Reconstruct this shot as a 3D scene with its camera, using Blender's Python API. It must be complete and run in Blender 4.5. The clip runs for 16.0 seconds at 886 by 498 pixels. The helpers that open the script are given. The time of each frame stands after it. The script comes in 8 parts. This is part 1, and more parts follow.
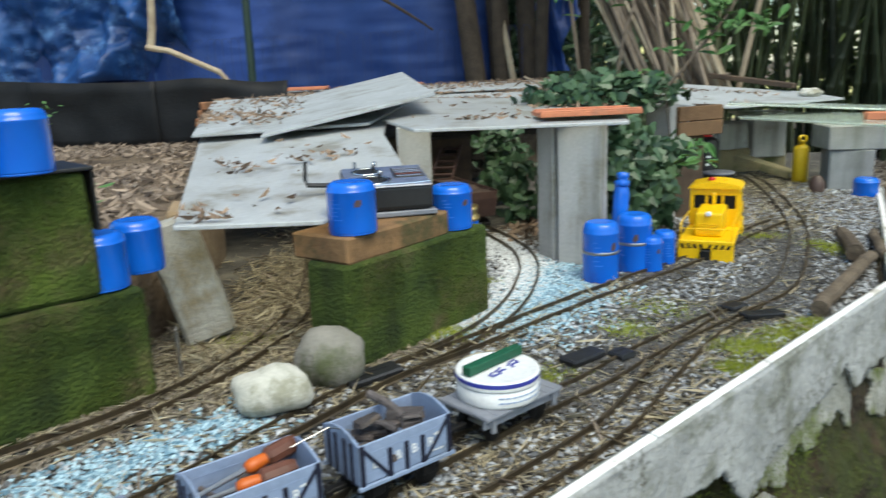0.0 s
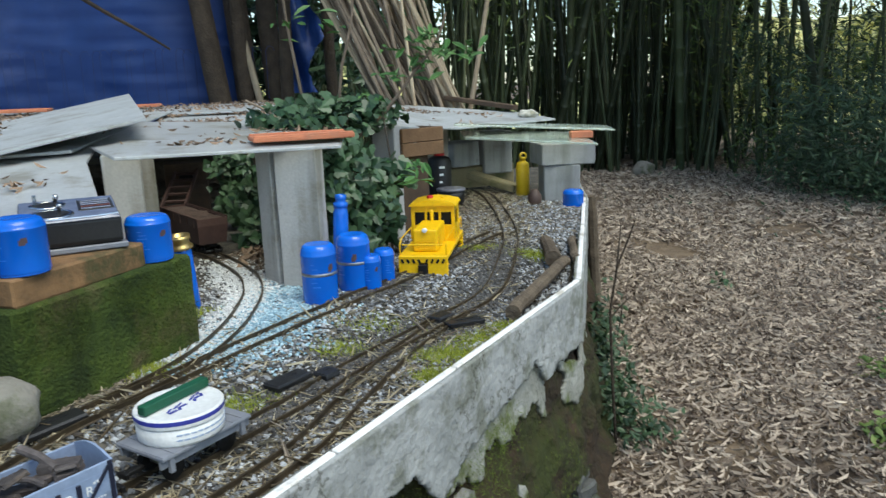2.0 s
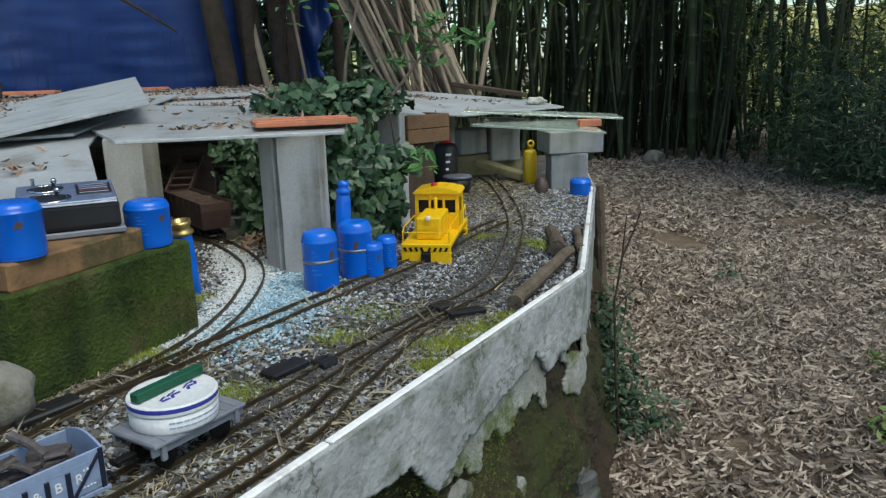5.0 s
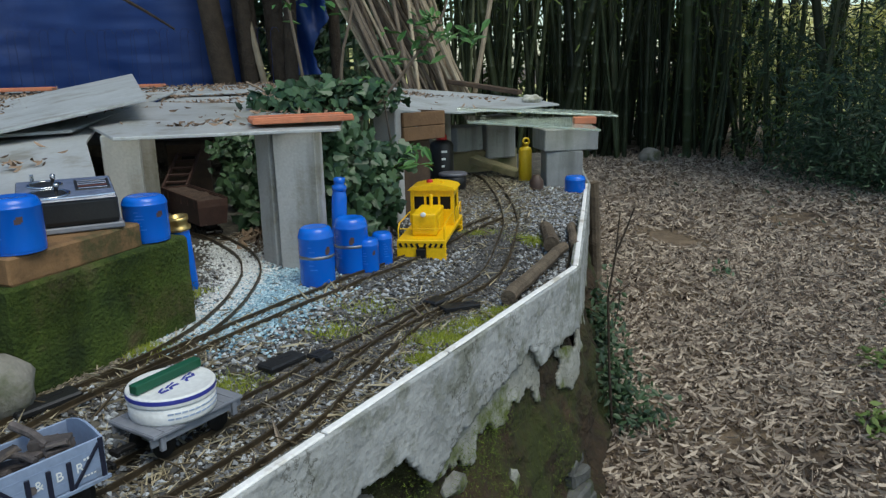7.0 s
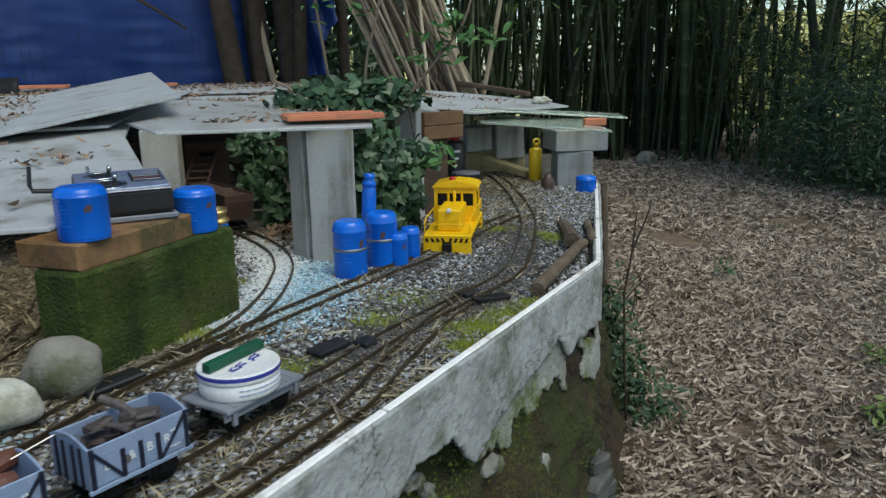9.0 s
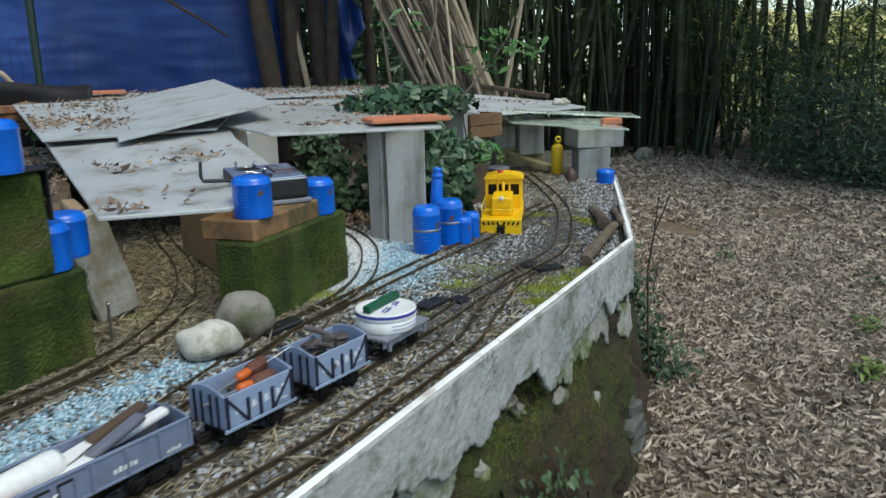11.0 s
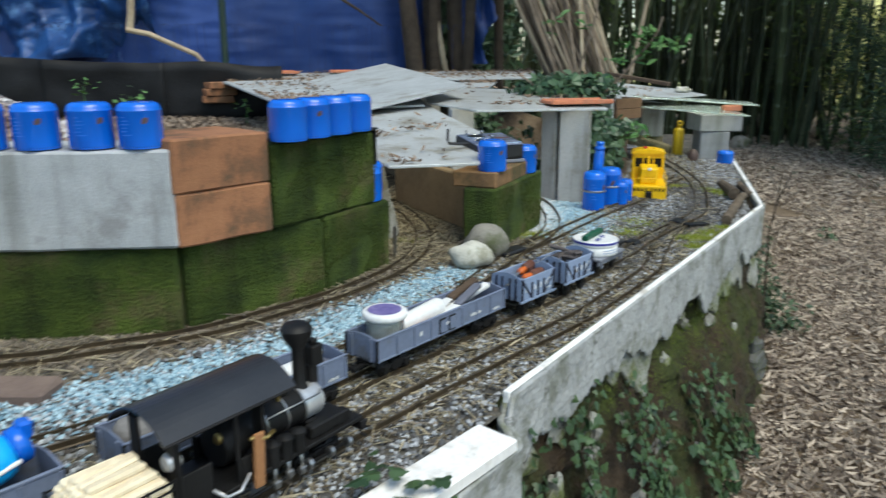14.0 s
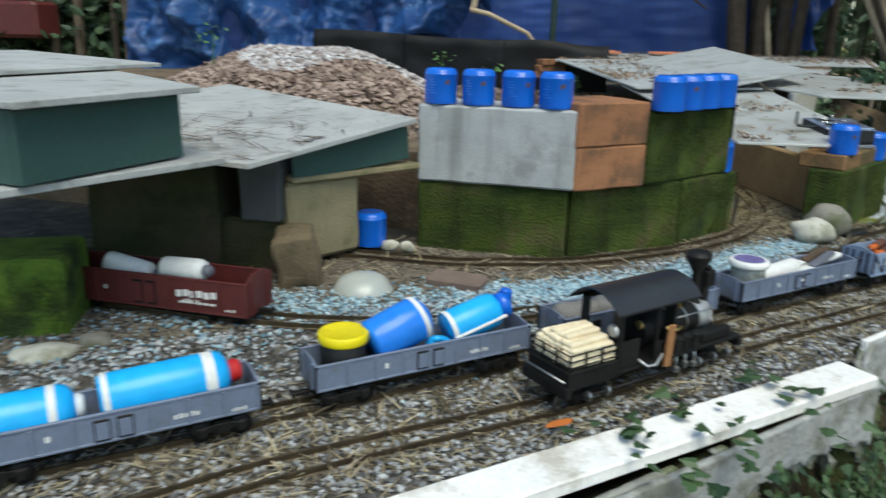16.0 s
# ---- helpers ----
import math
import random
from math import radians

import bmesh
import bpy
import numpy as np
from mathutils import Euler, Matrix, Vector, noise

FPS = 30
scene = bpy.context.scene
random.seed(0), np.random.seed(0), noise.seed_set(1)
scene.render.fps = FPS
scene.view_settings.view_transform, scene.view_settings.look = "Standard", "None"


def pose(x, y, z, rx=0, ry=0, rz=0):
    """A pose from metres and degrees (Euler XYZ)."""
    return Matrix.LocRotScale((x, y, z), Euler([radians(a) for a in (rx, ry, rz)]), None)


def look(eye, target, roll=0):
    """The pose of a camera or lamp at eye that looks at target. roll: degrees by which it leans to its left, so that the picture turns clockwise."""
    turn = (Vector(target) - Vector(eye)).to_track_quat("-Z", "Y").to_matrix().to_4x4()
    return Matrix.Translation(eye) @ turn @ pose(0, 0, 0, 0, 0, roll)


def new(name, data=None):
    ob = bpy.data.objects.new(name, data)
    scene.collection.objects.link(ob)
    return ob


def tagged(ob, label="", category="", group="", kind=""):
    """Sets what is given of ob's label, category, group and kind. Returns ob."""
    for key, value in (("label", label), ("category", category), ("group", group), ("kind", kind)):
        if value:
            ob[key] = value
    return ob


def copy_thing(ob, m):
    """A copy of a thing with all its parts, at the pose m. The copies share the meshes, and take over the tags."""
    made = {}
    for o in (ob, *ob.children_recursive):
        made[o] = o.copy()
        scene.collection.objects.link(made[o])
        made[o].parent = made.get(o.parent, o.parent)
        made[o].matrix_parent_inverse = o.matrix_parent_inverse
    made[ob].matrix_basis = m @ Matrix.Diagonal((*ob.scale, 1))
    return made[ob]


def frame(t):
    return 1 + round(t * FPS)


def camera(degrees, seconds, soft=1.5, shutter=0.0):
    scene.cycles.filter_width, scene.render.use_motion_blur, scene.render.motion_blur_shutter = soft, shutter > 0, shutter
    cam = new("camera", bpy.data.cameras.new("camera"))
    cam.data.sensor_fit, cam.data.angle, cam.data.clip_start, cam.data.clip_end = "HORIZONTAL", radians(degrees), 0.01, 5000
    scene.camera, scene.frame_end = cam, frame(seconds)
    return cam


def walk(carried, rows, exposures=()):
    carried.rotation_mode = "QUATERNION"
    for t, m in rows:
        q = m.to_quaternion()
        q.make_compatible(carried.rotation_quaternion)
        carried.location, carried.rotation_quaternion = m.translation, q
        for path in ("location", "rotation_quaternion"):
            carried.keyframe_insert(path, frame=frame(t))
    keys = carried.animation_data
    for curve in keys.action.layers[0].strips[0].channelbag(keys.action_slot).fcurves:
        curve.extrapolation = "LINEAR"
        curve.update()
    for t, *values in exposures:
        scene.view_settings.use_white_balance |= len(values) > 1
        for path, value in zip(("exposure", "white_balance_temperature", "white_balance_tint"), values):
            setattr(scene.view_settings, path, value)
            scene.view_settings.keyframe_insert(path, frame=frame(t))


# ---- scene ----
cam = camera(62.0, 16.0, 1.35, 0.45)
PATH = [
    (0, (0.143, -0.014, 0.483), (-0.032, 1.924, 0.025), -2.4),
    (0.5, (0.193, -0.009, 0.487), (0.252, 1.941, 0.046), -2.5),
    (1, (0.234, -0.012, 0.491), (0.51, 1.923, 0.066), -2.8),
    (1.5, (0.258, -0.029, 0.498), (0.6, 1.898, 0.087), -2.5),
    (2, (0.288, -0.041, 0.492), (0.696, 1.869, 0.059), -2.1),
    (2.5, (0.305, -0.038, 0.487), (0.76, 1.855, 0.028), -2.3),
    (3, (0.313, -0.035, 0.486), (0.743, 1.864, 0.027), -2.1),
    (3.5, (0.317, -0.03, 0.485), (0.714, 1.875, 0.024), -2.2),
    (4, (0.313, -0.028, 0.485), (0.704, 1.879, 0.026), -2.1),
    (4.2, (0.307, -0.025, 0.489), (0.691, 1.883, 0.029), -1.8),
    (6.5, (0.307, -0.044, 0.494), (0.687, 1.862, 0.021), -1.4),
    (7, (0.307, -0.048, 0.493), (0.696, 1.855, 0.019), -1.4),
    (7.5, (0.306, -0.051, 0.493), (0.705, 1.849, 0.014), -0.8),
    (8, (0.303, -0.05, 0.492), (0.708, 1.85, 0.013), -0.6),
    (8.2, (0.292, -0.048, 0.487), (0.703, 1.852, 0.019), -0.3),
    (10.3, (0.032, -0.292, 0.512), (0.455, 1.605, 0.043), -2.0),
    (10.5, (0.011, -0.33, 0.525), (0.421, 1.575, 0.074), -1.2),
    (11, (-0.071, -0.395, 0.526), (0.368, 1.498, 0.053), -1.2),
    (11.5, (-0.188, -0.461, 0.523), (0.253, 1.409, -0.033), -1.6),
    (12, (-0.249, -0.58, 0.528), (0.131, 1.315, 0.013), -0.8),
    (12.5, (-0.298, -0.686, 0.543), (-0.005, 1.215, -0.006), -0.2),
    (13, (-0.366, -0.731, 0.553), (-0.003, 1.165, 0.028), 0.7),
    (13.5, (-0.462, -0.791, 0.557), (-0.084, 1.101, 0.031), 0.1),
    (14, (-0.524, -0.87, 0.556), (-0.269, 1.046, 0.043), -0.1),
    (14.5, (-0.549, -0.961, 0.555), (-0.541, 0.961, 0.004), 1.2),
    (15, (-0.587, -1.033, 0.558), (-0.648, 0.893, 0.022), 1.8),
    (15.5, (-0.688, -1.129, 0.555), (-0.891, 0.77, -0.038), 1.3),
    (16, (-0.752, -1.201, 0.556), (-1.189, 0.667, -0.012), 1.3),
]
walk(cam, [(t, look(eye, target, roll)) for t, eye, target, roll in PATH], [(0, 0.50, 6850, -1), (1.0, 0.32, 6700, 0), (2.0, 0.28, 6520, 0), (3.2, 0.09, 6500, 0), (4.2, -0.02, 6500, 0), (6.5, -0.2, 6500, 0), (8.2, -0.25, 6500, 0), (10.3, -0.06, 6500, 0), (11.5, 0.10, 6550, 0), (12.5, 0.14, 6600, 0), (13.5, 0.34, 6700, 0), (14.5, 0.21, 6600, -1), (16, 0.14, 6850, -2)])

# ---------------------------------------------------------------- light
world = bpy.data.worlds.new("world")
scene.world = world
world.use_nodes = True
_wn = world.node_tree.nodes
_sky = _wn.new("ShaderNodeTexSky")
_sky.sky_type, _sky.sun_disc = "NISHITA", False
_sky.sun_elevation, _sky.sun_rotation = radians(58), radians(150)
world.node_tree.links.new(_sky.outputs[0], _wn["Background"].inputs[0])
_wn["Background"].inputs[1].default_value = 0.20
sun = new("sun", bpy.data.lights.new("sun", "SUN"))
sun.data.energy, sun.data.angle, sun.data.color = 2.35, radians(40), (1.0, 0.95, 0.86)
sun.matrix_world = look((0, 0, 6), (-1.6, 2.7, 0.0))

# ---------------------------------------------------------------- materials
MATS = {}


def mat(name, a, b=None, rough=0.8, scale=12.0, bump=0.3, fine=120.0, metal=0.0, c=None, cscale=3.0, camt=0.5, island=False, objrand=0.0, spec=0.4, coat=0.0, trans=0.0, dist=0.004, crack=0.0, streak=0.0):
    """Procedural surface: two base colours mixed by grain noise, an optional third for stains and patches."""
    if name in MATS:
        return MATS[name]
    m = bpy.data.materials.new(name)
    m.use_nodes = True
    nt = m.node_tree
    N, K = nt.nodes, nt.links
    bs = N["Principled BSDF"]
    bs.inputs["Roughness"].default_value = rough
    bs.inputs["Metallic"].default_value = metal
    bs.inputs["Specular IOR Level"].default_value = spec
    bs.inputs["Coat Weight"].default_value = coat
    bs.inputs["Transmission Weight"].default_value = trans
    b = b or tuple(x * 0.7 for x in a)
    tc = N.new("ShaderNodeTexCoord")
    n1 = N.new("ShaderNodeTexNoise")
    n1.inputs["Scale"].default_value, n1.inputs["Detail"].default_value, n1.inputs["Roughness"].default_value = scale, 6, 0.65
    K.new(tc.outputs["Object"], n1.inputs["Vector"])
    r1 = N.new("ShaderNodeValToRGB")
    r1.color_ramp.elements[0].position, r1.color_ramp.elements[1].position = 0.35, 0.65
    r1.color_ramp.elements[0].color, r1.color_ramp.elements[1].color = (*a, 1), (*b, 1)
    if island:
        g = N.new("ShaderNodeNewGeometry")
        K.new(g.outputs["Random Per Island"], r1.inputs[0])
        r1.color_ramp.elements[0].position, r1.color_ramp.elements[1].position = 0.0, 1.0
    else:
        K.new(n1.outputs[0], r1.inputs[0])
    col = r1.outputs[0]
    n2 = N.new("ShaderNodeTexNoise")
    n2.inputs["Scale"].default_value, n2.inputs["Detail"].default_value = fine, 4
    K.new(tc.outputs["Object"], n2.inputs["Vector"])
    if c:
        n3 = N.new("ShaderNodeTexNoise")
        n3.inputs["Scale"].default_value, n3.inputs["Detail"].default_value, n3.inputs["Roughness"].default_value = cscale, 8, 0.7
        K.new(tc.outputs["Object"], n3.inputs["Vector"])
        r3 = N.new("ShaderNodeValToRGB")
        lo = 0.75 - camt * 0.5
        r3.color_ramp.elements[0].position, r3.color_ramp.elements[1].position = lo - 0.06, lo + 0.06
        K.new(n3.outputs[0], r3.inputs[0])
        mx = N.new("ShaderNodeMix")
        mx.data_type = "RGBA"
        K.new(r3.outputs[0], mx.inputs[0])
        K.new(col, mx.inputs[6])
        mx.inputs[7].default_value = (*c, 1)
        col = mx.outputs[2]
    if crack:
        wv = N.new("ShaderNodeMixRGB")
        wv.inputs[0].default_value = 0.2
        K.new(tc.outputs["Object"], wv.inputs[1])
        K.new(n1.outputs[1], wv.inputs[2])
        vo = N.new("ShaderNodeTexVoronoi")
        vo.feature = "DISTANCE_TO_EDGE"
        vo.inputs["Scale"].default_value = crack
        K.new(wv.outputs[0], vo.inputs["Vector"])
        rc = N.new("ShaderNodeValToRGB")
        rc.color_ramp.elements[0].position, rc.color_ramp.elements[1].position = 0.003, 0.013
        rc.color_ramp.elements[0].color, rc.color_ramp.elements[1].color = (0.46, 0.45, 0.42, 1), (1, 1, 1, 1)
        K.new(vo.outputs["Distance"], rc.inputs[0])
        n4 = N.new("ShaderNodeTexNoise")
        n4.inputs["Scale"].default_value = crack * 0.7
        K.new(tc.outputs["Object"], n4.inputs["Vector"])
        r4 = N.new("ShaderNodeValToRGB")
        r4.color_ramp.elements[0].position, r4.color_ramp.elements[1].position = 0.44, 0.52
        K.new(n4.outputs[0], r4.inputs[0])
        mc = N.new("ShaderNodeMixRGB")
        mc.blend_type = "MULTIPLY"
        K.new(r4.outputs[0], mc.inputs[0])
        K.new(col, mc.inputs[1])
        K.new(rc.outputs[0], mc.inputs[2])
        col = mc.outputs[0]
    if streak:
        mp = N.new("ShaderNodeMapping")
        mp.inputs["Scale"].default_value = (16, 16, 1.6)
        K.new(tc.outputs["Object"], mp.inputs["Vector"])
        ns = N.new("ShaderNodeTexNoise")
        ns.inputs["Scale"].default_value, ns.inputs["Detail"].default_value = 1.0, 5
        K.new(mp.outputs[0], ns.inputs["Vector"])
        rs = N.new("ShaderNodeValToRGB")
        rs.color_ramp.elements[0].position, rs.color_ramp.elements[1].position = 0.50, 0.68
        rs.color_ramp.elements[0].color, rs.color_ramp.elements[1].color = (1, 1, 1, 1), (1 - streak, 1 - streak, 1 - streak * 1.1, 1)
        K.new(ns.outputs[0], rs.inputs[0])
        ms = N.new("ShaderNodeMixRGB")
        ms.blend_type, ms.inputs[0].default_value = "MULTIPLY", 1.0
        K.new(col, ms.inputs[1])
        K.new(rs.outputs[0], ms.inputs[2])
        col = ms.outputs[0]
    hs = N.new("ShaderNodeHueSaturation")
    mr = N.new("ShaderNodeMapRange")
    mr.inputs["To Min"].default_value, mr.inputs["To Max"].default_value = 0.82, 1.18
    K.new(n2.outputs[0], mr.inputs[0])
    if objrand:
        oi = N.new("ShaderNodeObjectInfo")
        mo = N.new("ShaderNodeMapRange")
        mo.inputs["To Min"].default_value, mo.inputs["To Max"].default_value = 1 - objrand, 1 + objrand
        K.new(oi.outputs["Random"], mo.inputs[0])
        mu = N.new("ShaderNodeMath")
        mu.operation = "MULTIPLY"
        K.new(mo.outputs[0], mu.inputs[0])
        K.new(mr.outputs[0], mu.inputs[1])
        K.new(mu.outputs[0], hs.inputs["Value"])
    else:
        K.new(mr.outputs[0], hs.inputs["Value"])
    K.new(col, hs.inputs["Color"])
    K.new(hs.outputs[0], bs.inputs["Base Color"])
    if bump:
        ad = N.new("ShaderNodeMath")
        ad.operation = "ADD"
        K.new(n1.outputs[0], ad.inputs[0])
        K.new(n2.outputs[0], ad.inputs[1])
        bp = N.new("ShaderNodeBump")
        bp.inputs["Strength"].default_value, bp.inputs["Distance"].default_value = bump, dist
        K.new(ad.outputs[0], bp.inputs["Height"])
        K.new(bp.outputs[0], bs.inputs["Normal"])
    MATS[name] = m
    return m


MOSS = mat("moss on concrete", (0.009, 0.022, 0.003), (0.076, 0.110, 0.014), 0.95, 6, 0.9, 150, c=(0.100, 0.078, 0.036), cscale=3.6, camt=0.36, dist=0.008, streak=0.4)
CONC = mat("grey concrete block", (0.34, 0.35, 0.36), (0.42, 0.43, 0.44), 0.9, 14, 0.2, 220, c=(0.26, 0.26, 0.26), cscale=6, camt=0.3, streak=0.35)
PAVER = mat("brown paver", (0.34, 0.155, 0.075), (0.22, 0.095, 0.048), 0.9, 7, 0.35, 180, c=(0.13, 0.075, 0.042), cscale=7, camt=0.40, objrand=0.1)
SLATE = mat("cement board", (0.40, 0.42, 0.43), (0.32, 0.335, 0.34), 0.7, 7, 0.25, 90, c=(0.25, 0.25, 0.23), cscale=6, camt=0.33)
SLATE_PALE = mat("weathered cement board", (0.43, 0.435, 0.425), (0.34, 0.345, 0.34), 0.8, 6, 0.4, 90, c=(0.24, 0.24, 0.22), cscale=13, camt=0.33)
PILLAR = mat("upright concrete slab", (0.47, 0.46, 0.44), (0.38, 0.38, 0.37), 0.85, 8, 0.16, 150, c=(0.29, 0.27, 0.22), cscale=5, camt=0.36, streak=0.4)
TERRA = mat("terracotta", (0.55, 0.20, 0.10), (0.44, 0.15, 0.08), 0.7, 14, 0.25, 150, c=(0.30, 0.16, 0.10), cscale=9, camt=0.25)
BLUE = mat("blue enamel", (0.006, 0.145, 0.68), (0.005, 0.105, 0.55), 0.27, 10, 0.08, 40, spec=0.4, coat=0.3, c=(0.008, 0.08, 0.44), cscale=9, camt=0.25)
BLUE_DK = mat("dark print on blue", (0.10, 0.06, 0.05), (0.05, 0.04, 0.06), 0.4, 40, 0)
STEEL = mat("worn steel", (0.42, 0.42, 0.42), (0.30, 0.29, 0.28), 0.35, 20, 0.1, 120, metal=0.9)
BRASS = mat("brass", (0.62, 0.45, 0.17), (0.5, 0.34, 0.12), 0.3, 20, 0.05, 120, metal=0.9)
WOOD = mat("cut timber", (0.26, 0.145, 0.065), (0.13, 0.075, 0.036), 0.8, 18, 0.4, 140, c=(0.075, 0.065, 0.025), cscale=9, camt=0.36)
WOOD_DK = mat("old dark timber", (0.10, 0.065, 0.04), (0.06, 0.04, 0.028), 0.9, 18, 0.5, 140)
BLACKP = mat("black plastic", (0.012, 0.012, 0.013), (0.02, 0.02, 0.021), 0.45, 20, 0.1, 200)
BLACKM = mat("black paint", (0.007, 0.007, 0.007), (0.013, 0.012, 0.012), 0.5, 20, 0.1, 160, spec=0.22)
GREYCAR = mat("blue grey car paint", (0.165, 0.195, 0.28), (0.135, 0.165, 0.235), 0.55, 14, 0.1, 140, c=(0.13, 0.13, 0.14), cscale=14, camt=0.25)
WAGON = mat("pale blue grey wagon", (0.25, 0.31, 0.44), (0.21, 0.27, 0.39), 0.5, 14, 0.1, 140, c=(0.16, 0.18, 0.22), cscale=16, camt=0.25)
YELLOW = mat("yellow model paint", (0.85, 0.52, 0.006), (0.78, 0.46, 0.006), 0.4, 12, 0.05, 140, spec=0.4)
WHITE = mat("white paint", (0.75, 0.75, 0.74), (0.66, 0.66, 0.64), 0.5, 12, 0.1, 140)
WHITEB = mat("white weathered board", (0.88, 0.86, 0.84), (0.78, 0.76, 0.73), 0.6, 8, 0.25, 120, c=(0.50, 0.46, 0.40), cscale=9, camt=0.31)
NAVY = mat("navy print", (0.045, 0.055, 0.34), rough=0.5, bump=0)
GREENB = mat("green stick", (0.012, 0.09, 0.045), (0.01, 0.07, 0.035), 0.5, 16, 0.1, 100)
TARP = mat("blue tarpaulin", (0.013, 0.045, 0.185), (0.010, 0.033, 0.145), 0.45, 3, 0.3, 300, c=(0.024, 0.065, 0.26), cscale=1.2, camt=0.35)
TARP_LT = mat("pale blue tarpaulin", (0.020, 0.085, 0.27), (0.010, 0.038, 0.135), 0.4, 4, 0.4, 260, c=(0.09, 0.20, 0.42), cscale=6, camt=0.30)
BLACKSHEET = mat("black plastic sheet", (0.005, 0.005, 0.006), (0.010, 0.010, 0.011), 0.6, 8, 0.4, 90, spec=0.25)
TEAL = mat("dark green board", (0.035, 0.085, 0.075), (0.03, 0.07, 0.06), 0.6, 9, 0.2, 120, c=(0.10, 0.075, 0.05), cscale=4, camt=0.2)
TAN = mat("tan stone block", (0.30, 0.25, 0.15), (0.22, 0.19, 0.11), 0.9, 9, 0.6, 160, c=(0.12, 0.12, 0.05), cscale=5, camt=0.3)
MAROON = mat("oxide red car", (0.115, 0.024, 0.022), (0.085, 0.018, 0.017), 0.5, 12, 0.1, 140)
BARK = mat("bark", (0.065, 0.048, 0.034), (0.034, 0.025, 0.018), 0.95, 12, 0.8, 90, dist=0.01)
LOGBARK = mat("pale log bark", (0.15, 0.115, 0.08), (0.07, 0.052, 0.036), 0.95, 14, 0.8, 90, dist=0.006)
CANE = mat("dry cane", (0.44, 0.36, 0.25), (0.28, 0.21, 0.14), 0.7, 6, 0.3, 80, objrand=0.3)
CANE_DK = mat("old brown cane", (0.22, 0.17, 0.125), (0.10, 0.075, 0.055), 0.8, 6, 0.3, 80, objrand=0.45)
CULM = mat("bamboo culm", (0.024, 0.036, 0.016), (0.060, 0.074, 0.034), 0.5, 2, 0.1, 30, objrand=0.5)
STONE_W = mat("pale river stone", (0.55, 0.53, 0.46), (0.42, 0.41, 0.35), 0.8, 14, 0.4, 150, c=(0.28, 0.27, 0.20), cscale=14, camt=0.40)
STONE_G = mat("grey river stone", (0.27, 0.25, 0.215), (0.17, 0.16, 0.13), 0.85, 12, 0.6, 150, c=(0.08, 0.09, 0.04), cscale=5, camt=0.36)
RAIL = mat("rusty rail", (0.045, 0.034, 0.022), (0.092, 0.067, 0.038), 0.5, 30, 0.2, 200, metal=0.4)
TIE = mat("dark tie", (0.035, 0.028, 0.022), (0.06, 0.05, 0.04), 0.8, 20, 0.3, 120)
BEDSOIL = mat("trackbed soil", (0.040, 0.037, 0.033), (0.085, 0.078, 0.068), 0.95, 24, 0.8, 130, c=(0.13, 0.118, 0.095), cscale=9, camt=0.36, dist=0.006)
SOIL = mat("leaf mould", (0.12, 0.085, 0.055), (0.20, 0.15, 0.10), 0.95, 14, 0.8, 90, c=(0.07, 0.05, 0.035), cscale=3, camt=0.4, dist=0.01)
STUCCO = mat("grey stucco", (0.40, 0.405, 0.40), (0.27, 0.277, 0.272), 0.9, 7, 1.0, 60, c=(0.19, 0.195, 0.165), cscale=11, camt=0.40, dist=0.005, crack=5.5)
UNDERCOAT = mat("old undercoat", (0.34, 0.34, 0.31), (0.20, 0.20, 0.17), 0.95, 9, 0.9, 70, c=(0.10, 0.12, 0.03), cscale=7, camt=0.42, dist=0.006, crack=9.0)
RUBBLEW = mat("mossy rubble wall", (0.016, 0.011, 0.006), (0.046, 0.028, 0.014), 0.95, 9, 1.0, 60, c=(0.030, 0.036, 0.007), cscale=4, camt=0.50, dist=0.015)
LEAF = mat("ivy leaf", (0.016, 0.044, 0.019), (0.075, 0.132, 0.062), 0.38, 12, 0.1, 60, island=True)
LEAF_LT = mat("fresh leaf", (0.045, 0.13, 0.03), (0.10, 0.20, 0.055), 0.5, 12, 0.1, 60, island=True)
DRYLEAF = mat("dry leaf", (0.46, 0.39, 0.31), (0.10, 0.07, 0.05), 0.85, 12, 0.2, 60, island=True)
CHIP = mat("chipping", (0.50, 0.52, 0.54), (0.06, 0.06, 0.062), 0.8, 12, 0.2, 90, island=True)
CHIP_BLUE = mat("pale blue chipping", (0.47, 0.63, 0.70), (0.09, 0.19, 0.26), 0.7, 12, 0.2, 90, island=True)
CHIP_DK = mat("dark chipping", (0.022, 0.021, 0.02), (0.12, 0.115, 0.11), 0.8, 12, 0.2, 90, island=True)
RUBBLE = mat("broken rubble", (0.60, 0.59, 0.60), (0.20, 0.145, 0.125), 0.9, 12, 0.2, 90, island=True)
STRAW = mat("straw", (0.56, 0.49, 0.34), (0.10, 0.075, 0.045), 0.85, 12, 0.1, 90, island=True)
LICHEN = mat("bright moss", (0.26, 0.31, 0.03), (0.36, 0.40, 0.06), 0.95, 12, 0.2, 90, island=True)
# darker leaf copy, shade put into its colour
DARKLEAF = mat("leaf with painted shade", (0.016, 0.038, 0.018), (0.055, 0.095, 0.040), 0.5, 12, 0.0, 60, island=True)
FARLEAF = mat("bamboo leaf", (0.042, 0.082, 0.016), (0.14, 0.185, 0.042), 0.6, 12, 0.0, 60, island=True)
ROOFP = mat("black glossy roof", (0.016, 0.016, 0.018), (0.024, 0.024, 0.026), 0.3, 20, 0.1, 160, spec=0.6)
CHROME = mat("chrome", (0.7, 0.7, 0.7), (0.6, 0.6, 0.6), 0.15, 20, 0, 60, metal=1.0)
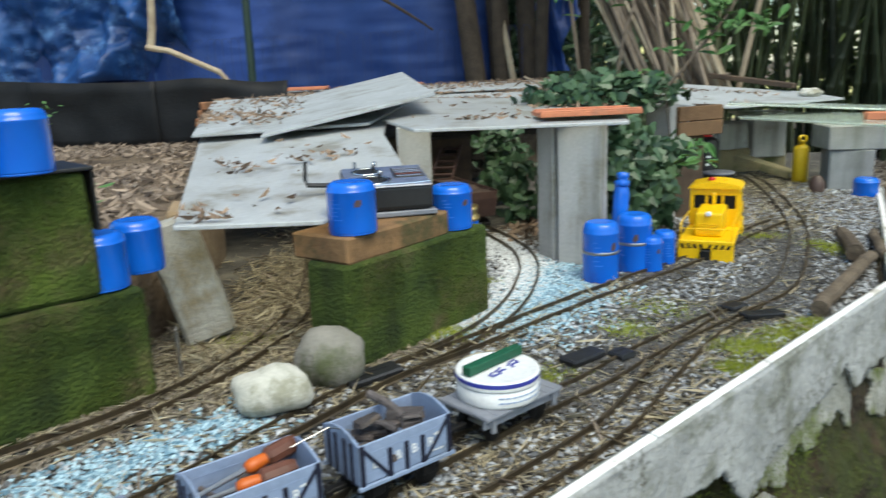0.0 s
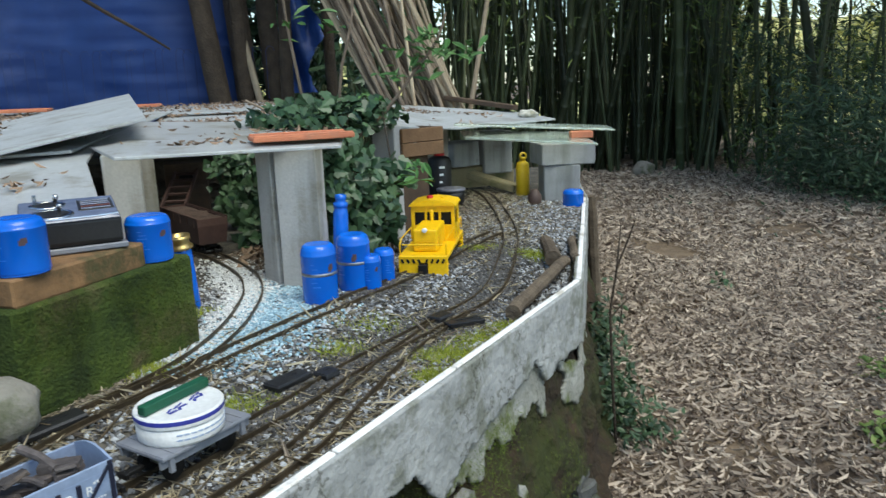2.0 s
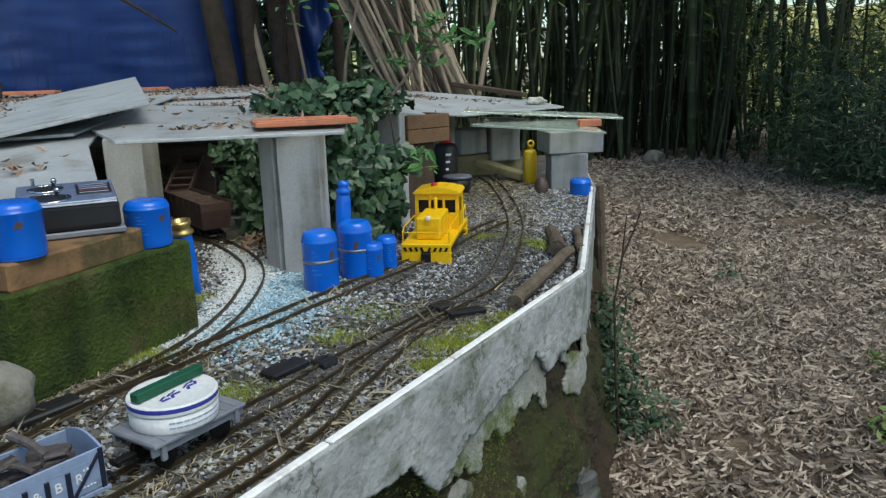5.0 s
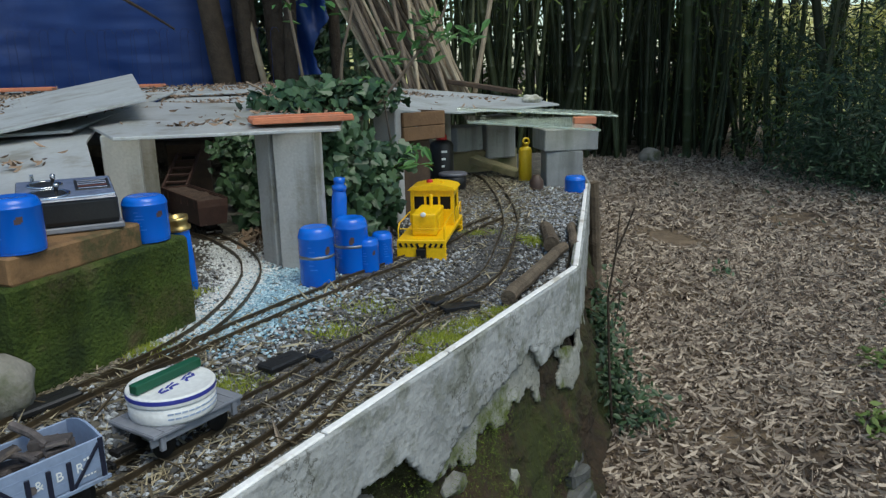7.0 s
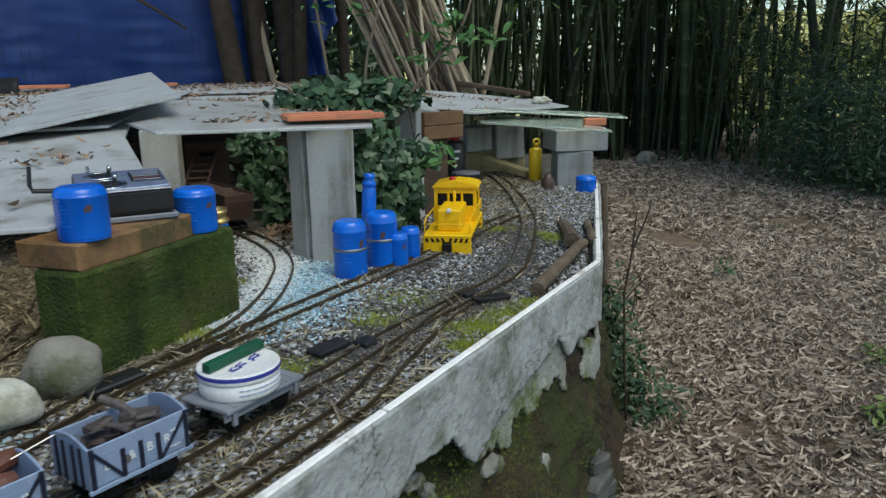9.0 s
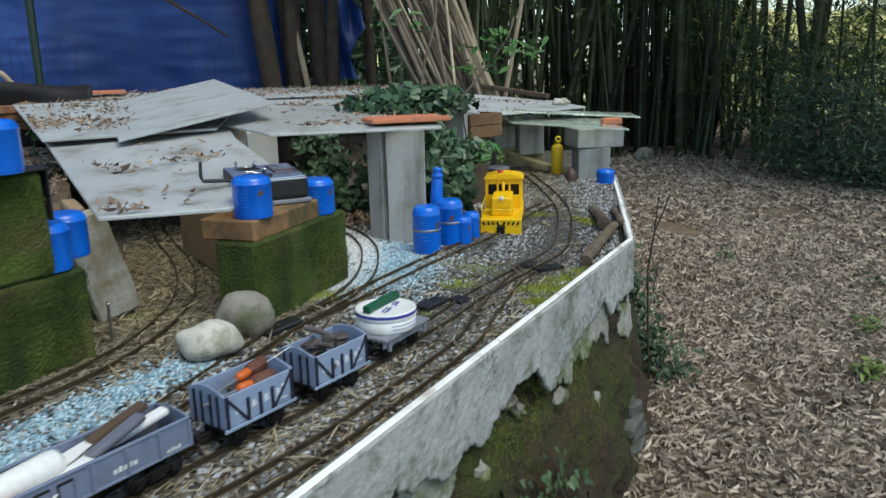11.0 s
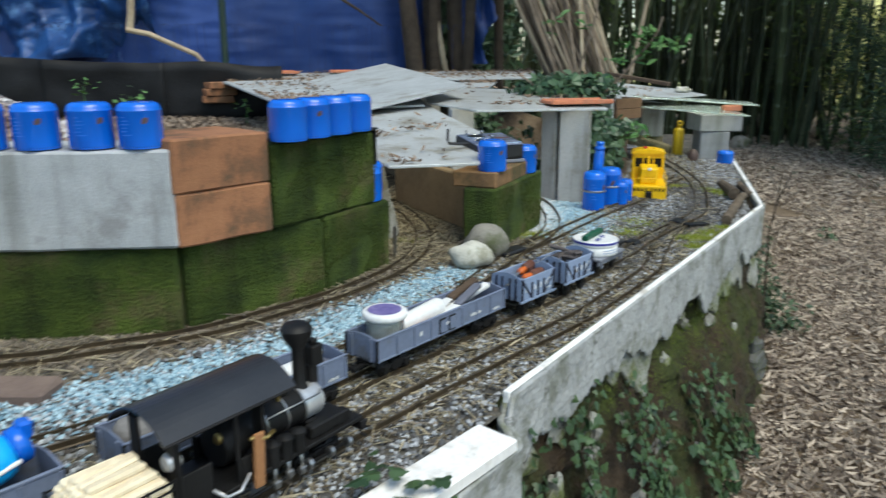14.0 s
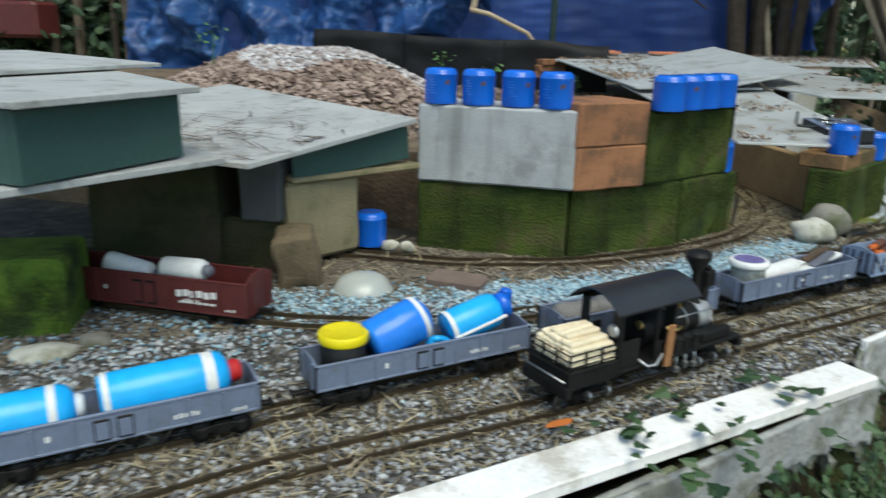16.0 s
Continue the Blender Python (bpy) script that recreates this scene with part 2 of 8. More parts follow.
GREYPL = mat("grey panel", (0.15, 0.155, 0.19), (0.10, 0.105, 0.13), 0.35, 20, 0.05, 60)
FIREWOOD = mat("split firewood", (0.86, 0.76, 0.56), (0.76, 0.62, 0.42), 0.8, 20, 0.3, 120, objrand=0.12)
ORANGE = mat("orange plastic", (0.55, 0.12, 0.015), (0.45, 0.09, 0.012), 0.4, 12, 0.05, 60)
RED = mat("red cap", (0.5, 0.02, 0.02), (0.4, 0.015, 0.015), 0.4, 12, 0.05, 60)
SKYBOT = mat("light blue cylinder", (0.02, 0.42, 0.88), (0.015, 0.35, 0.78), 0.3, 10, 0.05, 60)
YELLID = mat("yellow lid", (0.75, 0.62, 0.01), (0.65, 0.52, 0.01), 0.45, 12, 0.05, 60)
LEATHER = mat("grey cloth sack", (0.20, 0.19, 0.18), (0.14, 0.13, 0.125), 0.9, 18, 0.5, 160)

# ---------------------------------------------------------------- helpers for meshes
rng = random.Random(7)


def mesh_ob(name, bm, material, smooth=False):
    me = bpy.data.meshes.new(name)
    if smooth:
        for f in bm.faces:
            f.smooth = True
    bm.to_mesh(me)
    bm.free()
    me.materials.append(material)
    return new(name, me)


def thing(name, label, category, m=None, group="", kind=""):
    e = new(name)
    e.empty_display_size = 0.02
    if m is not None:
        e.matrix_world = m
    return tagged(e, label, category, group, kind)


def part(name, bm, material, parent, label="", smooth=False):
    ob = mesh_ob(name, bm, material, smooth)
    ob.parent = parent
    if label:
        tagged(ob, label)
    return ob


def crisp(ob, degrees=32):
    """Keeps edges sharper than this angle crisp on a smooth mesh."""
    ob.data.set_sharp_from_angle(angle=radians(degrees))
    return ob


def solo(name, bm, material, label, category, m=None, group="", kind="", smooth=False):
    ob = mesh_ob(name, bm, material, smooth)
    if m is not None:
        ob.matrix_world = m
    return tagged(ob, label, category, group, kind)


def box(bm, sx, sy, sz, m=None, bevel=0.0, seg=1, jitter=0.0):
    """A box centred in x and y, standing on z = 0, moved by m."""
    t = bmesh.new()
    bmesh.ops.create_cube(t, size=1.0, matrix=Matrix.Translation((0, 0, sz / 2)) @ Matrix.Diagonal((sx, sy, sz, 1)))
    if bevel:
        bmesh.ops.bevel(t, geom=t.edges[:], offset=bevel, segments=seg, affect="EDGES", profile=0.6)
    if jitter:
        for v in t.verts:
            v.co += Vector((rng.uniform(-1, 1), rng.uniform(-1, 1), rng.uniform(-1, 1))) * jitter
    join(bm, t, m)
    return bm


def join(bm, t, m=None):
    if m is not None:
        bmesh.ops.transform(t, matrix=m, verts=t.verts[:])
    me = bpy.data.meshes.new("tmp")
    t.to_mesh(me)
    t.free()
    bm.from_mesh(me)
    bpy.data.meshes.remove(me)


def lathe(bm, prof, seg=24, m=None):
    """Turns a profile of (radius, z) about z; ends with radius 0 close it."""
    t = bmesh.new()
    rings = []
    for r, z in prof:
        if r < 1e-6:
            rings.append([t.verts.new((0, 0, z))])
        else:
            rings.append([t.verts.new((r * math.cos(2 * math.pi * i / seg), r * math.sin(2 * math.pi * i / seg), z)) for i in range(seg)])
    for p, q in zip(rings, rings[1:]):
        for i in range(seg):
            k = (i + 1) % seg
            if len(p) == 1 and len(q) > 1:
                t.faces.new((p[0], q[k], q[i]))
            elif len(q) == 1 and len(p) > 1:
                t.faces.new((p[i], p[k], q[0]))
            elif len(p) > 1:
                t.faces.new((p[i], p[k], q[k], q[i]))
    bmesh.ops.recalc_face_normals(t, faces=t.faces[:])
    join(bm, t, m)
    return bm


def tube(bm, pts, r0, r1=None, seg=8):
    """A tapered round bar along points."""
    r1 = r0 if r1 is None else r1
    pts = [Vector(p) for p in pts]
    n = len(pts)
    rings = []
    for i, p in enumerate(pts):
        d = (pts[min(i + 1, n - 1)] - pts[max(i - 1, 0)]).normalized()
        a = d.orthogonal().normalized() if i == 0 else (a - d * a.dot(d)).normalized()
        b = d.cross(a)
        r = r0 + (r1 - r0) * i / (n - 1)
        rings.append([bm.verts.new(p + (a * math.cos(2 * math.pi * k / seg) + b * math.sin(2 * math.pi * k / seg)) * r) for k in range(seg)])
    for p, q in zip(rings, rings[1:]):
        for k in range(seg):
            bm.faces.new((p[k], p[(k + 1) % seg], q[(k + 1) % seg], q[k]))
    bm.faces.new(rings[0][::-1])
    bm.faces.new(rings[-1])
    return bm


def rock(sx, sy, sz, seed=0, sub=3, rough=0.12):
    bm = bmesh.new()
    bmesh.ops.create_icosphere(bm, subdivisions=sub, radius=1.0)
    for v in bm.verts:
        k = 1 + rough * noise.noise(v.co * 1.3 + Vector((seed, 0, 0))) * 2 + rough * 0.3 * noise.noise(v.co * 4 + Vector((0, seed, 0)))
        v.co = Vector((v.co.x * sx, v.co.y * sy, v.co.z * sz)) * k
    return bm


def plate(corners, thick, bevel=0.003, cuts=1):
    """A flat sheet through four or more corners, given in order, thick downwards, with slightly worn edges."""
    bm = bmesh.new()
    top = [bm.verts.new(c) for c in corners]
    bot = [bm.verts.new(Vector(c) - Vector((0, 0, thick))) for c in corners]
    bm.faces.new(top)
    bm.faces.new(bot[::-1])
    n = len(corners)
    for i in range(n):
        k = (i + 1) % n
        bm.faces.new((top[i], bot[i], bot[k], top[k]))
    bmesh.ops.recalc_face_normals(bm, faces=bm.faces[:])
    bmesh.ops.bevel(bm, geom=bm.edges[:], offset=bevel, segments=1, affect="EDGES")
    return bm


def raw(name, verts, faces, material, parent=None, label="", category="", kind="", smooth=False):
    me = bpy.data.meshes.new(name)
    me.from_pydata(verts, [], faces)
    me.materials.append(material)
    if smooth:
        me.polygons.foreach_set("use_smooth", [True] * len(me.polygons))
    ob = new(name, me)
    if parent:
        ob.parent = parent
    return tagged(ob, label, category, "", kind)


def spline(pts, step=0.03):
    """Points along a smooth curve through pts (Catmull-Rom), about step apart."""
    P = [Vector(p) for p in pts]
    P = [2 * P[0] - P[1]] + P + [2 * P[-1] - P[-2]]
    out = []
    for i in range(1, len(P) - 2):
        a, b, c, d = P[i - 1:i + 3]
        n = max(2, int((c - b).length / step))
        for k in range(n):
            t = k / n
            out.append(0.5 * ((2 * b) + (c - a) * t + (2 * a - 5 * b + 4 * c - d) * t * t + (3 * b - a - 3 * c + d) * t ** 3))
    out.append(P[-2])
    return out


def axis(x0, y0, x1, y1, z=0.0):
    """Pose at the middle of a line on the plan, x along it."""
    return pose((x0 + x1) / 2, (y0 + y1) / 2, z, 0, 0, math.degrees(math.atan2(y1 - y0, x1 - x0)))


def smooth01(t):
    t = max(0.0, min(1.0, t))
    return t * t * (3 - 2 * t)


def bed(x, y):
    """Height of the gravel bed."""
    d = (x + 0.5) * -0.66 + (y - 0.36) * 0.75
    return -0.014 + 0.025 * smooth01((d - 0.1) / 0.16) + 0.003 * noise.noise(Vector((x * 7, y * 7, 0)))

# ---------------------------------------------------------------- ground, trackbed, retaining wall
CAPLINE = [(-2.6, -2.30), (-1.35, -0.93), (-0.279, 0.205), (0.964, 1.573), (1.481, 2.747), (1.95, 4.1)]


def ground_z(x, y):
    return -0.6 + 0.03 * noise.noise(Vector((x * 0.6, y * 0.6, 3))) + 0.008 * noise.noise(Vector((x * 4, y * 4, 5)))


def make_ground():
    xs = [-400, -120, -40, -15] + [-8 + 0.25 * i for i in range(73)] + [16, 30, 80, 200, 500]
    ys = [-400, -120, -40, -12] + [-5 + 0.25 * i for i in range(69)] + [18, 30, 80, 200, 600]
    vs = [(x, y, ground_z(x, y)) for y in ys for x in xs]
    w = len(xs)
    fs = [(j * w + i, j * w + i + 1, (j + 1) * w + i + 1, (j + 1) * w + i) for j in range(len(ys) - 1) for i in range(w - 1)]
    raw("ground", vs, fs, SOIL, None, "brown leaf mould ground strewn with dry leaves", "ground", "structure", True)


make_ground()


def cap_xy(s):
    """Point on the wall's top line, s metres from its first corner."""
    for (x0, y0), (x1, y1) in zip(CAPLINE, CAPLINE[1:]):
        L = math.hypot(x1 - x0, y1 - y0)
        if s <= L or (x1, y1) == CAPLINE[-1]:
            f = s / L
            return x0 + (x1 - x0) * f, y0 + (y1 - y0) * f, (y1 - y0) / L, -(x1 - x0) / L
        s -= L


CAPLEN = sum(math.hypot(b[0] - a[0], b[1] - a[1]) for a, b in zip(CAPLINE, CAPLINE[1:]))
S_END = math.hypot(1.25, 1.37) + math.hypot(1.071, 1.135)   # where the cap board stops


def inside(x, y):
    """True on the bed's side of the wall."""
    for (x0, y0), (x1, y1) in zip(CAPLINE, CAPLINE[1:]):
        if y0 <= y <= y1:
            return x < x0 + (x1 - x0) * (y - y0) / (y1 - y0)
    return False


def cap_x(y):
    for (x0, y0), (x1, y1) in zip(CAPLINE, CAPLINE[1:]):
        if y0 <= y <= y1:
            return x0 + (x1 - x0) * (y - y0) / (y1 - y0)
    return CAPLINE[-1][0]


def make_bed():
    vs, fs = [], []
    ny, nx = 190, 130
    for j in range(ny + 1):
        y = -2.29 + 6.3 * j / ny
        x1 = cap_x(y) - 0.004
        x0 = min(-2.9, x1 - 0.5)
        for i in range(nx + 1):
            f = (i / nx) ** 0.7
            x = x0 + (x1 - x0) * f
            vs.append((x, y, bed(x, y)))
    w = nx + 1
    fs = [(j * w + i, j * w + i + 1, (j + 1) * w + i + 1, (j + 1) * w + i) for j in range(ny) for i in range(nx)]
    b = len(vs)
    vs += [(vs[j * w][0] - 0.25, vs[j * w][1], -0.65) for j in range(ny + 1)]
    fs += [(j * w, (j + 1) * w, b + j + 1, b + j) for j in range(ny)]
    raw("trackbed", vs, fs, BEDSOIL, None, "gravel and soil bed of the garden railway", "trackbed", "structure", True)


make_bed()


def wall_out(s, z):
    """How far the stuccoed face stands out of the cap line: nearly flat, with a slight batter."""
    left = smooth01((S_END - s) / 0.08)
    k = 0.014 + 0.018 * smooth01((-0.05 - z) / 0.5)
    k = k * (1 - left) + left * (0.075 + 0.03 * smooth01((-0.05 - z) / 0.4))
    return k + 0.006 * noise.noise(Vector((s * 2.5, z * 3, 1)))


def core_out(s, z):
    """How much further the rubble's foot reaches out below the stucco."""
    u = s - S_END
    foot = 0.16 - 0.075 * smooth01((u - 1.1) / 0.7)
    return foot * smooth01((-0.12 - z) / 0.48)


EDGE_LOW = [(-9, -0.075), (-0.15, -0.085), (-0.02, -0.13), (0.09, -0.075), (0.21, -0.10), (0.37, -0.075), (0.46, -0.095), (0.51, -0.068), (0.62, -0.100), (0.67, -0.140), (0.725, -0.110), (0.83, -0.127), (0.96, -0.077), (1.08, -0.093), (1.145, -0.168), (1.24, -0.125), (1.37, -0.100), (1.55, -0.074), (1.60, -0.120), (1.815, -0.115), (2.4, -0.16), (9, -0.2)]


def skin_edge(s):
    """Height of the broken lower edge of the stucco."""
    u = s - S_END
    e = -0.2
    for (a, za), (b, zb) in zip(EDGE_LOW, EDGE_LOW[1:]):
        if a <= u <= b:
            e = za + (zb - za) * (u - a) / (b - a)
    return e - 0.012 + 0.020 * noise.noise(Vector((s * 16, 3, 0))) + 0.010 * noise.noise(Vector((s * 55, 5, 0)))


def coat_edge(s):
    """Height of the lower edge of the older coat under it."""
    return skin_edge(s) - 0.05 - 0.14 * noise.noise(Vector((s * 3.1, 1.7, 0))) + 0.045 * noise.noise(Vector((s * 11, 2.2, 0))) + 0.015 * noise.noise(Vector((s * 40, 2.2, 0)))


def rough_block(L, D, Hh, seed, cuts=5, amp=0.006, bevel=0.012):
    """A weathered block with soft corners, front face on y = 0, x along it from 0, base on z = 0."""
    bm = bmesh.new()
    bmesh.ops.create_cube(bm, size=1.0, matrix=Matrix.Translation((L / 2, D / 2, Hh / 2)) @ Matrix.Diagonal((L, D, Hh, 1)))
    bmesh.ops.bevel(bm, geom=bm.edges[:], offset=bevel, segments=1, affect="EDGES")
    bmesh.ops.subdivide_edges(bm, edges=[e for e in bm.edges if e.calc_length() > 0.05], cuts=cuts, use_grid_fill=True)
    for v in bm.verts:
        q = v.co * 14 + Vector((seed * 3.1, seed, 0))
        v.co += Vector((noise.noise(q), noise.noise(q + Vector((9, 0, 0))), noise.noise(q + Vector((0, 9, 0))))) * amp
    return bm


MORTAR = mat("broken mortar", (0.25, 0.245, 0.225), (0.12, 0.115, 0.10), 0.95, 22, 0.9, 90, c=(0.07, 0.085, 0.025), cscale=14, camt=0.38, dist=0.006)

CORNERST = mat("dark corner stone", (0.12, 0.12, 0.115), (0.06, 0.06, 0.056), 0.9, 14, 0.7, 120, c=(0.04, 0.05, 0.02), cscale=8, camt=0.4)


def make_wall():
    wall = thing("wall_front", "grey stuccoed retaining wall crumbling over brown mossy rubble", "wall", kind="structure")
    ns, nz = 620, 90
    vs, fs = [], []
    for j in range(nz + 1):
        for i in range(ns + 1):
            s = CAPLEN * i / ns
            x, y, nx, ny = cap_xy(s)
            top = 0.008 if s > S_END else -0.030
            z = top - (0.66 + top) * j / nz
            k = wall_out(s, z) - 0.030
            low = smooth01((skin_edge(s) - z) / 0.04)
            k += low * (0.030 * noise.noise(Vector((s * 6, z * 8, 1))) + 0.014 * noise.noise(Vector((s * 19, z * 23, 4))) + 0.006 * noise.noise(Vector((s * 60, z * 60, 4))))
            k += core_out(s, z) - 0.035 * smooth01((noise.noise(Vector((s * 3.2, z * 5, 21))) - 0.15) * 5) * low
            vs.append((x + nx * k, y + ny * k, z))
    w = ns + 1
    fs = [(j * w + i, (j + 1) * w + i, (j + 1) * w + i + 1, j * w + i + 1) for j in range(nz) for i in range(ns)]
    b = len(vs)
    for i in range(ns + 1):
        x, y, nx, ny = cap_xy(CAPLEN * i / ns)
        vs.append((x - nx * 0.05, y - ny * 0.05, vs[i][2] - 0.07))
    fs += [(b + i, i, i + 1, b + i + 1) for i in range(ns)]
    raw("rubble_core", vs, fs, RUBBLEW, wall, "brown rubble with dark moss", smooth=True)
    for name, edge, inset, material, label in (("stucco_skin", skin_edge, 0.0, STUCCO, "grey stucco with cracks and a broken edge"), ("undercoat", coat_edge, 0.013, UNDERCOAT, "older mossy grey coat")):
        ns, nz = 900, 150
        vs, keep = [], []
        cell = 0.52 / nz
        for j in range(nz + 1):
            for i in range(ns + 1):
                s = 0.8 + (CAPLEN - 1.2) * i / ns
                x, y, nx, ny = cap_xy(s)
                z = (0.022 if s > S_END else -0.014) - cell * j
                k = wall_out(s, z) - inset + (0.5 * core_out(s, z) if inset else 0.0) + 0.0016 * noise.noise(Vector((s * 14, z * 14, 7))) + 0.0010 * noise.noise(Vector((s * 50, z * 50, 7)))
                vs.append((x + nx * k, y + ny * k, z))
        w = ns + 1
        for i in range(ns):
            s = 0.8 + (CAPLEN - 1.2) * i / ns
            e = edge(s)
            for j in range(nz):
                z = (0.022 if s > S_END else -0.014) - cell * j
                if z < e:
                    break
                if inset and noise.noise(Vector((s * 7, z * 9, 31))) + 0.3 * noise.noise(Vector((s * 23, z * 27, 31))) > 0.15:
                    continue
                keep.append((j * w + i, (j + 1) * w + i, (j + 1) * w + i + 1, j * w + i + 1))
        sk = raw(name, vs, keep, material, wall, label, smooth=True)
        so = sk.modifiers.new("thick", "SOLIDIFY")
        so.thickness, so.offset = 0.011, -1
    # lumps of mortar and stones showing in the broken part
    r3 = random.Random(5)
    for k in range(34):
        u = r3.uniform(-0.25, 1.45)
        z = r3.uniform(-0.46, -0.13)
        x, y, nx, ny = cap_xy(S_END + u)
        o = wall_out(S_END + u, z) + core_out(S_END + u, z) - 0.032
        st = part("stone", rock(r3.uniform(0.010, 0.034), r3.uniform(0.012, 0.018), r3.uniform(0.010, 0.034), 80 + k, 2, 0.42), MORTAR if k % 3 else UNDERCOAT, wall)
        st.matrix_world = pose(x + nx * o, y + ny * o, z, 0, r3.uniform(-20, 20), 48)
    for k, (u, z, L, hh) in enumerate(((1.66, -0.62, 0.13, 0.05), (1.70, -0.572, 0.10, 0.038), (1.67, -0.535, 0.12, 0.034), (1.72, -0.502, 0.08, 0.040), (1.71, -0.463, 0.09, 0.030))):
        x, y, nx, ny = cap_xy(S_END + u)
        o = wall_out(S_END + u, z) + core_out(S_END + u, z) - 0.036 - 0.004 * k
        st = part("stone", rough_block(L, 0.10, hh, 40 + k, cuts=3, amp=0.010, bevel=0.006), CORNERST, wall)
        st.matrix_world = pose(x + nx * o, y + ny * o, z, 0, r3.uniform(-3, 3), 47.7 + r3.uniform(-5, 5))
    # thin white cap boards with joints
    ends = [S_END, S_END + 0.897, S_END + 1.226, S_END + 1.845]
    for a, c in zip(ends, ends[1:]):
        cap_piece(wall, a, c)
    cap_piece(wall, S_END + 1.852, S_END + 2.55)
    cap_piece(wall, S_END + 2.556, S_END + 3.15)
    return wall


def cap_piece(wall, a, c):
    x0, y0, nx, ny = cap_xy(a + 0.002)
    x1, y1, _, _ = cap_xy(c - 0.002)
    bm = bmesh.new()
    box(bm, math.hypot(x1 - x0, y1 - y0), 0.013, 0.038, None, 0.002)
    ob = part("cap_board", bm, WHITEB, wall, "white edging board")
    ob.matrix_world = axis(x0, y0, x1, y1, -0.013)


make_wall()

# white plank lying on the wall
bm = bmesh.new()
box(bm, 0.95, 0.075, 0.022, None, 0.003, jitter=0.001)
solo("plank", bm, WHITEB, "white painted weathered plank lying on the retaining wall", "plank", axis(-0.315, 0.105, -1.01, -0.53, -0.012))


# ---------------------------------------------------------------- tracks
GAUGE = 0.045
T1 = [(-1.75, -1.05), (-1.45, -0.73), (-1.226, -0.493), (-1.103, -0.378), (-1.02, -0.31), (-0.93, -0.238), (-0.817, -0.146), (-0.71, -0.033), (-0.625, 0.062), (-0.548, 0.145), (-0.452, 0.235), (-0.348, 0.33), (-0.226, 0.432), (-0.02, 0.61), (0.262, 0.92), (0.365, 1.09), (0.50, 1.315), (0.64, 1.485)]
T2 = [(-1.80, -0.79), (-1.45, -0.49), (-1.18, -0.25), (-0.90, 0.005), (-0.56, 0.292), (-0.23, 0.60), (-0.05, 0.75), (0.075, 0.9), (0.269, 1.10), (0.37, 1.218), (0.49, 1.35), (0.64, 1.495), (0.765, 1.64), (0.89, 1.905), (0.99, 2.197), (1.08, 2.60), (1.145, 3.0), (1.15, 3.22)]
T3 = [(-0.75, 0.26), (-0.36, 0.66), (-0.18, 0.90), (-0.06, 1.07), (0.1, 1.25), (0.268, 1.443), (0.394, 1.578), (0.547, 1.73), (0.66, 1.86), (0.80, 2.05), (0.95, 2.22)]
T4 = [(-0.02, 1.12), (0.075, 1.26), (0.133, 1.385), (0.173, 1.54), (0.195, 1.757), (0.165, 1.963), (0.06, 2.22), (-0.1, 2.45)]
T5 = [(-2.3, 0.10), (-1.8, 0.36), (-1.37, 0.45), (-1.14, 0.46), (-1.0, 0.495), (-0.88, 0.53), (-0.78, 0.585), (-0.65, 0.68), (-0.503, 0.82), (-0.40, 0.955), (-0.32, 1.15), (-0.29, 1.36), (-0.32, 1.65), (-0.42, 2.04), (-0.5, 2.4)]
T6 = [(-2.2, 0.0), (-1.8, 0.003), (-1.42, 0.0), (-1.15, 0.06), (-0.75, 0.33)]


def make_track(name, pts, label, first=None):
    tr = thing(name, label, "railway track", kind="structure")
    line = spline([(x, y, 0) for x, y in pts])
    for side in (-1, 1):
        bm = bmesh.new()
        rings = []
        for i, p in enumerate(line):
            d = (line[min(i + 1, len(line) - 1)] - line[max(i - 1, 0)]).normalized()
            n = Vector((-d.y, d.x, 0))
            z = bed(p.x, p.y) + 0.006
            c = p + n * side * GAUGE / 2
            rings.append([bm.verts.new((c.x + n.x * o, c.y + n.y * o, z + h)) for o, h in ((-0.0036, -0.002), (-0.0012, 0.0), (-0.0018, 0.008), (0.0018, 0.008), (0.0012, 0.0), (0.0036, -0.002))])
        for a, b in zip(rings, rings[1:]):
            for k in range(5):
                bm.faces.new((a[k], b[k], b[k + 1], a[k + 1]))
        part("rail", bm, RAIL, tr, smooth=False)
    tie = bmesh.new()
    box(tie, 0.009 if name != "track_branch" else 0.006, 0.075 if name != "track_branch" else 0.066, 0.008, None, 0.0015)
    me = bpy.data.meshes.new("tie")
    tie.to_mesh(me)
    tie.free()
    me.materials.append(TIE)
    acc = 0.0
    count = 0
    for a, b in zip(line, line[1:]):
        acc += (b - a).length
        if acc >= (0.042 if name != "track_branch" else 0.030) and count < 150:
            acc = 0.0
            count += 1
            o = new("tie", me)
            o.parent = tr
            d = b - a
            o.matrix_world = pose(b.x, b.y, bed(b.x, b.y) - (0.0035 if name == "track_branch" else 0.004) + rng.uniform(-0.002, 0.001), 0, 0, math.degrees(math.atan2(d.y, d.x)))
    return tr


make_track("track_near", T1, "narrow rusty model rails half sunk in gravel")
make_track("track_train", T2, "narrow rusty model rails in dark gravel")
make_track("track_middle", T3, "narrow rusty model rails in dark gravel")
make_track("track_branch", T4, "curved model rails through pale gravel")
make_track("track_loop", T5, "curved model rails in front of the mossy blocks")
make_track("track_siding", T6, "model siding rails in pale gravel")


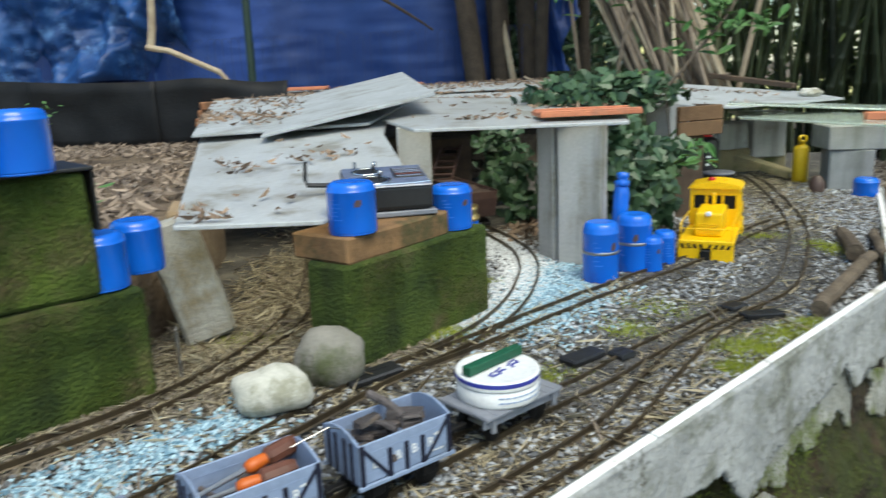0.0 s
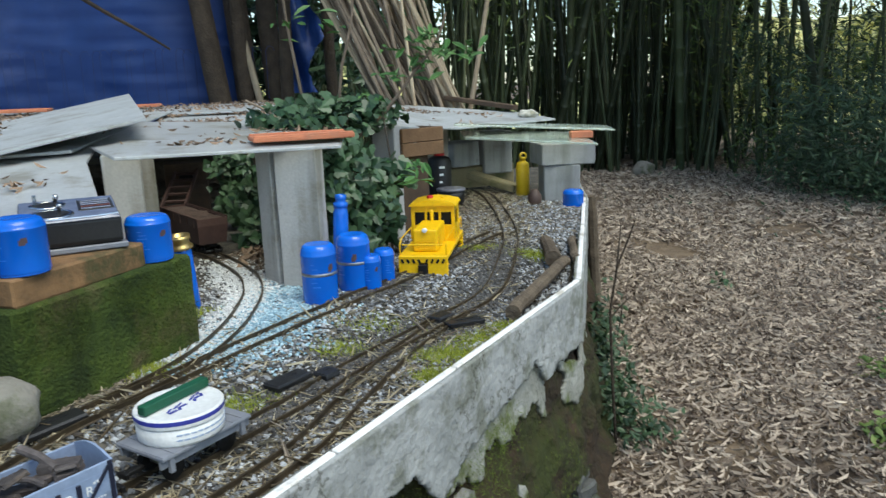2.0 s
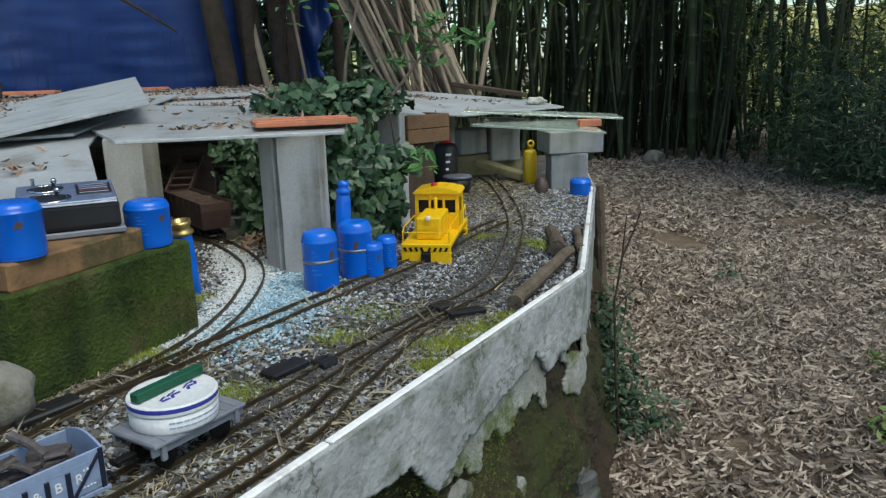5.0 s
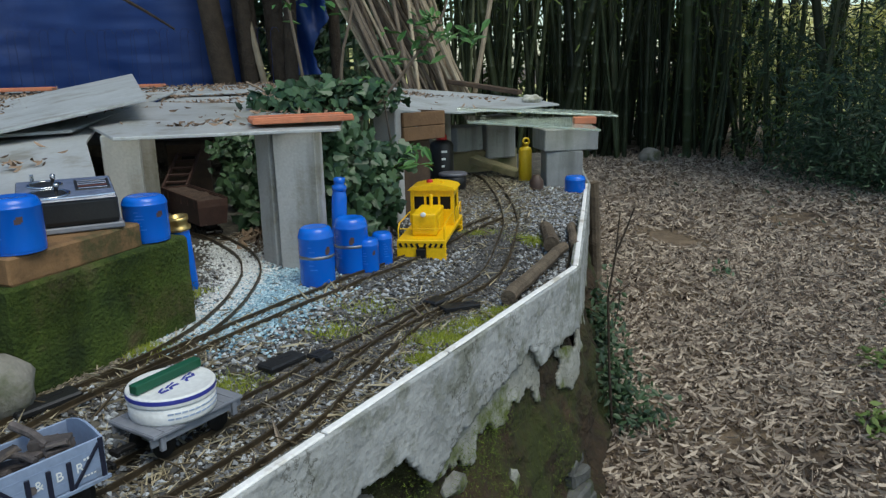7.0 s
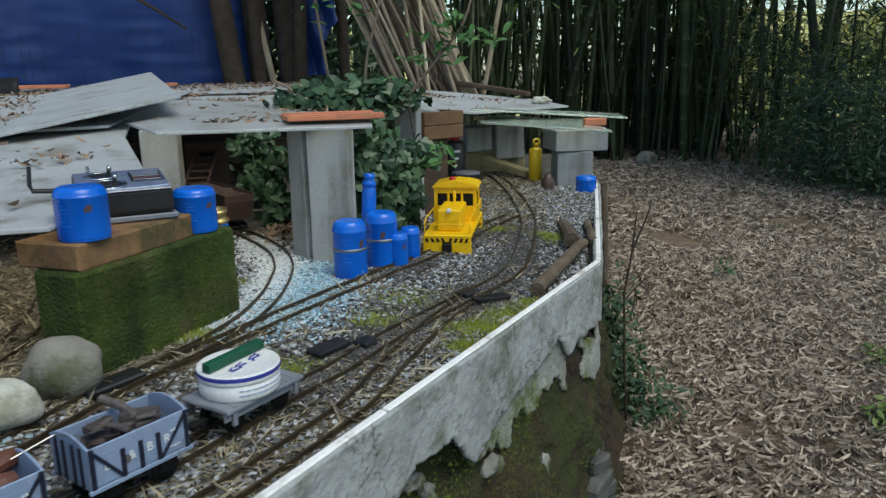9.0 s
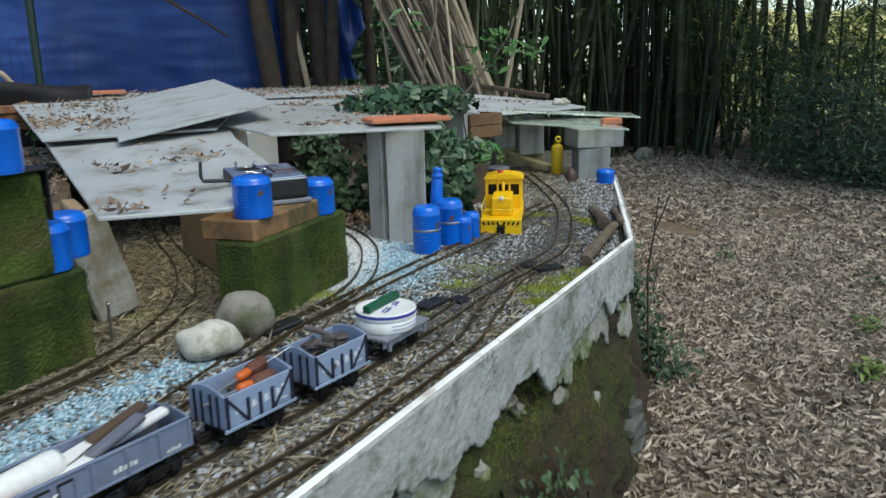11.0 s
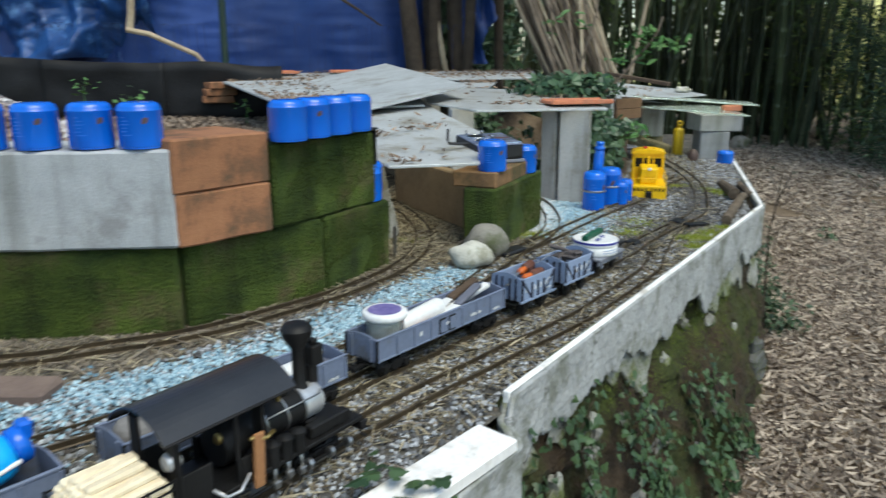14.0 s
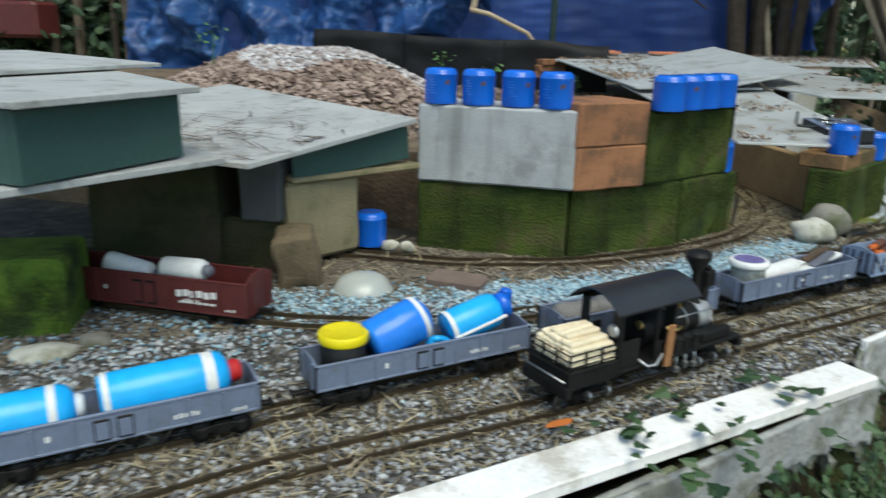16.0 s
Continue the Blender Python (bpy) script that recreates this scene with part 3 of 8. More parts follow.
# ---------------------------------------------------------------- concrete blocks and slabs
def block(name, x0, y0, x1, y1, z, D, Hh, material, label, category, seed=1, amp=0.0035, bevel=0.007, L=None, group=""):
    """A block whose front face runs on the plan from one point to the other, its body behind that face."""
    length = L or math.hypot(x1 - x0, y1 - y0)
    a = math.degrees(math.atan2(y1 - y0, x1 - x0))
    return crisp(solo(name, rough_block(length, D, Hh, seed, amp=amp, bevel=bevel), material, label, category, pose(x0, y0, z, 0, 0, a), group, smooth=True))


G = "mossy block row"
block("mossy_block", -1.240, 0.585, -0.862, 0.585, -0.005, 0.19, 0.193, MOSS, "concrete block covered in green moss beside the loop track", "concrete block", 1, group=G)
block("mossy_block", -0.848, 0.605, -0.578, 0.812, -0.005, 0.19, 0.193, MOSS, "concrete block covered in green moss beside the loop track", "concrete block", 2, group=G)
block("mossy_block", -0.572, 0.822, -0.412, 1.030, -0.005, 0.19, 0.193, MOSS, "concrete block covered in green moss beside the loop track", "concrete block", 3, group=G)
block("mossy_block", -0.673, 0.713, -0.449, 0.980, 0.19, 0.17, 0.182, MOSS, "mossy concrete block stacked on the lower mossy row", "concrete block", 4, amp=0.003, bevel=0.006, group=G)
block("cinder_block", -1.240, 0.578, -0.848, 0.564, 0.192, 0.19, 0.19, CONC, "clean grey concrete block stacked on a mossy block", "concrete block", 5, amp=0.002, bevel=0.005)
for k in (0, 1):
    block("paver", -0.846, 0.565 - 0.004 * k, -0.681, 0.702, 0.19 + 0.106 * k, 0.19, 0.1045, PAVER, "reddish brown paver stacked on the mossy blocks", "paver", 7 + k, amp=0.002, bevel=0.004, group="stacked pavers")
block("mossy_block", -0.115, 1.105, 0.105, 1.425, -0.005, 0.10, 0.196, MOSS, "mossy concrete block holding up a wood block", "concrete block", 9, group=G)
bm = bmesh.new()
box(bm, 0.275, 0.13, 0.045, None, 0.004, jitter=0.0015)
solo("wood_block", bm, WOOD, "sawn timber offcut lying on a mossy block", "wood block", pose(-0.094, 1.266, 0.191, 0, 0, 58))


def sheet(name, corners, thick, material, label, category="slab", group=""):
    return solo(name, plate(corners, thick, 0.0015), material, label, category, None, group)


sheet("thin_slate", [(-0.664, 0.718, 0.3785), (-0.438, 0.985, 0.3785), (-0.545, 1.085, 0.3785), (-0.735, 0.850, 0.3785)], 0.0055, BLACKP, "thin black sheet lying on the upper mossy block", "sheet")
bm = bmesh.new()
box(bm, 0.004, 0.055, 0.088, None, 0.001)
solo("sheet_scrap", bm, BLACKP, "scrap of black sheet hanging at the end of a mossy block", "sheet", pose(-0.466, 1.007, 0.2845, 0, 0, 50))
SG = "roof slabs"
sheet("roof_slab", [(-0.405, 1.135, 0.259), (-0.155, 1.14, 0.262), (-0.045, 1.42, 0.292), (-0.165, 1.86, 0.345), (-0.20, 2.15, 0.368), (-0.76, 2.15, 0.350)], 0.008, SLATE_PALE, "dusty clear sheet sloping over the track as a roof", group=SG)
sheet("roof_slab", [(-0.20, 2.05, 0.372), (-0.066, 1.675, 0.366), (0.43, 1.745, 0.362), (0.50, 2.35, 0.39), (-0.16, 2.62, 0.41)], 0.008, SLATE, "dusty clear sheet laid on upright slabs", group=SG)
sheet("roof_slab", [(-0.70, 1.93, 0.354), (-0.22, 1.96, 0.368), (-0.14, 3.3, 0.43), (-1.15, 3.24, 0.415)], 0.008, SLATE, "grey cement board strewn with dry leaves", group=SG)
sheet("roof_slab", [(-1.15, 3.26, 0.405), (0.55, 3.2, 0.425), (0.8, 4.3, 0.44), (-1.2, 4.25, 0.43)], 0.008, SLATE, "grey cement board at the back strewn with leaves", group=SG)
sheet("roof_slab", [(-0.16, 2.72, 0.386), (0.13, 2.62, 0.382), (0.36, 3.35, 0.408), (-0.2, 3.35, 0.408)], 0.008, SLATE, "grey cement board behind the tunnel strewn with leaves", group=SG)
sheet("leaning_slab", [(-0.482, 1.85, 0.352), (-0.042, 1.997, 0.438), (-0.29, 3.2, 0.505), (-0.73, 3.05, 0.415)], 0.008, SLATE, "grey cement board lying askew on other boards", group=SG)
sheet("roof_slab", [(0.62, 2.25, 0.375), (0.98, 2.83, 0.327), (1.50, 3.12, 0.330), (1.45, 3.45, 0.35), (0.75, 3.8, 0.42)], 0.008, SLATE, "grey cement board roof over the far track", group=SG)


def dusty(name, a, b, c):
    """A dirty clear sheet: the board surface, half see-through."""
    m = mat(name, a, b, 0.32, 6, 0.3, 90, c=c, cscale=9, camt=0.36)
    m.node_tree.nodes["Principled BSDF"].inputs["Transmission Weight"].default_value = 0.30
    return m


DUSTY = dusty("dusty clear sheet", (0.56, 0.585, 0.60), (0.45, 0.465, 0.47), (0.33, 0.32, 0.28))
for o in [ob for ob in bpy.data.objects if ob.name.startswith("roof_slab")][:2]:
    o.data.materials[0] = DUSTY
    o.visible_shadow = False


def upright(x0, y0, x1, y1, z, Hh, D, material=PILLAR, label="upright grey concrete slab carrying a roof board", seed=1):
    return block("upright_slab", x0, y0, x1, y1, z, D, Hh, material, label, "slab", seed, amp=0.0015, bevel=0.003, group="upright slabs")


upright(0.222, 1.885, 0.258, 1.825, 0.0, 0.358, 0.02, seed=2)
upright(0.268, 1.80, 0.368, 1.755, 0.0, 0.3545, 0.05, seed=3)
upright(-0.130, 1.84, -0.045, 1.85, 0.0, 0.359, 0.05, seed=4)
upright(-0.20, 2.38, -0.10, 2.40, 0.0, 0.378, 0.05, seed=5)


# ---------------------------------------------------------------- blue cans
BLUE_LT = mat("pale print on blue", (0.03, 0.19, 0.72), (0.012, 0.14, 0.64), 0.3, 40, 0)


def make_can(m, r=0.0405, h=0.086, group="blue cans", label="blue enamel oil filter can standing upright"):
    can = thing("blue_can", label, "can", m, group)
    bm = bmesh.new()
    lathe(bm, [(0, 0.003), (r * 0.975, 0.003), (r * 0.995, 0.0045), (r, 0.0065), (r, h * 0.80), (r * 1.012, h * 0.81), (r * 1.012, h * 0.83), (r * 0.985, h * 0.84), (r * 0.97, h * 0.885), (r * 0.88, h * 0.955), (r * 0.74, h * 0.99), (r * 0.60, h * 0.985), (0, h * 0.982)], 28)
    part("body", bm, BLUE, can, smooth=True)
    bm = bmesh.new()
    lathe(bm, [(0, 0), (r * 0.96, 0), (r * 0.978, 0.001), (r * 0.978, 0.0035), (r * 0.95, 0.0045)], 28)
    part("rim", bm, BLUE, can, "crimped rim", smooth=True)
    bm = bmesh.new()
    for k in range(4):
        a0 = -0.22 + 0.075 * k
        a1 = a0 + 0.075
        q = r * 1.008
        z0, z1 = h * 0.55 + h * 0.03 * (k == 3), h * 0.68 - h * 0.04 * (k == 0)
        bm.faces.new([bm.verts.new((q * math.cos(a), q * math.sin(a), z)) for a, z in ((a0, z0), (a1, z0), (a1, z1), (a0, z1))])
    part("printed_mark", bm, BLUE_DK, can, "small dark printed mark")
    bm = bmesh.new()
    for k in range(6):
        a0 = -1.15 - 0.25 * (k % 2) * 0.3
        q = r * 1.006
        z0 = h * (0.30 + 0.075 * k)
        for i in range(4 - k % 3):
            aa, ab = a0 + i * 0.11, a0 + (i + 1) * 0.11
            bm.faces.new([bm.verts.new((q * math.cos(a), q * math.sin(a), z)) for a, z in ((aa, z0), (ab, z0), (ab, z0 + h * 0.02), (aa, z0 + h * 0.02))])
    tagged(part("print", bm, BLUE_LT, can, "pale blue printed lines"), kind="stuff")
    return can


CAN = make_can(pose(-0.112, 1.170, 0.236, 0, 0, -60))
for x, y, z, a in ((0.035, 1.398, 0.193, -40),
                   (-0.472, 1.020, 0.19, 200), (-0.465, 1.125, 0.19, 120),
                   (-0.640, 0.725, 0.3785, 150), (-0.592, 0.790, 0.3785, -60), (-0.545, 0.853, 0.3785, 200), (-0.498, 0.916, 0.3785, 200),
                   (-1.190, 0.61, 0.384, -50), (-1.095, 0.61, 0.384, -60), (-0.997, 0.61, 0.384, -45), (-0.905, 0.60, 0.384, -60),
                   (-1.345, 0.52, 0.03, 200), (1.392, 2.650, -0.008, 0)):
    copy_thing(CAN, pose(x, y, z, 0, 0, a))


TALL = make_can(pose(0.352, 1.630, 0.014, 0, 0, -50), 0.0405, 0.138, "tall blue cans", "tall blue enamel can with a seam round its middle")
bm = bmesh.new()
lathe(bm, [(0.0405, 0.066), (0.0415, 0.068), (0.0415, 0.071), (0.0405, 0.073)], 28)
part("seam", bm, STEEL, TALL, "worn steel seam", smooth=True)
copy_thing(TALL, pose(0.440, 1.715, 0.014, 0, 0, -90))
SMALL = make_can(pose(0.478, 1.700, 0.014, 0, 0, -60), 0.026, 0.085, "small blue cans", "small blue enamel can beside taller ones")
copy_thing(SMALL, pose(0.520, 1.760, 0.014, 0, 0, -20))


def blue_bottle(m, r, h):
    b = thing("blue_bottle", "slim blue gas bottle standing on the gravel", "bottle", m, "slim blue bottles")
    bm = bmesh.new()
    lathe(bm, [(0, 0), (r * 0.9, 0), (r, 0.006), (r, h * 0.78), (r * 0.85, h * 0.85), (r * 0.8, h * 0.86), (0, h * 0.86)], 20)
    part("body", bm, BLUE, b, smooth=True)
    bm = bmesh.new()
    lathe(bm, [(r * 0.7, h * 0.85), (r * 0.95, h * 0.86), (r * 0.95, h * 0.91), (r * 0.6, h * 0.93), (r * 0.75, h * 0.95), (r * 0.75, h), (r * 0.5, h), (r * 0.5, h * 0.95)], 20)
    part("neck", bm, BLUE, b, smooth=True)


torch = thing("blue_bottle", "slim tapered blue bottle with a wide brass collar", "bottle", pose(0.066, 1.665, 0.006, 7, -4, 0), "slim blue bottles")
bm = bmesh.new()
lathe(bm, [(0, 0), (0.0155, 0), (0.017, 0.005), (0.021, 0.150), (0.019, 0.157), (0, 0.157)], 20)
part("body", bm, BLUE, torch, smooth=True)
bm = bmesh.new()
lathe(bm, [(0.019, 0.155), (0.026, 0.157), (0.026, 0.162), (0.021, 0.165), (0.020, 0.174), (0.0235, 0.177), (0.0235, 0.186), (0.016, 0.186), (0.016, 0.178), (0, 0.178)], 22)
part("collar", bm, BRASS, torch, "wide brass collar with an open ring", smooth=True)
blue_bottle(pose(0.412, 1.790, 0.012, 0, 3, 0), 0.019, 0.225)

# ---------------------------------------------------------------- terracotta tiles and stones
def tile(m, L=0.29, W=0.12):
    bm = bmesh.new()
    box(bm, L, W, 0.012, None, 0.002)
    for s in (-1, 1):
        box(bm, L * 0.98, 0.012, 0.016, Matrix.Translation((0, s * (W / 2 - 0.007), 0)), 0.002)
    return solo("terracotta_tile", bm, TERRA, "orange terracotta roof tile lying on a slab", "tile", m, "terracotta tiles")


tile(pose(0.340, 1.835, 0.3755, 0, 0, 8), 0.245, 0.115)
tile(pose(-0.95, 3.95, 0.437, 0, 0, 10), 0.30, 0.25)
tile(pose(-0.45, 4.1, 0.437, 0, 0, 5), 0.3, 0.15)
solo("river_stone", rock(0.060, 0.044, 0.036, 3), STONE_W, "smooth pale river stone beside the track", "stone", pose(-0.205, 0.965, 0.045, 0, 0, 20), "river stones", smooth=True)
solo("river_stone", rock(0.060, 0.048, 0.050, 8), STONE_G, "grey river stone with a mossy foot", "stone", pose(-0.145, 1.075, 0.05, 0, 0, -10), "river stones", smooth=True)

# ---------------------------------------------------------------- rolling stock
def wheelset(parent, x, r=0.014, w=0.045, dark=True):
    for s in (-1, 1):
        bm = bmesh.new()
        lathe(bm, [(0, -0.003), (r * 0.4, -0.003), (r * 0.8, -0.002), (r, -0.003), (r, 0.002), (r * 1.15, 0.003), (r * 1.15, 0.0045), (0, 0.0045)], 18, pose(x, s * w / 2, r, -90 * s, 0, 0))
        part("wheel", bm, BLACKM, parent, smooth=True)
    bm = bmesh.new()
    tube(bm, [(x, -w / 2, r), (x, w / 2, r)], 0.003)
    part("axle", bm, STEEL, parent)


def bogie(car, x, z=0.0):
    b = new("bogie")
    b.parent = car
    b.matrix_local = pose(x, 0, z)
    bm = bmesh.new()
    for s in (-1, 1):
        box(bm, 0.075, 0.004, 0.010, Matrix.Translation((0, s * 0.030, 0.012)), 0.001)
        box(bm, 0.022, 0.006, 0.016, Matrix.Translation((0, s * 0.031, 0.008)), 0.001)
        for e in (-1, 1):
            box(bm, 0.012, 0.007, 0.014, Matrix.Translation((e * 0.027, s * 0.031, 0.007)), 0.001)
    box(bm, 0.02, 0.06, 0.012, Matrix.Translation((0, 0, 0.014)), 0.001)
    f = mesh_ob("bogie_frame", bm, BLACKM)
    f.parent = b
    for e in (-1, 1):
        wheelset(b, e * 0.027)
    return b


def coupler(car, x, s, z=0.02):
    bm = bmesh.new()
    box(bm, 0.026, 0.010, 0.006, Matrix.Translation((x + s * 0.010, 0, z)), 0.001)
    box(bm, 0.006, 0.018, 0.008, Matrix.Translation((x + s * 0.025, 0, z - 0.001)), 0.001)
    part("coupler", bm, BLACKM, car)


def bars(bm, x, z, n, y, w=0.004, h=0.006, gap=0.0025, t=0.0006):
    """Short upright bars in a row, for lettering too small to read."""
    for k in range(n):
        box(bm, w, t, h * (0.8 + 0.2 * (k % 2)), Matrix.Translation((x + k * (w + gap), y, z)))


def gondola(m, material=GREYCAR, L=0.38, W=0.078, z0=0.036, h=0.042, label="blue grey model gondola car loaded with oddments", ends=0.0):
    car = thing("gondola_car", label, "model rail car", m, "train cars")
    bm = bmesh.new()
    box(bm, L, W, 0.004, Matrix.Translation((0, 0, z0)), 0.001)
    part("floor", bm, BLACKM if material is GREYCAR else material, car)
    for s in (-1, 1):
        bm = bmesh.new()
        box(bm, L, 0.003, h, Matrix.Translation((0, s * (W / 2 - 0.0015), z0)), 0.0006)
        side = part("side_panel", bm, material, car)
        for zz in (z0 + h - 0.003, z0):
            bm = bmesh.new()
            box(bm, L + 0.002, 0.005, 0.004, Matrix.Translation((0, s * (W / 2 - 0.0012), zz)), 0.0008)
            part("side_rail", bm, material, side)
        n = 8
        for k in range(n + 1):
            if k in (4,):
                continue
            bm = bmesh.new()
            box(bm, 0.0045, 0.0035, h - 0.004, Matrix.Translation((-L / 2 + 0.003 + (L - 0.006) * k / n, s * (W / 2 + 0.001), z0 + 0.001)), 0.0006)
            part("rib", bm, material, side)
        if s < 0:
            for e in (-1, 1):
                bm = bmesh.new()
                box(bm, 0.020, 0.003, h * 0.72, Matrix.Translation((e * 0.014, s * (W / 2 + 0.0012), z0 + h * 0.10)), 0.0008)
                part("hatch", bm, BLACKM, side, "dark framed hatch")
                bm = bmesh.new()
                box(bm, 0.0165, 0.0015, h * 0.58, Matrix.Translation((e * 0.014, s * (W / 2 + 0.0026), z0 + h * 0.17)))
                part("hatch_panel", bm, material, side)
            for bx, bz, k, size in ((0.20, 0.30, 5, (0.0045, 0.007)), (-0.20, 0.42, 1, (0.006, 0.010)), (0.40, 0.14, 4, (0.003, 0.005))):
                bm = bmesh.new()
                bars(bm, L * bx, z0 + h * bz, k, s * (W / 2 + 0.0006), *size)
                part("lettering", bm, WHITE, side, "small white lettering bars")
    for e in (-1, 1):
        bm = bmesh.new()
        t = bmesh.new()
        top = [(-W / 2, h), (-W / 4, h + ends + 0.004), (0, h + ends + 0.006), (W / 4, h + ends + 0.004), (W / 2, h)]
        pts = [(-W / 2, 0)] + top + [(W / 2, 0)]
        f = t.faces.new([t.verts.new((0, y, z)) for y, z in pts])
        r = bmesh.ops.extrude_face_region(t, geom=[f])
        bmesh.ops.translate(t, vec=(0.003, 0, 0), verts=[v for v in r["geom"] if isinstance(v, bmesh.types.BMVert)])
        bmesh.ops.recalc_face_normals(t, faces=t.faces[:])
        join(bm, t, Matrix.Translation((e * (L / 2 - 0.0015) - 0.0015, 0, z0)))
        for yy in (-W * 0.3, W * 0.3):
            box(bm, 0.004, 0.005, h, Matrix.Translation((e * (L / 2 + 0.001), yy, z0)), 0.0006)
        part("end_panel", bm, material, car)
        for yy in (-W / 2, W / 2):
            bm = bmesh.new()
            box(bm, 0.005, 0.005, h, Matrix.Translation((e * (L / 2 - 0.001), yy * 0.99, z0)), 0.0006)
            part("corner_post", bm, BLACKM if material is GREYCAR else material, car)
        coupler(car, e * L / 2, e)
        bogie(car, e * L * 0.36)
    bm = bmesh.new()
    box(bm, L * 0.96, 0.03, 0.012, Matrix.Translation((0, 0, z0 - 0.013)), 0.002)
    part("underframe", bm, BLACKM, car)
    return car


DIR = math.degrees(math.atan2(0.255, 0.28))
CAR_A = axis(-1.52, -0.572, -1.238, -0.318)
CAR_B = axis(-1.180, -0.253, -0.898, 0.000)
CAR_C = axis(-0.840, 0.042, -0.560, 0.297)
CAR_D = axis(-0.507, 0.346, -0.228, 0.604)
gondola(CAR_A, label="blue grey model gondola car loaded with light blue bottles")
gondola(CAR_B, label="blue grey model gondola car loaded with a jar and blue cans")
gondola(CAR_C, label="blue grey model gondola car loaded with sacks and pale stones")
gondola(CAR_D, label="blue grey model gondola car loaded with a jar and white tools")


def text_on(parent, body, size, m, material):
    cu = bpy.data.curves.new("letter", "FONT")
    cu.body, cu.size, cu.extrude, cu.align_x = body, size, 0.0004, "CENTER"
    ob = new("letter", cu)
    bpy.context.view_layer.update()
    me = bpy.data.meshes.new_from_object(ob.evaluated_get(bpy.context.evaluated_depsgraph_get()))
    bpy.data.objects.remove(ob)
    bpy.data.curves.remove(cu)
    me.materials.clear()
    me.materials.append(material)
    o = new("letter", me)
    o.parent = parent
    o.matrix_local = m
    return o


NAVYIRON = mat("navy black iron", (0.010, 0.012, 0.028), (0.016, 0.018, 0.036), 0.5, 20, 0.1, 120)


def wagon(m, label):
    L, W, z0, h = 0.130, 0.080, 0.036, 0.050
    car = thing("open_wagon", label, "model rail wagon", m, "open wagons")
    bm = bmesh.new()
    box(bm, L, W, 0.004, Matrix.Translation((0, 0, z0)), 0.001)
    part("floor", bm, WAGON, car)
    for s in (-1, 1):
        bm = bmesh.new()
        box(bm, L, 0.003, h, Matrix.Translation((0, s * (W / 2 - 0.0015), z0)), 0.0008)
        for k in range(1, 4):
            box(bm, L * 0.98, 0.0036, 0.0012, Matrix.Translation((0, s * (W / 2 - 0.0015), z0 + h * k / 4)))
        side = part("side_panel", bm, WAGON, car)
        y = s * (W / 2 + 0.0008)
        for x in (-L / 2 + 0.004, -0.024, -0.001, 0.022, L / 2 - 0.004):
            bm = bmesh.new()
            hh = h if abs(x) > 0.03 else h * 0.72
            box(bm, 0.0056, 0.0025, hh, Matrix.Translation((x, y, z0)), 0.0005)
            part("strap", bm, NAVYIRON, side, "black iron strap")
        for e in (-1, 1):
            bm = bmesh.new()
            a = math.degrees(math.atan2(h * 0.9, 0.036))
            box(bm, 0.055, 0.0022, 0.0042, pose(e * 0.042, y, z0 + h * 0.45, 0, -e * a, 0) @ Matrix.Translation((0, 0, -0.0017)), 0.0004)
            part("brace", bm, NAVYIRON, side, "black diagonal brace")
        bm = bmesh.new()
        box(bm, L + 0.006, 0.004, 0.005, Matrix.Translation((0, s * (W / 2 + 0.001), z0 - 0.004)), 0.0006)
        part("sole_bar", bm, WAGON, side)
        for ch, x in zip("L&BR", (-0.044, -0.0125, 0.0105, 0.034)):
            text_on(side, ch, 0.016, pose(x * (-s), s * (W / 2 + 0.0004), z0 + 0.018, 90, 0, 0 if s < 0 else 180), WHITE)
        bm = bmesh.new()
        bars(bm, 0.040, z0 + 0.030, 3, y + s * 0.0004, 0.0025, 0.003, 0.0015)
        bars(bm, 0.034, z0 + 0.010, 5, y + s * 0.0004, 0.0025, 0.002, 0.0015)
        part("lettering", bm, WHITE, side, "tiny white lettering bars")
    for e in (-1, 1):
        t = bmesh.new()
        pts = [(-W / 2, 0)] + [(W / 2 * c, h + 0.010 * math.cos(c * math.pi / 2)) for c in (-1, -0.6, -0.2, 0.2, 0.6, 1)] + [(W / 2, 0)]
        f = t.faces.new([t.verts.new((0, y, z)) for y, z in pts])
        r = bmesh.ops.extrude_face_region(t, geom=[f])
        bmesh.ops.translate(t, vec=(0.003, 0, 0), verts=[v for v in r["geom"] if isinstance(v, bmesh.types.BMVert)])
        bmesh.ops.recalc_face_normals(t, faces=t.faces[:])
        bm = bmesh.new()
        join(bm, t, Matrix.Translation((e * (L / 2 - 0.0015) - 0.0015, 0, z0)))
        end = part("end_panel", bm, WAGON, car)
        for yy in (-0.026, -0.010, 0.010, 0.026):
            bm = bmesh.new()
            box(bm, 0.0025, 0.0045, h, Matrix.Translation((e * (L / 2 + 0.001), yy, z0)), 0.0005)
            part("strap", bm, NAVYIRON, end, "black iron strap")
        coupler(car, e * L / 2, e)
        wheelset(car, e * 0.036, 0.016)
    bm = bmesh.new()
    box(bm, L * 0.9, 0.035, 0.010, Matrix.Translation((0, 0, z0 - 0.012)), 0.002)
    for e in (-1, 1):
        for s in (-1, 1):
            box(bm, 0.02, 0.004, 0.016, Matrix.Translation((e * 0.036, s * 0.030, 0.012)), 0.001)
    part("underframe", bm, BLACKM, car)
    return car


WAG_E = axis(-0.185, 0.632, -0.088, 0.718)
WAG_F = axis(-0.053, 0.748, 0.042, 0.834)
wagon(WAG_E, "pale blue grey model wagon holding orange screwdrivers")
wagon(WAG_F, "pale blue grey model wagon filled with dark scrap")

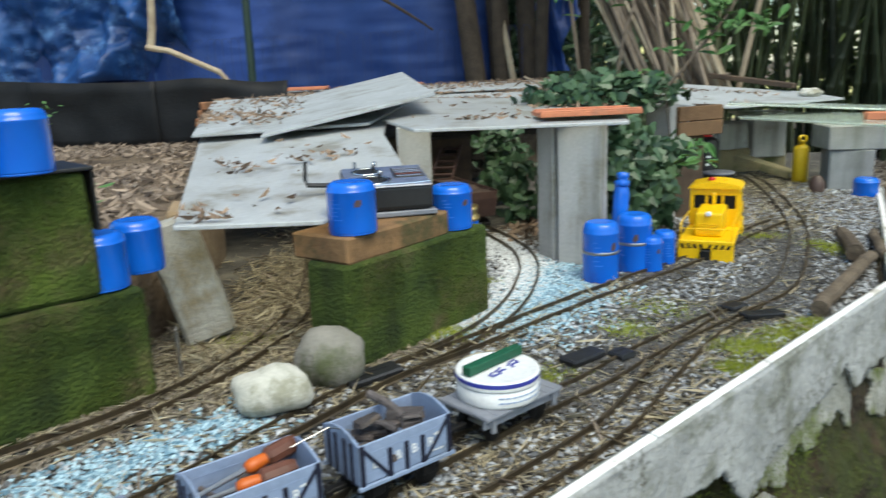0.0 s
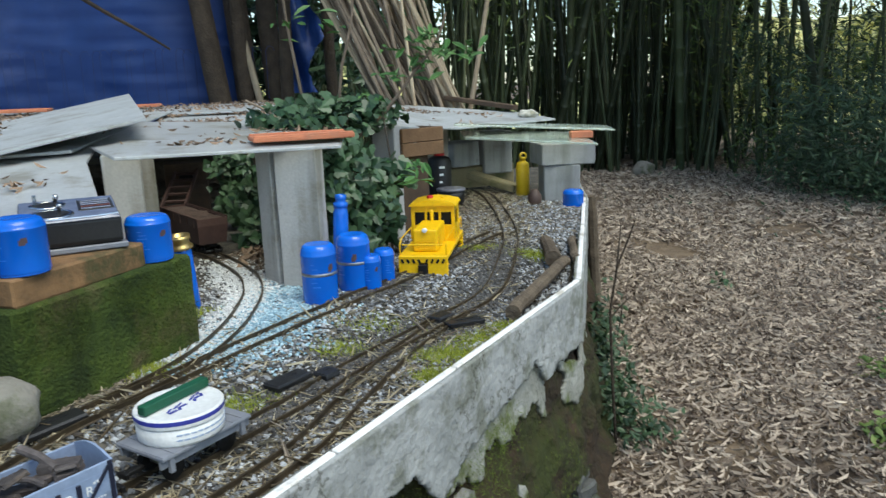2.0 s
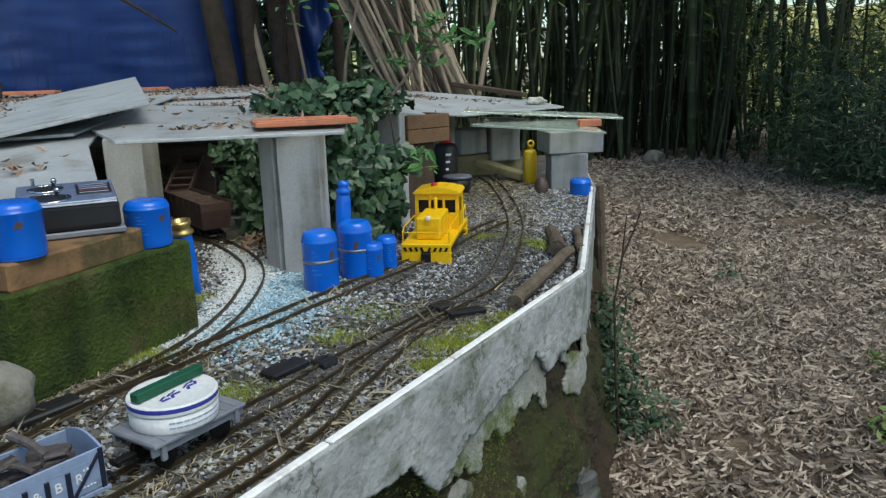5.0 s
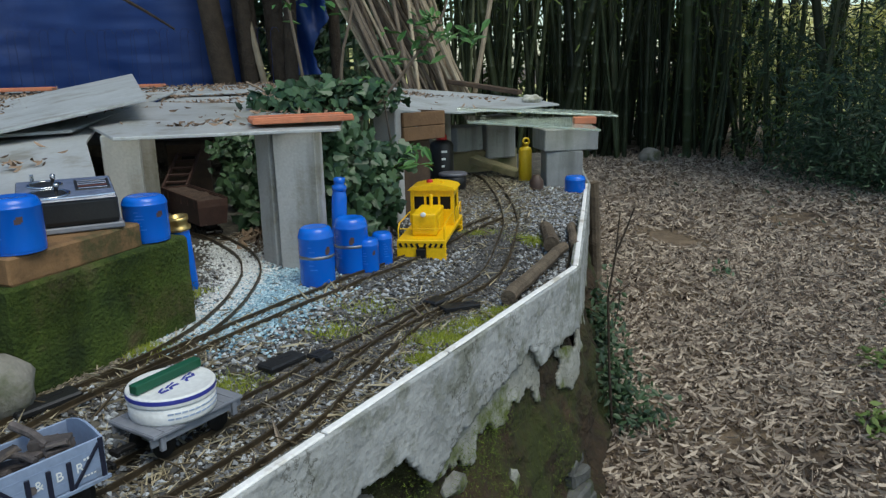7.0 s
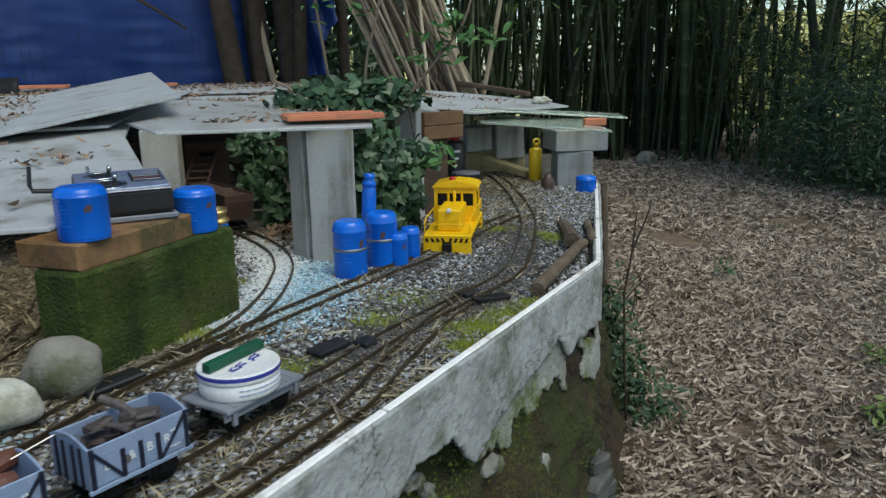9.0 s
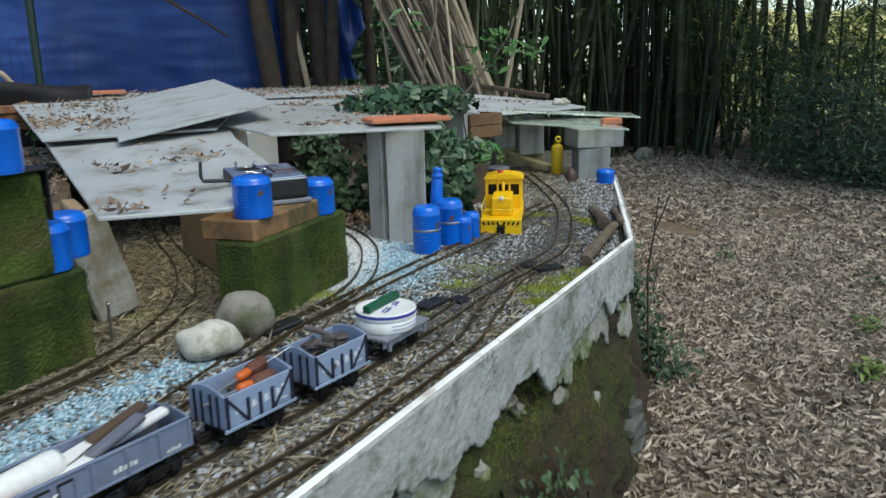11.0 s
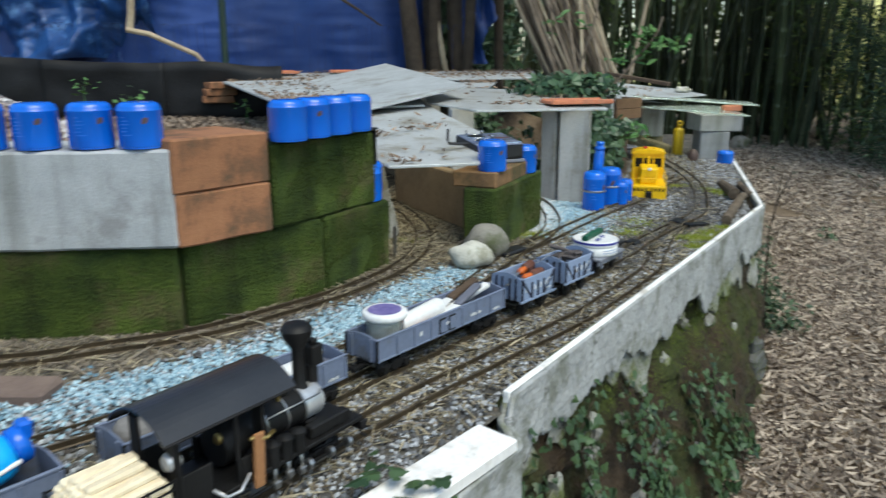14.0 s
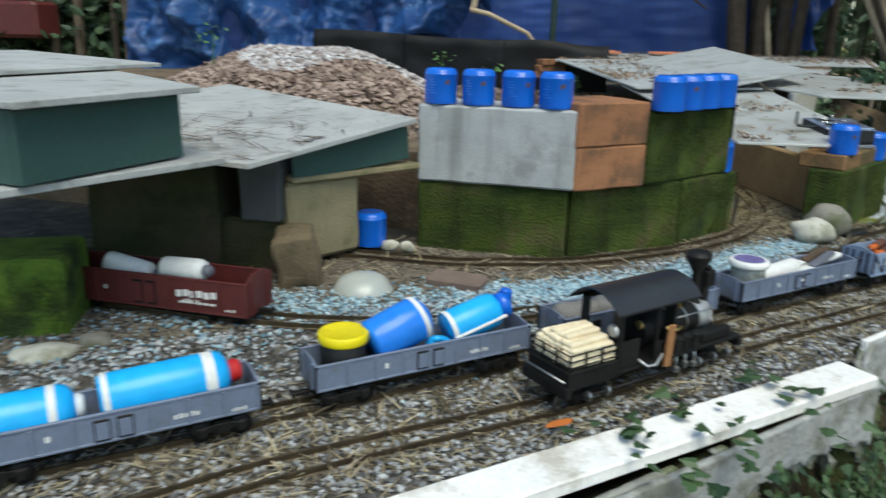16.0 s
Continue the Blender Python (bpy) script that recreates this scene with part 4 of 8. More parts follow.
# flat car with a round tin
DECK = mat("grey deck", (0.22, 0.23, 0.26), (0.17, 0.18, 0.21), 0.5, 20, 0.1, 90)
FLAT = axis(0.080, 0.902, 0.180, 1.004)
fc = thing("flat_car", "small grey model flat car carrying a round tin", "model rail car", FLAT, "train cars")
bm = bmesh.new()
box(bm, 0.150, 0.096, 0.005, Matrix.Translation((0, 0, 0.040)), 0.001)
deck = part("deck", bm, DECK, fc, "grey planked deck")
for k in range(9):
    bm = bmesh.new()
    box(bm, 0.0155, 0.094, 0.001, Matrix.Translation((-0.066 + k * 0.0165, 0, 0.045)), 0.0004)
    part("plank", bm, DECK, deck)
bm = bmesh.new()
for s in (-1, 1):
    box(bm, 0.150, 0.005, 0.012, Matrix.Translation((0, s * 0.040, 0.028)), 0.001)
    for e in (-1, 1):
        box(bm, 0.008, 0.006, 0.022, Matrix.Translation((e * 0.060, s * 0.044, 0.020)), 0.001)
part("underframe", bm, DECK, fc)
for e in (-1, 1):
    wheelset(fc, e * 0.045, 0.015)
    coupler(fc, e * 0.075, e)
tin = thing("round_tin", "round white sweet tin with a navy band on the flat car", "tin", FLAT @ pose(-0.005, 0.002, 0.0462, 0, 0, 20))
R = 0.059
bm = bmesh.new()
lathe(bm, [(0, 0), (R * 0.96, 0), (R * 0.98, 0.003), (R * 0.98, 0.026), (0, 0.026)], 40)
part("body", bm, WHITE, tin, smooth=True)
bm = bmesh.new()
lathe(bm, [(R * 0.98, 0.024), (R, 0.0245), (R * 1.005, 0.026), (R * 1.005, 0.036), (R * 0.98, 0.0385), (R * 0.93, 0.0375), (0, 0.0385)], 40)
lid = part("lid", bm, WHITE, tin, smooth=True)
bm = bmesh.new()
lathe(bm, [(R * 1.008, 0.030), (R * 1.011, 0.0305), (R * 1.011, 0.0355), (R * 1.008, 0.036)], 40)
part("band", bm, NAVY, lid, "navy rope pattern band")
bm = bmesh.new()
for k, (x, y, w) in enumerate(((-0.030, -0.004, 0.010), (-0.018, -0.006, 0.008), (-0.008, -0.006, 0.008), (0.010, -0.012, 0.007), (0.019, -0.010, 0.007), (0.028, -0.011, 0.008))):
    box(bm, w * 1.25, 0.0042, 0.0005, pose(x, y - 0.006, 0.0385, 0, 0, 40 if k % 2 else -20))
    box(bm, w * 1.2, 0.003, 0.0005, pose(x + 0.002, y + 0.001, 0.0385, 0, 0, 10))
part("print", bm, NAVY, lid, "navy lettering drawn as bars")
bm = bmesh.new()
for k in range(14):
    a = math.radians(-150 + k * 9)
    for z in (0.008, 0.015):
        box(bm, 0.0075, 0.0006, 0.0022, pose(R * 0.981 * math.cos(a), R * 0.983 * math.sin(a), z, 0, 0, math.degrees(a) + 90))
part("print", bm, mat("pale blue print", (0.30, 0.37, 0.52), (0.36, 0.42, 0.56), 0.5, 40, 0), tin, "rows of small pale blue print bars")
bm = bmesh.new()
box(bm, 0.112, 0.015, 0.013, None, 0.0012)
solo("green_stick", bm, GREENB, "dark green painted stick lying across the tin", "stick", FLAT @ pose(-0.003, 0.012, 0.0855, 0, 0, 4))


# ---------------------------------------------------------------- yellow switcher
def switcher():
    a = math.degrees(math.atan2(0.954, 0.30))
    lo = thing("switcher_locomotive", "yellow model switcher locomotive with black stripes, parked on its track", "model locomotive", pose(0.624, 1.785, 0.004, 0, 0, a - 3.0) @ Matrix.Diagonal((1.03, 1.10, 1.0, 1)))
    W = 0.118
    bm = bmesh.new()
    box(bm, 0.34, W, 0.012, Matrix.Translation((0.17, 0, 0.048)), 0.002)
    part("running_board", bm, YELLOW, lo)
    for e in (0.004, 0.336):
        for s in (-1, 1):
            bm = bmesh.new()
            box(bm, 0.008, 0.048, 0.036, Matrix.Translation((e, s * 0.035, 0.004)), 0.0015)
            part("pilot_plate", bm, YELLOW, lo)
        bm = bmesh.new()
        box(bm, 0.008, W, 0.014, Matrix.Translation((e, 0, 0.040)), 0.0015)
        part("buffer_beam", bm, YELLOW, lo)
    for k in range(8):
        bm = bmesh.new()
        box(bm, 0.0016, 0.0055, 0.011, pose(-0.001, -0.046 + k * 0.0132, 0.041, 25 if k < 4 else -25, 0, 0))
        part("stripe", bm, BLACKM, lo, "black warning stripe")
    bm = bmesh.new()
    box(bm, 0.02, 0.022, 0.028, Matrix.Translation((0.0, 0, 0.010)), 0.002)
    part("coupler_pocket", bm, BLACKM, lo)
    for x0, x1 in ((0.045, 0.185), (0.275, 0.325)):
        bm = bmesh.new()
        box(bm, x1 - x0, 0.060, 0.060, Matrix.Translation(((x0 + x1) / 2, 0, 0.060)), 0.007, 3)
        hood = part("hood", bm, YELLOW, lo)
        for k in range(6):
            bm = bmesh.new()
            box(bm, 0.0015, 0.044, 0.0022, Matrix.Translation((x0 - 0.0003, 0, 0.068 + k * 0.0045)))
            part("grille_bar", bm, YELLOW, hood)
        for s in (-1, 1):
            for k in range(3):
                bm = bmesh.new()
                box(bm, (x1 - x0) / 4, 0.0015, 0.034, Matrix.Translation((x0 + (x1 - x0) * (k + 0.6) / 3.2, s * 0.0302, 0.068)), 0.0005)
                part("hood_door", bm, YELLOW, hood)
    bm = bmesh.new()
    lathe(bm, [(0, 0), (0.0055, 0), (0.0065, 0.004), (0.0065, 0.009), (0.005, 0.010), (0, 0.010)], 18, pose(0.046, 0, 0.119, 0, -90, 0))
    part("headlight", bm, WHITE, lo, "round white headlight", smooth=True)
    bm = bmesh.new()
    lathe(bm, [(0.004, 0), (0.005, 0.03), (0.004, 0.034), (0, 0.034)], 12, pose(0.165, 0, 0.118))
    part("exhaust_stack", bm, YELLOW, lo, smooth=True)
    # cab with window openings: corner posts, sills, lintels
    cx0, cx1, cw, cz0, cz1 = 0.185, 0.275, 0.110, 0.060, 0.160
    cab = new("cab")
    cab.parent = lo
    for x in (cx0, cx1):
        for y in (-cw / 2, -0.018, 0.018, cw / 2):
            bm = bmesh.new()
            box(bm, 0.005, 0.009 if abs(y) > 0.03 else 0.006, cz1 - cz0, Matrix.Translation((x, y * 0.94 if abs(y) > 0.03 else y, cz0)), 0.0008)
            w = mesh_ob("window_post", bm, YELLOW)
            w.parent = cab
        for pname, h, z in (("end_wall", 0.046, cz0), ("lintel", 0.018, cz1 - 0.018)):
            bm = bmesh.new()
            box(bm, 0.004, cw - 0.004, h, Matrix.Translation((x, 0, z)), 0.0008)
            w = mesh_ob(pname, bm, YELLOW)
            w.parent = cab
    for s in (-1, 1):
        bm = bmesh.new()
        y = s * (cw / 2 - 0.002)
        box(bm, 0.022, 0.004, cz1 - cz0, Matrix.Translation((cx0 + 0.011, y, cz0)), 0.0008)
        box(bm, 0.040, 0.004, 0.040, Matrix.Translation((cx1 - 0.020, y, cz0)), 0.0008)
        box(bm, 0.008, 0.004, cz1 - cz0, Matrix.Translation((cx1 - 0.004, y, cz0)), 0.0008)
        box(bm, cx1 - cx0, 0.004, 0.018, Matrix.Translation(((cx0 + cx1) / 2, y, cz1 - 0.018)), 0.0008)
        w = mesh_ob("side_wall", bm, YELLOW)
        w.parent = cab
    bm = bmesh.new()
    t = bmesh.new()
    prof = [(-0.061, 0), (-0.055, 0.008), (-0.03, 0.014), (0, 0.017), (0.03, 0.014), (0.055, 0.008), (0.061, 0)]
    f = t.faces.new([t.verts.new((cx0 - 0.010, y, cz1 + z)) for y, z in prof])
    r = bmesh.ops.extrude_face_region(t, geom=[f])
    bmesh.ops.translate(t, vec=(cx1 - cx0 + 0.02, 0, 0), verts=[v for v in r["geom"] if isinstance(v, bmesh.types.BMVert)])
    bmesh.ops.recalc_face_normals(t, faces=t.faces[:])
    join(bm, t)
    rf = mesh_ob("cab_roof", bm, YELLOW)
    rf.parent = cab
    # black block filling the cab, stands in for the shade behind its windows
    bm = bmesh.new()
    box(bm, 0.078, 0.096, 0.097, Matrix.Translation(((cx0 + cx1) / 2, 0, cz0)), 0.004)
    ins = mesh_ob("cab_interior", bm, BLACKM)
    ins.parent = cab
    bm = bmesh.new()
    lathe(bm, [(0.008, 0), (0.009, 0.006), (0.006, 0.010), (0, 0.011)], 14, pose(0.225, 0.012, cz1 + 0.014))
    part("beacon", bm, RED, lo, "small red beacon", smooth=True)
    bm = bmesh.new()
    box(bm, 0.03, 0.008, 0.006, pose(0.235, -0.02, cz1 + 0.014), 0.001)
    part("horn", bm, YELLOW, lo)
    for s in (-1, 1):
        for x0, x1 in ((0.006, 0.17), (0.285, 0.333)):
            bm = bmesh.new()
            y = s * 0.055
            tube(bm, [(x0, y, 0.058), (x0, y, 0.088), (x0 + 0.02, y, 0.100), (x1, y, 0.102), (x1, y, 0.07)], 0.0016, None, 6)
            part("handrail", bm, YELLOW, lo)
        for x in (0.02, 0.32):
            for z in (0.014, 0.030):
                bm = bmesh.new()
                box(bm, 0.022, 0.012, 0.003, Matrix.Translation((x, s * 0.052, z)), 0.0005)
                part("step", bm, YELLOW, lo)
    bm = bmesh.new()
    tube(bm, [(0.006, -0.050, 0.088), (0.006, 0.050, 0.088)], 0.0016, None, 6)
    part("handrail", bm, YELLOW, lo)
    bm = bmesh.new()
    box(bm, 0.24, 0.06, 0.034, Matrix.Translation((0.17, 0, 0.010)), 0.003)
    part("frame", bm, BLACKM, lo)
    for x in (0.07, 0.11, 0.23, 0.27):
        wheelset(lo, x, 0.017)
    return lo


switcher()


# ---------------------------------------------------------------- black geared steam locomotive
def steamer():
    m = pose(-0.688, -0.006, bed(-0.688, -0.006) + 0.014, 0, 0, 46) @ Matrix.Translation((-0.2025, 0, 0))
    lo = thing("steam_locomotive", "black model geared steam locomotive with a wood load and silver smokebox", "model locomotive", m)
    W = 0.098

    def bit(name, sx, sy, sz, at, parent, material=BLACKM, bevel=0.001, label=""):
        bm = bmesh.new()
        box(bm, sx, sy, sz, Matrix.Translation(at) if not isinstance(at, Matrix) else at, bevel)
        o = mesh_ob(name, bm, material)
        o.parent = parent
        return tagged(o, label) if label else o

    def turned(name, prof, m, parent, material=BLACKM, label="", seg=20):
        bm = bmesh.new()
        lathe(bm, prof, seg, m)
        return crisp(part(name, bm, material, parent, label, smooth=True), 40)

    def rod(name, pts, r, parent, material=BLACKM, label=""):
        bm = bmesh.new()
        tube(bm, pts, r, None, 7)
        return part(name, bm, material, parent, label, smooth=True)

    bit("frame", 0.40, 0.060, 0.010, (0.205, 0, 0.036), lo)
    bit("front_deck", 0.128, W, 0.006, (0.343, 0, 0.044), lo)
    bit("cab_deck", 0.18, W, 0.006, (0.19, 0, 0.044), lo)
    # bunker with rails round a heap of billets
    bk = new("bunker")
    bk.parent = lo
    bit("bunker_body", 0.104, W, 0.028, (0.054, 0, 0.040), bk, bevel=0.0015)
    bit("bunker_rim", 0.108, W + 0.004, 0.003, (0.054, 0, 0.068), bk, bevel=0.0008)
    for z in (0.077, 0.087, 0.097):
        x0, x1, y0 = 0.004, 0.103, 0.0465
        o = rod("load_rail", [(x1, -y0, z), (x0, -y0, z), (x0, y0, z), (x1, y0, z)], 0.0014, bk)
    for x, y in ((0.004, -0.0465), (0.004, -0.0155), (0.004, 0.0155), (0.004, 0.0465), (0.036, -0.0465), (0.069, -0.0465), (0.103, -0.0465), (0.036, 0.0465), (0.069, 0.0465), (0.103, 0.0465)):
        bit("rail_post", 0.0028, 0.0028, 0.029, (x, y, 0.070), bk, bevel=0)
    r2 = random.Random(3)
    for j in range(6):
        nrow = (6, 6, 6, 6, 5, 3)[j]
        for i in range(nrow):
            y = (i - (nrow - 1) / 2) * 0.0148
            z = 0.071 + j * 0.0076
            bit("log_billet", 0.092 - 0.007 * max(0, j - 2) + r2.uniform(-0.004, 0.004), 0.0146, 0.0092, pose(0.054 + r2.uniform(-0.002, 0.002), y + r2.uniform(-0.001, 0.001), z, r2.uniform(-8, 8), r2.uniform(-2, 2), r2.uniform(-3, 3)), bk, FIREWOOD, 0.0028, "pale split wood billet")
    # beams, steps and couplers
    bit("buffer_beam", 0.012, W + 0.008, 0.018, (0.0, 0, 0.030), lo)
    bit("buffer_beam", 0.012, W + 0.006, 0.014, (0.405, 0, 0.030), lo)
    rod("grab_rail", [(-0.007, -W / 2, 0.058), (-0.007, W / 2, 0.058)], 0.0018, lo, STEEL, "bright grab rail")
    for e, s in ((0.0, -1), (0.405, 1)):
        coupler(lo, e, s, 0.026)
        for yy in (-0.034, 0.034):
            rod("step", [(e + s * 0.006, yy, 0.030), (e + s * 0.012, yy, 0.012), (e + s * 0.012, yy - 0.010, 0.012)], 0.0026, lo)
    rod("link_rod", [(0.40, -0.046, 0.030), (0.425, -0.050, 0.022)], 0.0018, lo, STEEL, "bright steel rod at the pilot")
    # open cab under a long curved roof
    cab = new("cab")
    cab.parent = lo
    x0, x1, h0, h1, cw = 0.110, 0.230, 0.050, 0.150, 0.088
    for x in (x0, (x0 + x1) / 2 + 0.02, x1):
        for y in (-cw / 2, cw / 2):
            bit("cab_post", 0.005, 0.005, h1 - h0, (x, y, h0), cab, bevel=0.0008)
    for s in (-1, 1):
        bit("cab_side", 0.040, 0.004, 0.046, (x0 + 0.022, s * cw / 2, h0), cab, bevel=0.0008)
        bit("cab_side", 0.034, 0.004, 0.030, (x1 - 0.019, s * cw / 2, h0), cab, bevel=0.0008)
        bit("roof_rail", x1 - x0, 0.004, 0.008, ((x0 + x1) / 2, s * cw / 2 * 0.995, h1 - 0.008), cab, bevel=0.0008)
    for yy in (-0.034, 0.034):
        bit("cab_front", 0.004, 0.022, h1 - h0, (x1 + 0.002, yy, h0), cab, bevel=0.0008)
    for yy in (-0.036, 0.036):
        bit("cab_rear", 0.004, 0.018, h1 - h0, (x0 - 0.002, yy, h0), cab, bevel=0.0008)
    t = bmesh.new()
    n = 16
    top, bot = [], []
    for k in range(n + 1):
        y = -0.055 + 0.110 * k / n
        z = h1 - 0.004 + 0.027 * (1 - (abs(y) / 0.055) ** 2.2)
        top.append((y, z + 0.0025))
        bot.append((y, z))
    f = t.faces.new([t.verts.new((0, y, z)) for y, z in top + bot[::-1]])
    r = bmesh.ops.extrude_face_region(t, geom=[f])
    bmesh.ops.translate(t, vec=(0.190, 0, 0), verts=[v for v in r["geom"] if isinstance(v, bmesh.types.BMVert)])
    bmesh.ops.recalc_face_normals(t, faces=t.faces[:])
    bm = bmesh.new()
    join(bm, t, Matrix.Translation((0.088, 0, 0)))
    o = mesh_ob("cab_roof", bm, ROOFP)
    o.parent = cab
    for s in (-1, 1):
        bm = bmesh.new()
        tube(bm, [(0.088, s * 0.055, h1 - 0.004), (0.278, s * 0.055, h1 - 0.004)], 0.0016, None, 6)
        o = mesh_ob("roof_edge", bm, BLACKM)
        o.parent = cab
    turned("backhead", [(0, 0), (0.026, 0), (0.028, 0.004), (0.028, 0.030), (0, 0.030)], pose(0.190, 0.004, 0.082, 0, 90, 0), cab)
    turned("gauge", [(0, 0), (0.007, 0), (0.008, 0.003), (0.006, 0.005), (0, 0.005)], pose(0.190, -0.010, 0.098, 0, -90, 0), cab, BRASS, "brass gauge")
    turned("rear_lamp", [(0, 0), (0.010, 0), (0.0115, 0.004), (0.0115, 0.012), (0.009, 0.016), (0, 0.017)], pose(0.118, -0.030, 0.112, 0, -90, 0), lo, SILVER, "round bright rear lamp")
    rod("lamp_stalk", [(0.112, -0.030, 0.070), (0.112, -0.030, 0.104)], 0.002, lo)
    # boiler, smokebox, stack
    B = pose(0.215, 0.004, 0.084, 0, 90, 0)
    bm = bmesh.new()
    lathe(bm, [(0, 0), (0.0255, 0), (0.0255, 0.112), (0, 0.112)], 26, B)
    boiler = crisp(part("boiler", bm, BLACKM, lo, smooth=True), 40)
    for k in (0.040, 0.076, 0.108):
        turned("boiler_band", [(0.0255, k), (0.0268, k + 0.0006), (0.0268, k + 0.003), (0.0255, k + 0.0036)], B, boiler, STEEL, "bright boiler band", 26)
    turned("smokebox", [(0, 0.112), (0.0250, 0.112), (0.0250, 0.142), (0.0235, 0.146), (0.016, 0.148), (0.015, 0.152), (0, 0.153)], B, lo, SILVER, "silver painted smokebox", 26)
    turned("smokestack", [(0.014, 0), (0.0095, 0.006), (0.0085, 0.055), (0.010, 0.060), (0.0215, 0.080), (0.0225, 0.088), (0.018, 0.094), (0.012, 0.096), (0, 0.097)], pose(0.338, 0.006, 0.105), lo, BLACKM, "black flared smokestack", 24)
    turned("steam_dome", [(0.010, 0), (0.010, 0.010), (0.012, 0.014), (0.011, 0.020), (0.006, 0.025), (0, 0.026)], pose(0.302, 0.006, 0.103), lo)
    turned("safety_valve", [(0.003, 0), (0.003, 0.012), (0.004, 0.014), (0, 0.016)], pose(0.290, -0.004, 0.104), lo, BRASS, "small brass valve", 10)
    lamp = bit("headlamp", 0.022, 0.022, 0.030, (0.366, 0.006, 0.132), lo, bevel=0.002)
    bit("lamp_cap", 0.012, 0.012, 0.008, (0.366, 0.006, 0.162), lamp, bevel=0.002)
    turned("lamp_glass", [(0, 0), (0.008, 0), (0.0085, 0.002), (0, 0.003)], pose(0.377, 0.006, 0.147, 0, 90, 0), lamp, CHROME, "bright lamp glass", 16)
    bit("lamp_bracket", 0.014, 0.016, 0.036, (0.360, 0.006, 0.098), lo)
    rod("handrail", [(0.240, -0.022, 0.100), (0.350, -0.022, 0.100), (0.362, -0.010, 0.100)], 0.0013, lo, STEEL, "thin steel handrail")
    # upright cylinders, cranks and drive line on the near side
    for k in range(3):
        x = 0.243 + k * 0.022
        turned("cylinder", [(0, 0), (0.0095, 0), (0.0095, 0.026), (0.0115, 0.027), (0.0115, 0.031), (0.006, 0.034), (0, 0.036)], pose(x, -0.043, 0.046), lo, seg=14)
        rod("piston_rod", [(x, -0.046, 0.052), (x + 0.002 * (k - 1), -0.048, 0.018)], 0.0026, lo, STEEL, "bright steel piston rod")
        bit("crosshead", 0.010, 0.008, 0.010, (x, -0.048, 0.016 + 0.005 * (k % 2)), lo, STEEL, 0.001, "worn steel crosshead")
    rod("drive_shaft", [(0.04, -0.044, 0.020), (0.38, -0.044, 0.020)], 0.0025, lo, BLACKM, "dark oily drive shaft")
    for x in (0.045, 0.085, 0.30, 0.34, 0.375):
        turned("gear", [(0, 0), (0.008, 0), (0.008, 0.006), (0, 0.006)], pose(x, -0.044, 0.020, 0, 90, 0), lo, STEEL, "worn steel gear", 12)
    for x in (0.065, 0.335):
        bit("journal_bar", 0.030, 0.004, 0.006, (x, -0.038, 0.010), lo, STEEL, 0.001, "worn steel journal bar")
    bit("wood_stake", 0.015, 0.006, 0.072, pose(0.212, -0.053, 0.036, 0, 3, 0), lo, mat("reddish plank", (0.36, 0.17, 0.07), (0.26, 0.12, 0.05), 0.7, 20, 0.3, 120), 0.001, "reddish brown wooden plank")
    rod("pipe", [(0.205, -0.05, 0.104), (0.226, -0.055, 0.098), (0.240, -0.052, 0.100)], 0.0030, lo, BRASS, "thin brass pipe")
    rod("hose", [(0.150, -0.046, 0.060), (0.160, -0.058, 0.050), (0.180, -0.058, 0.048), (0.198, -0.054, 0.062)], 0.0022, lo, SILVER, "pale bent hose")
    bit("tool_box", 0.075, 0.016, 0.018, pose(0.350, -0.034, 0.050), lo, bevel=0.002)
    bit("tool_box", 0.06, 0.014, 0.014, pose(0.345, 0.040, 0.050), lo, bevel=0.002)
    bit("saddle", 0.022, 0.040, 0.014, (0.342, 0.006, 0.048), lo, bevel=0.003)
    for x in (0.065, 0.335):
        bogie(lo, x)
    return lo


SILVER = mat("silver paint", (0.62, 0.62, 0.63), (0.52, 0.52, 0.53), 0.35, 20, 0.05, 120, metal=0.6)
steamer()

# ---------------------------------------------------------------- loads in the cars
def lying(name, m, body, r, L, material, label, category, cap=None, capmat=None, group=""):
    """A bottle or can lying along x, with a shoulder and a cap."""
    b = thing(name, label, category, m, group)
    bm = bmesh.new()
    lathe(bm, [(0, 0), (r * 0.92, 0), (r, 0.006), (r, L * body), (r * 0.9, L * body + r * 0.35), (r * 0.5, L * body + r * 0.6), (0, L * body + r * 0.6)], 26, pose(0, 0, 0, 0, 90, 0))
    part("body", bm, material, b, smooth=True)
    if cap:
        bm = bmesh.new()
        lathe(bm, [(r * 0.5, L * body + r * 0.5), (r * cap, L * body + r * 0.6), (r * cap, L * 0.97), (r * cap * 0.8, L), (0, L)], 20, pose(0, 0, 0, 0, 90, 0))
        part("cap", bm, capmat, b, smooth=True)
    return b


def band(parent, r, x0, x1, material, label=""):
    bm = bmesh.new()
    lathe(bm, [(r, x0), (r * 1.012, x0 + 0.001), (r * 1.012, x1 - 0.001), (r, x1)], 26, pose(0, 0, 0, 0, 90, 0))
    part("band", bm, material, parent, label, smooth=True)


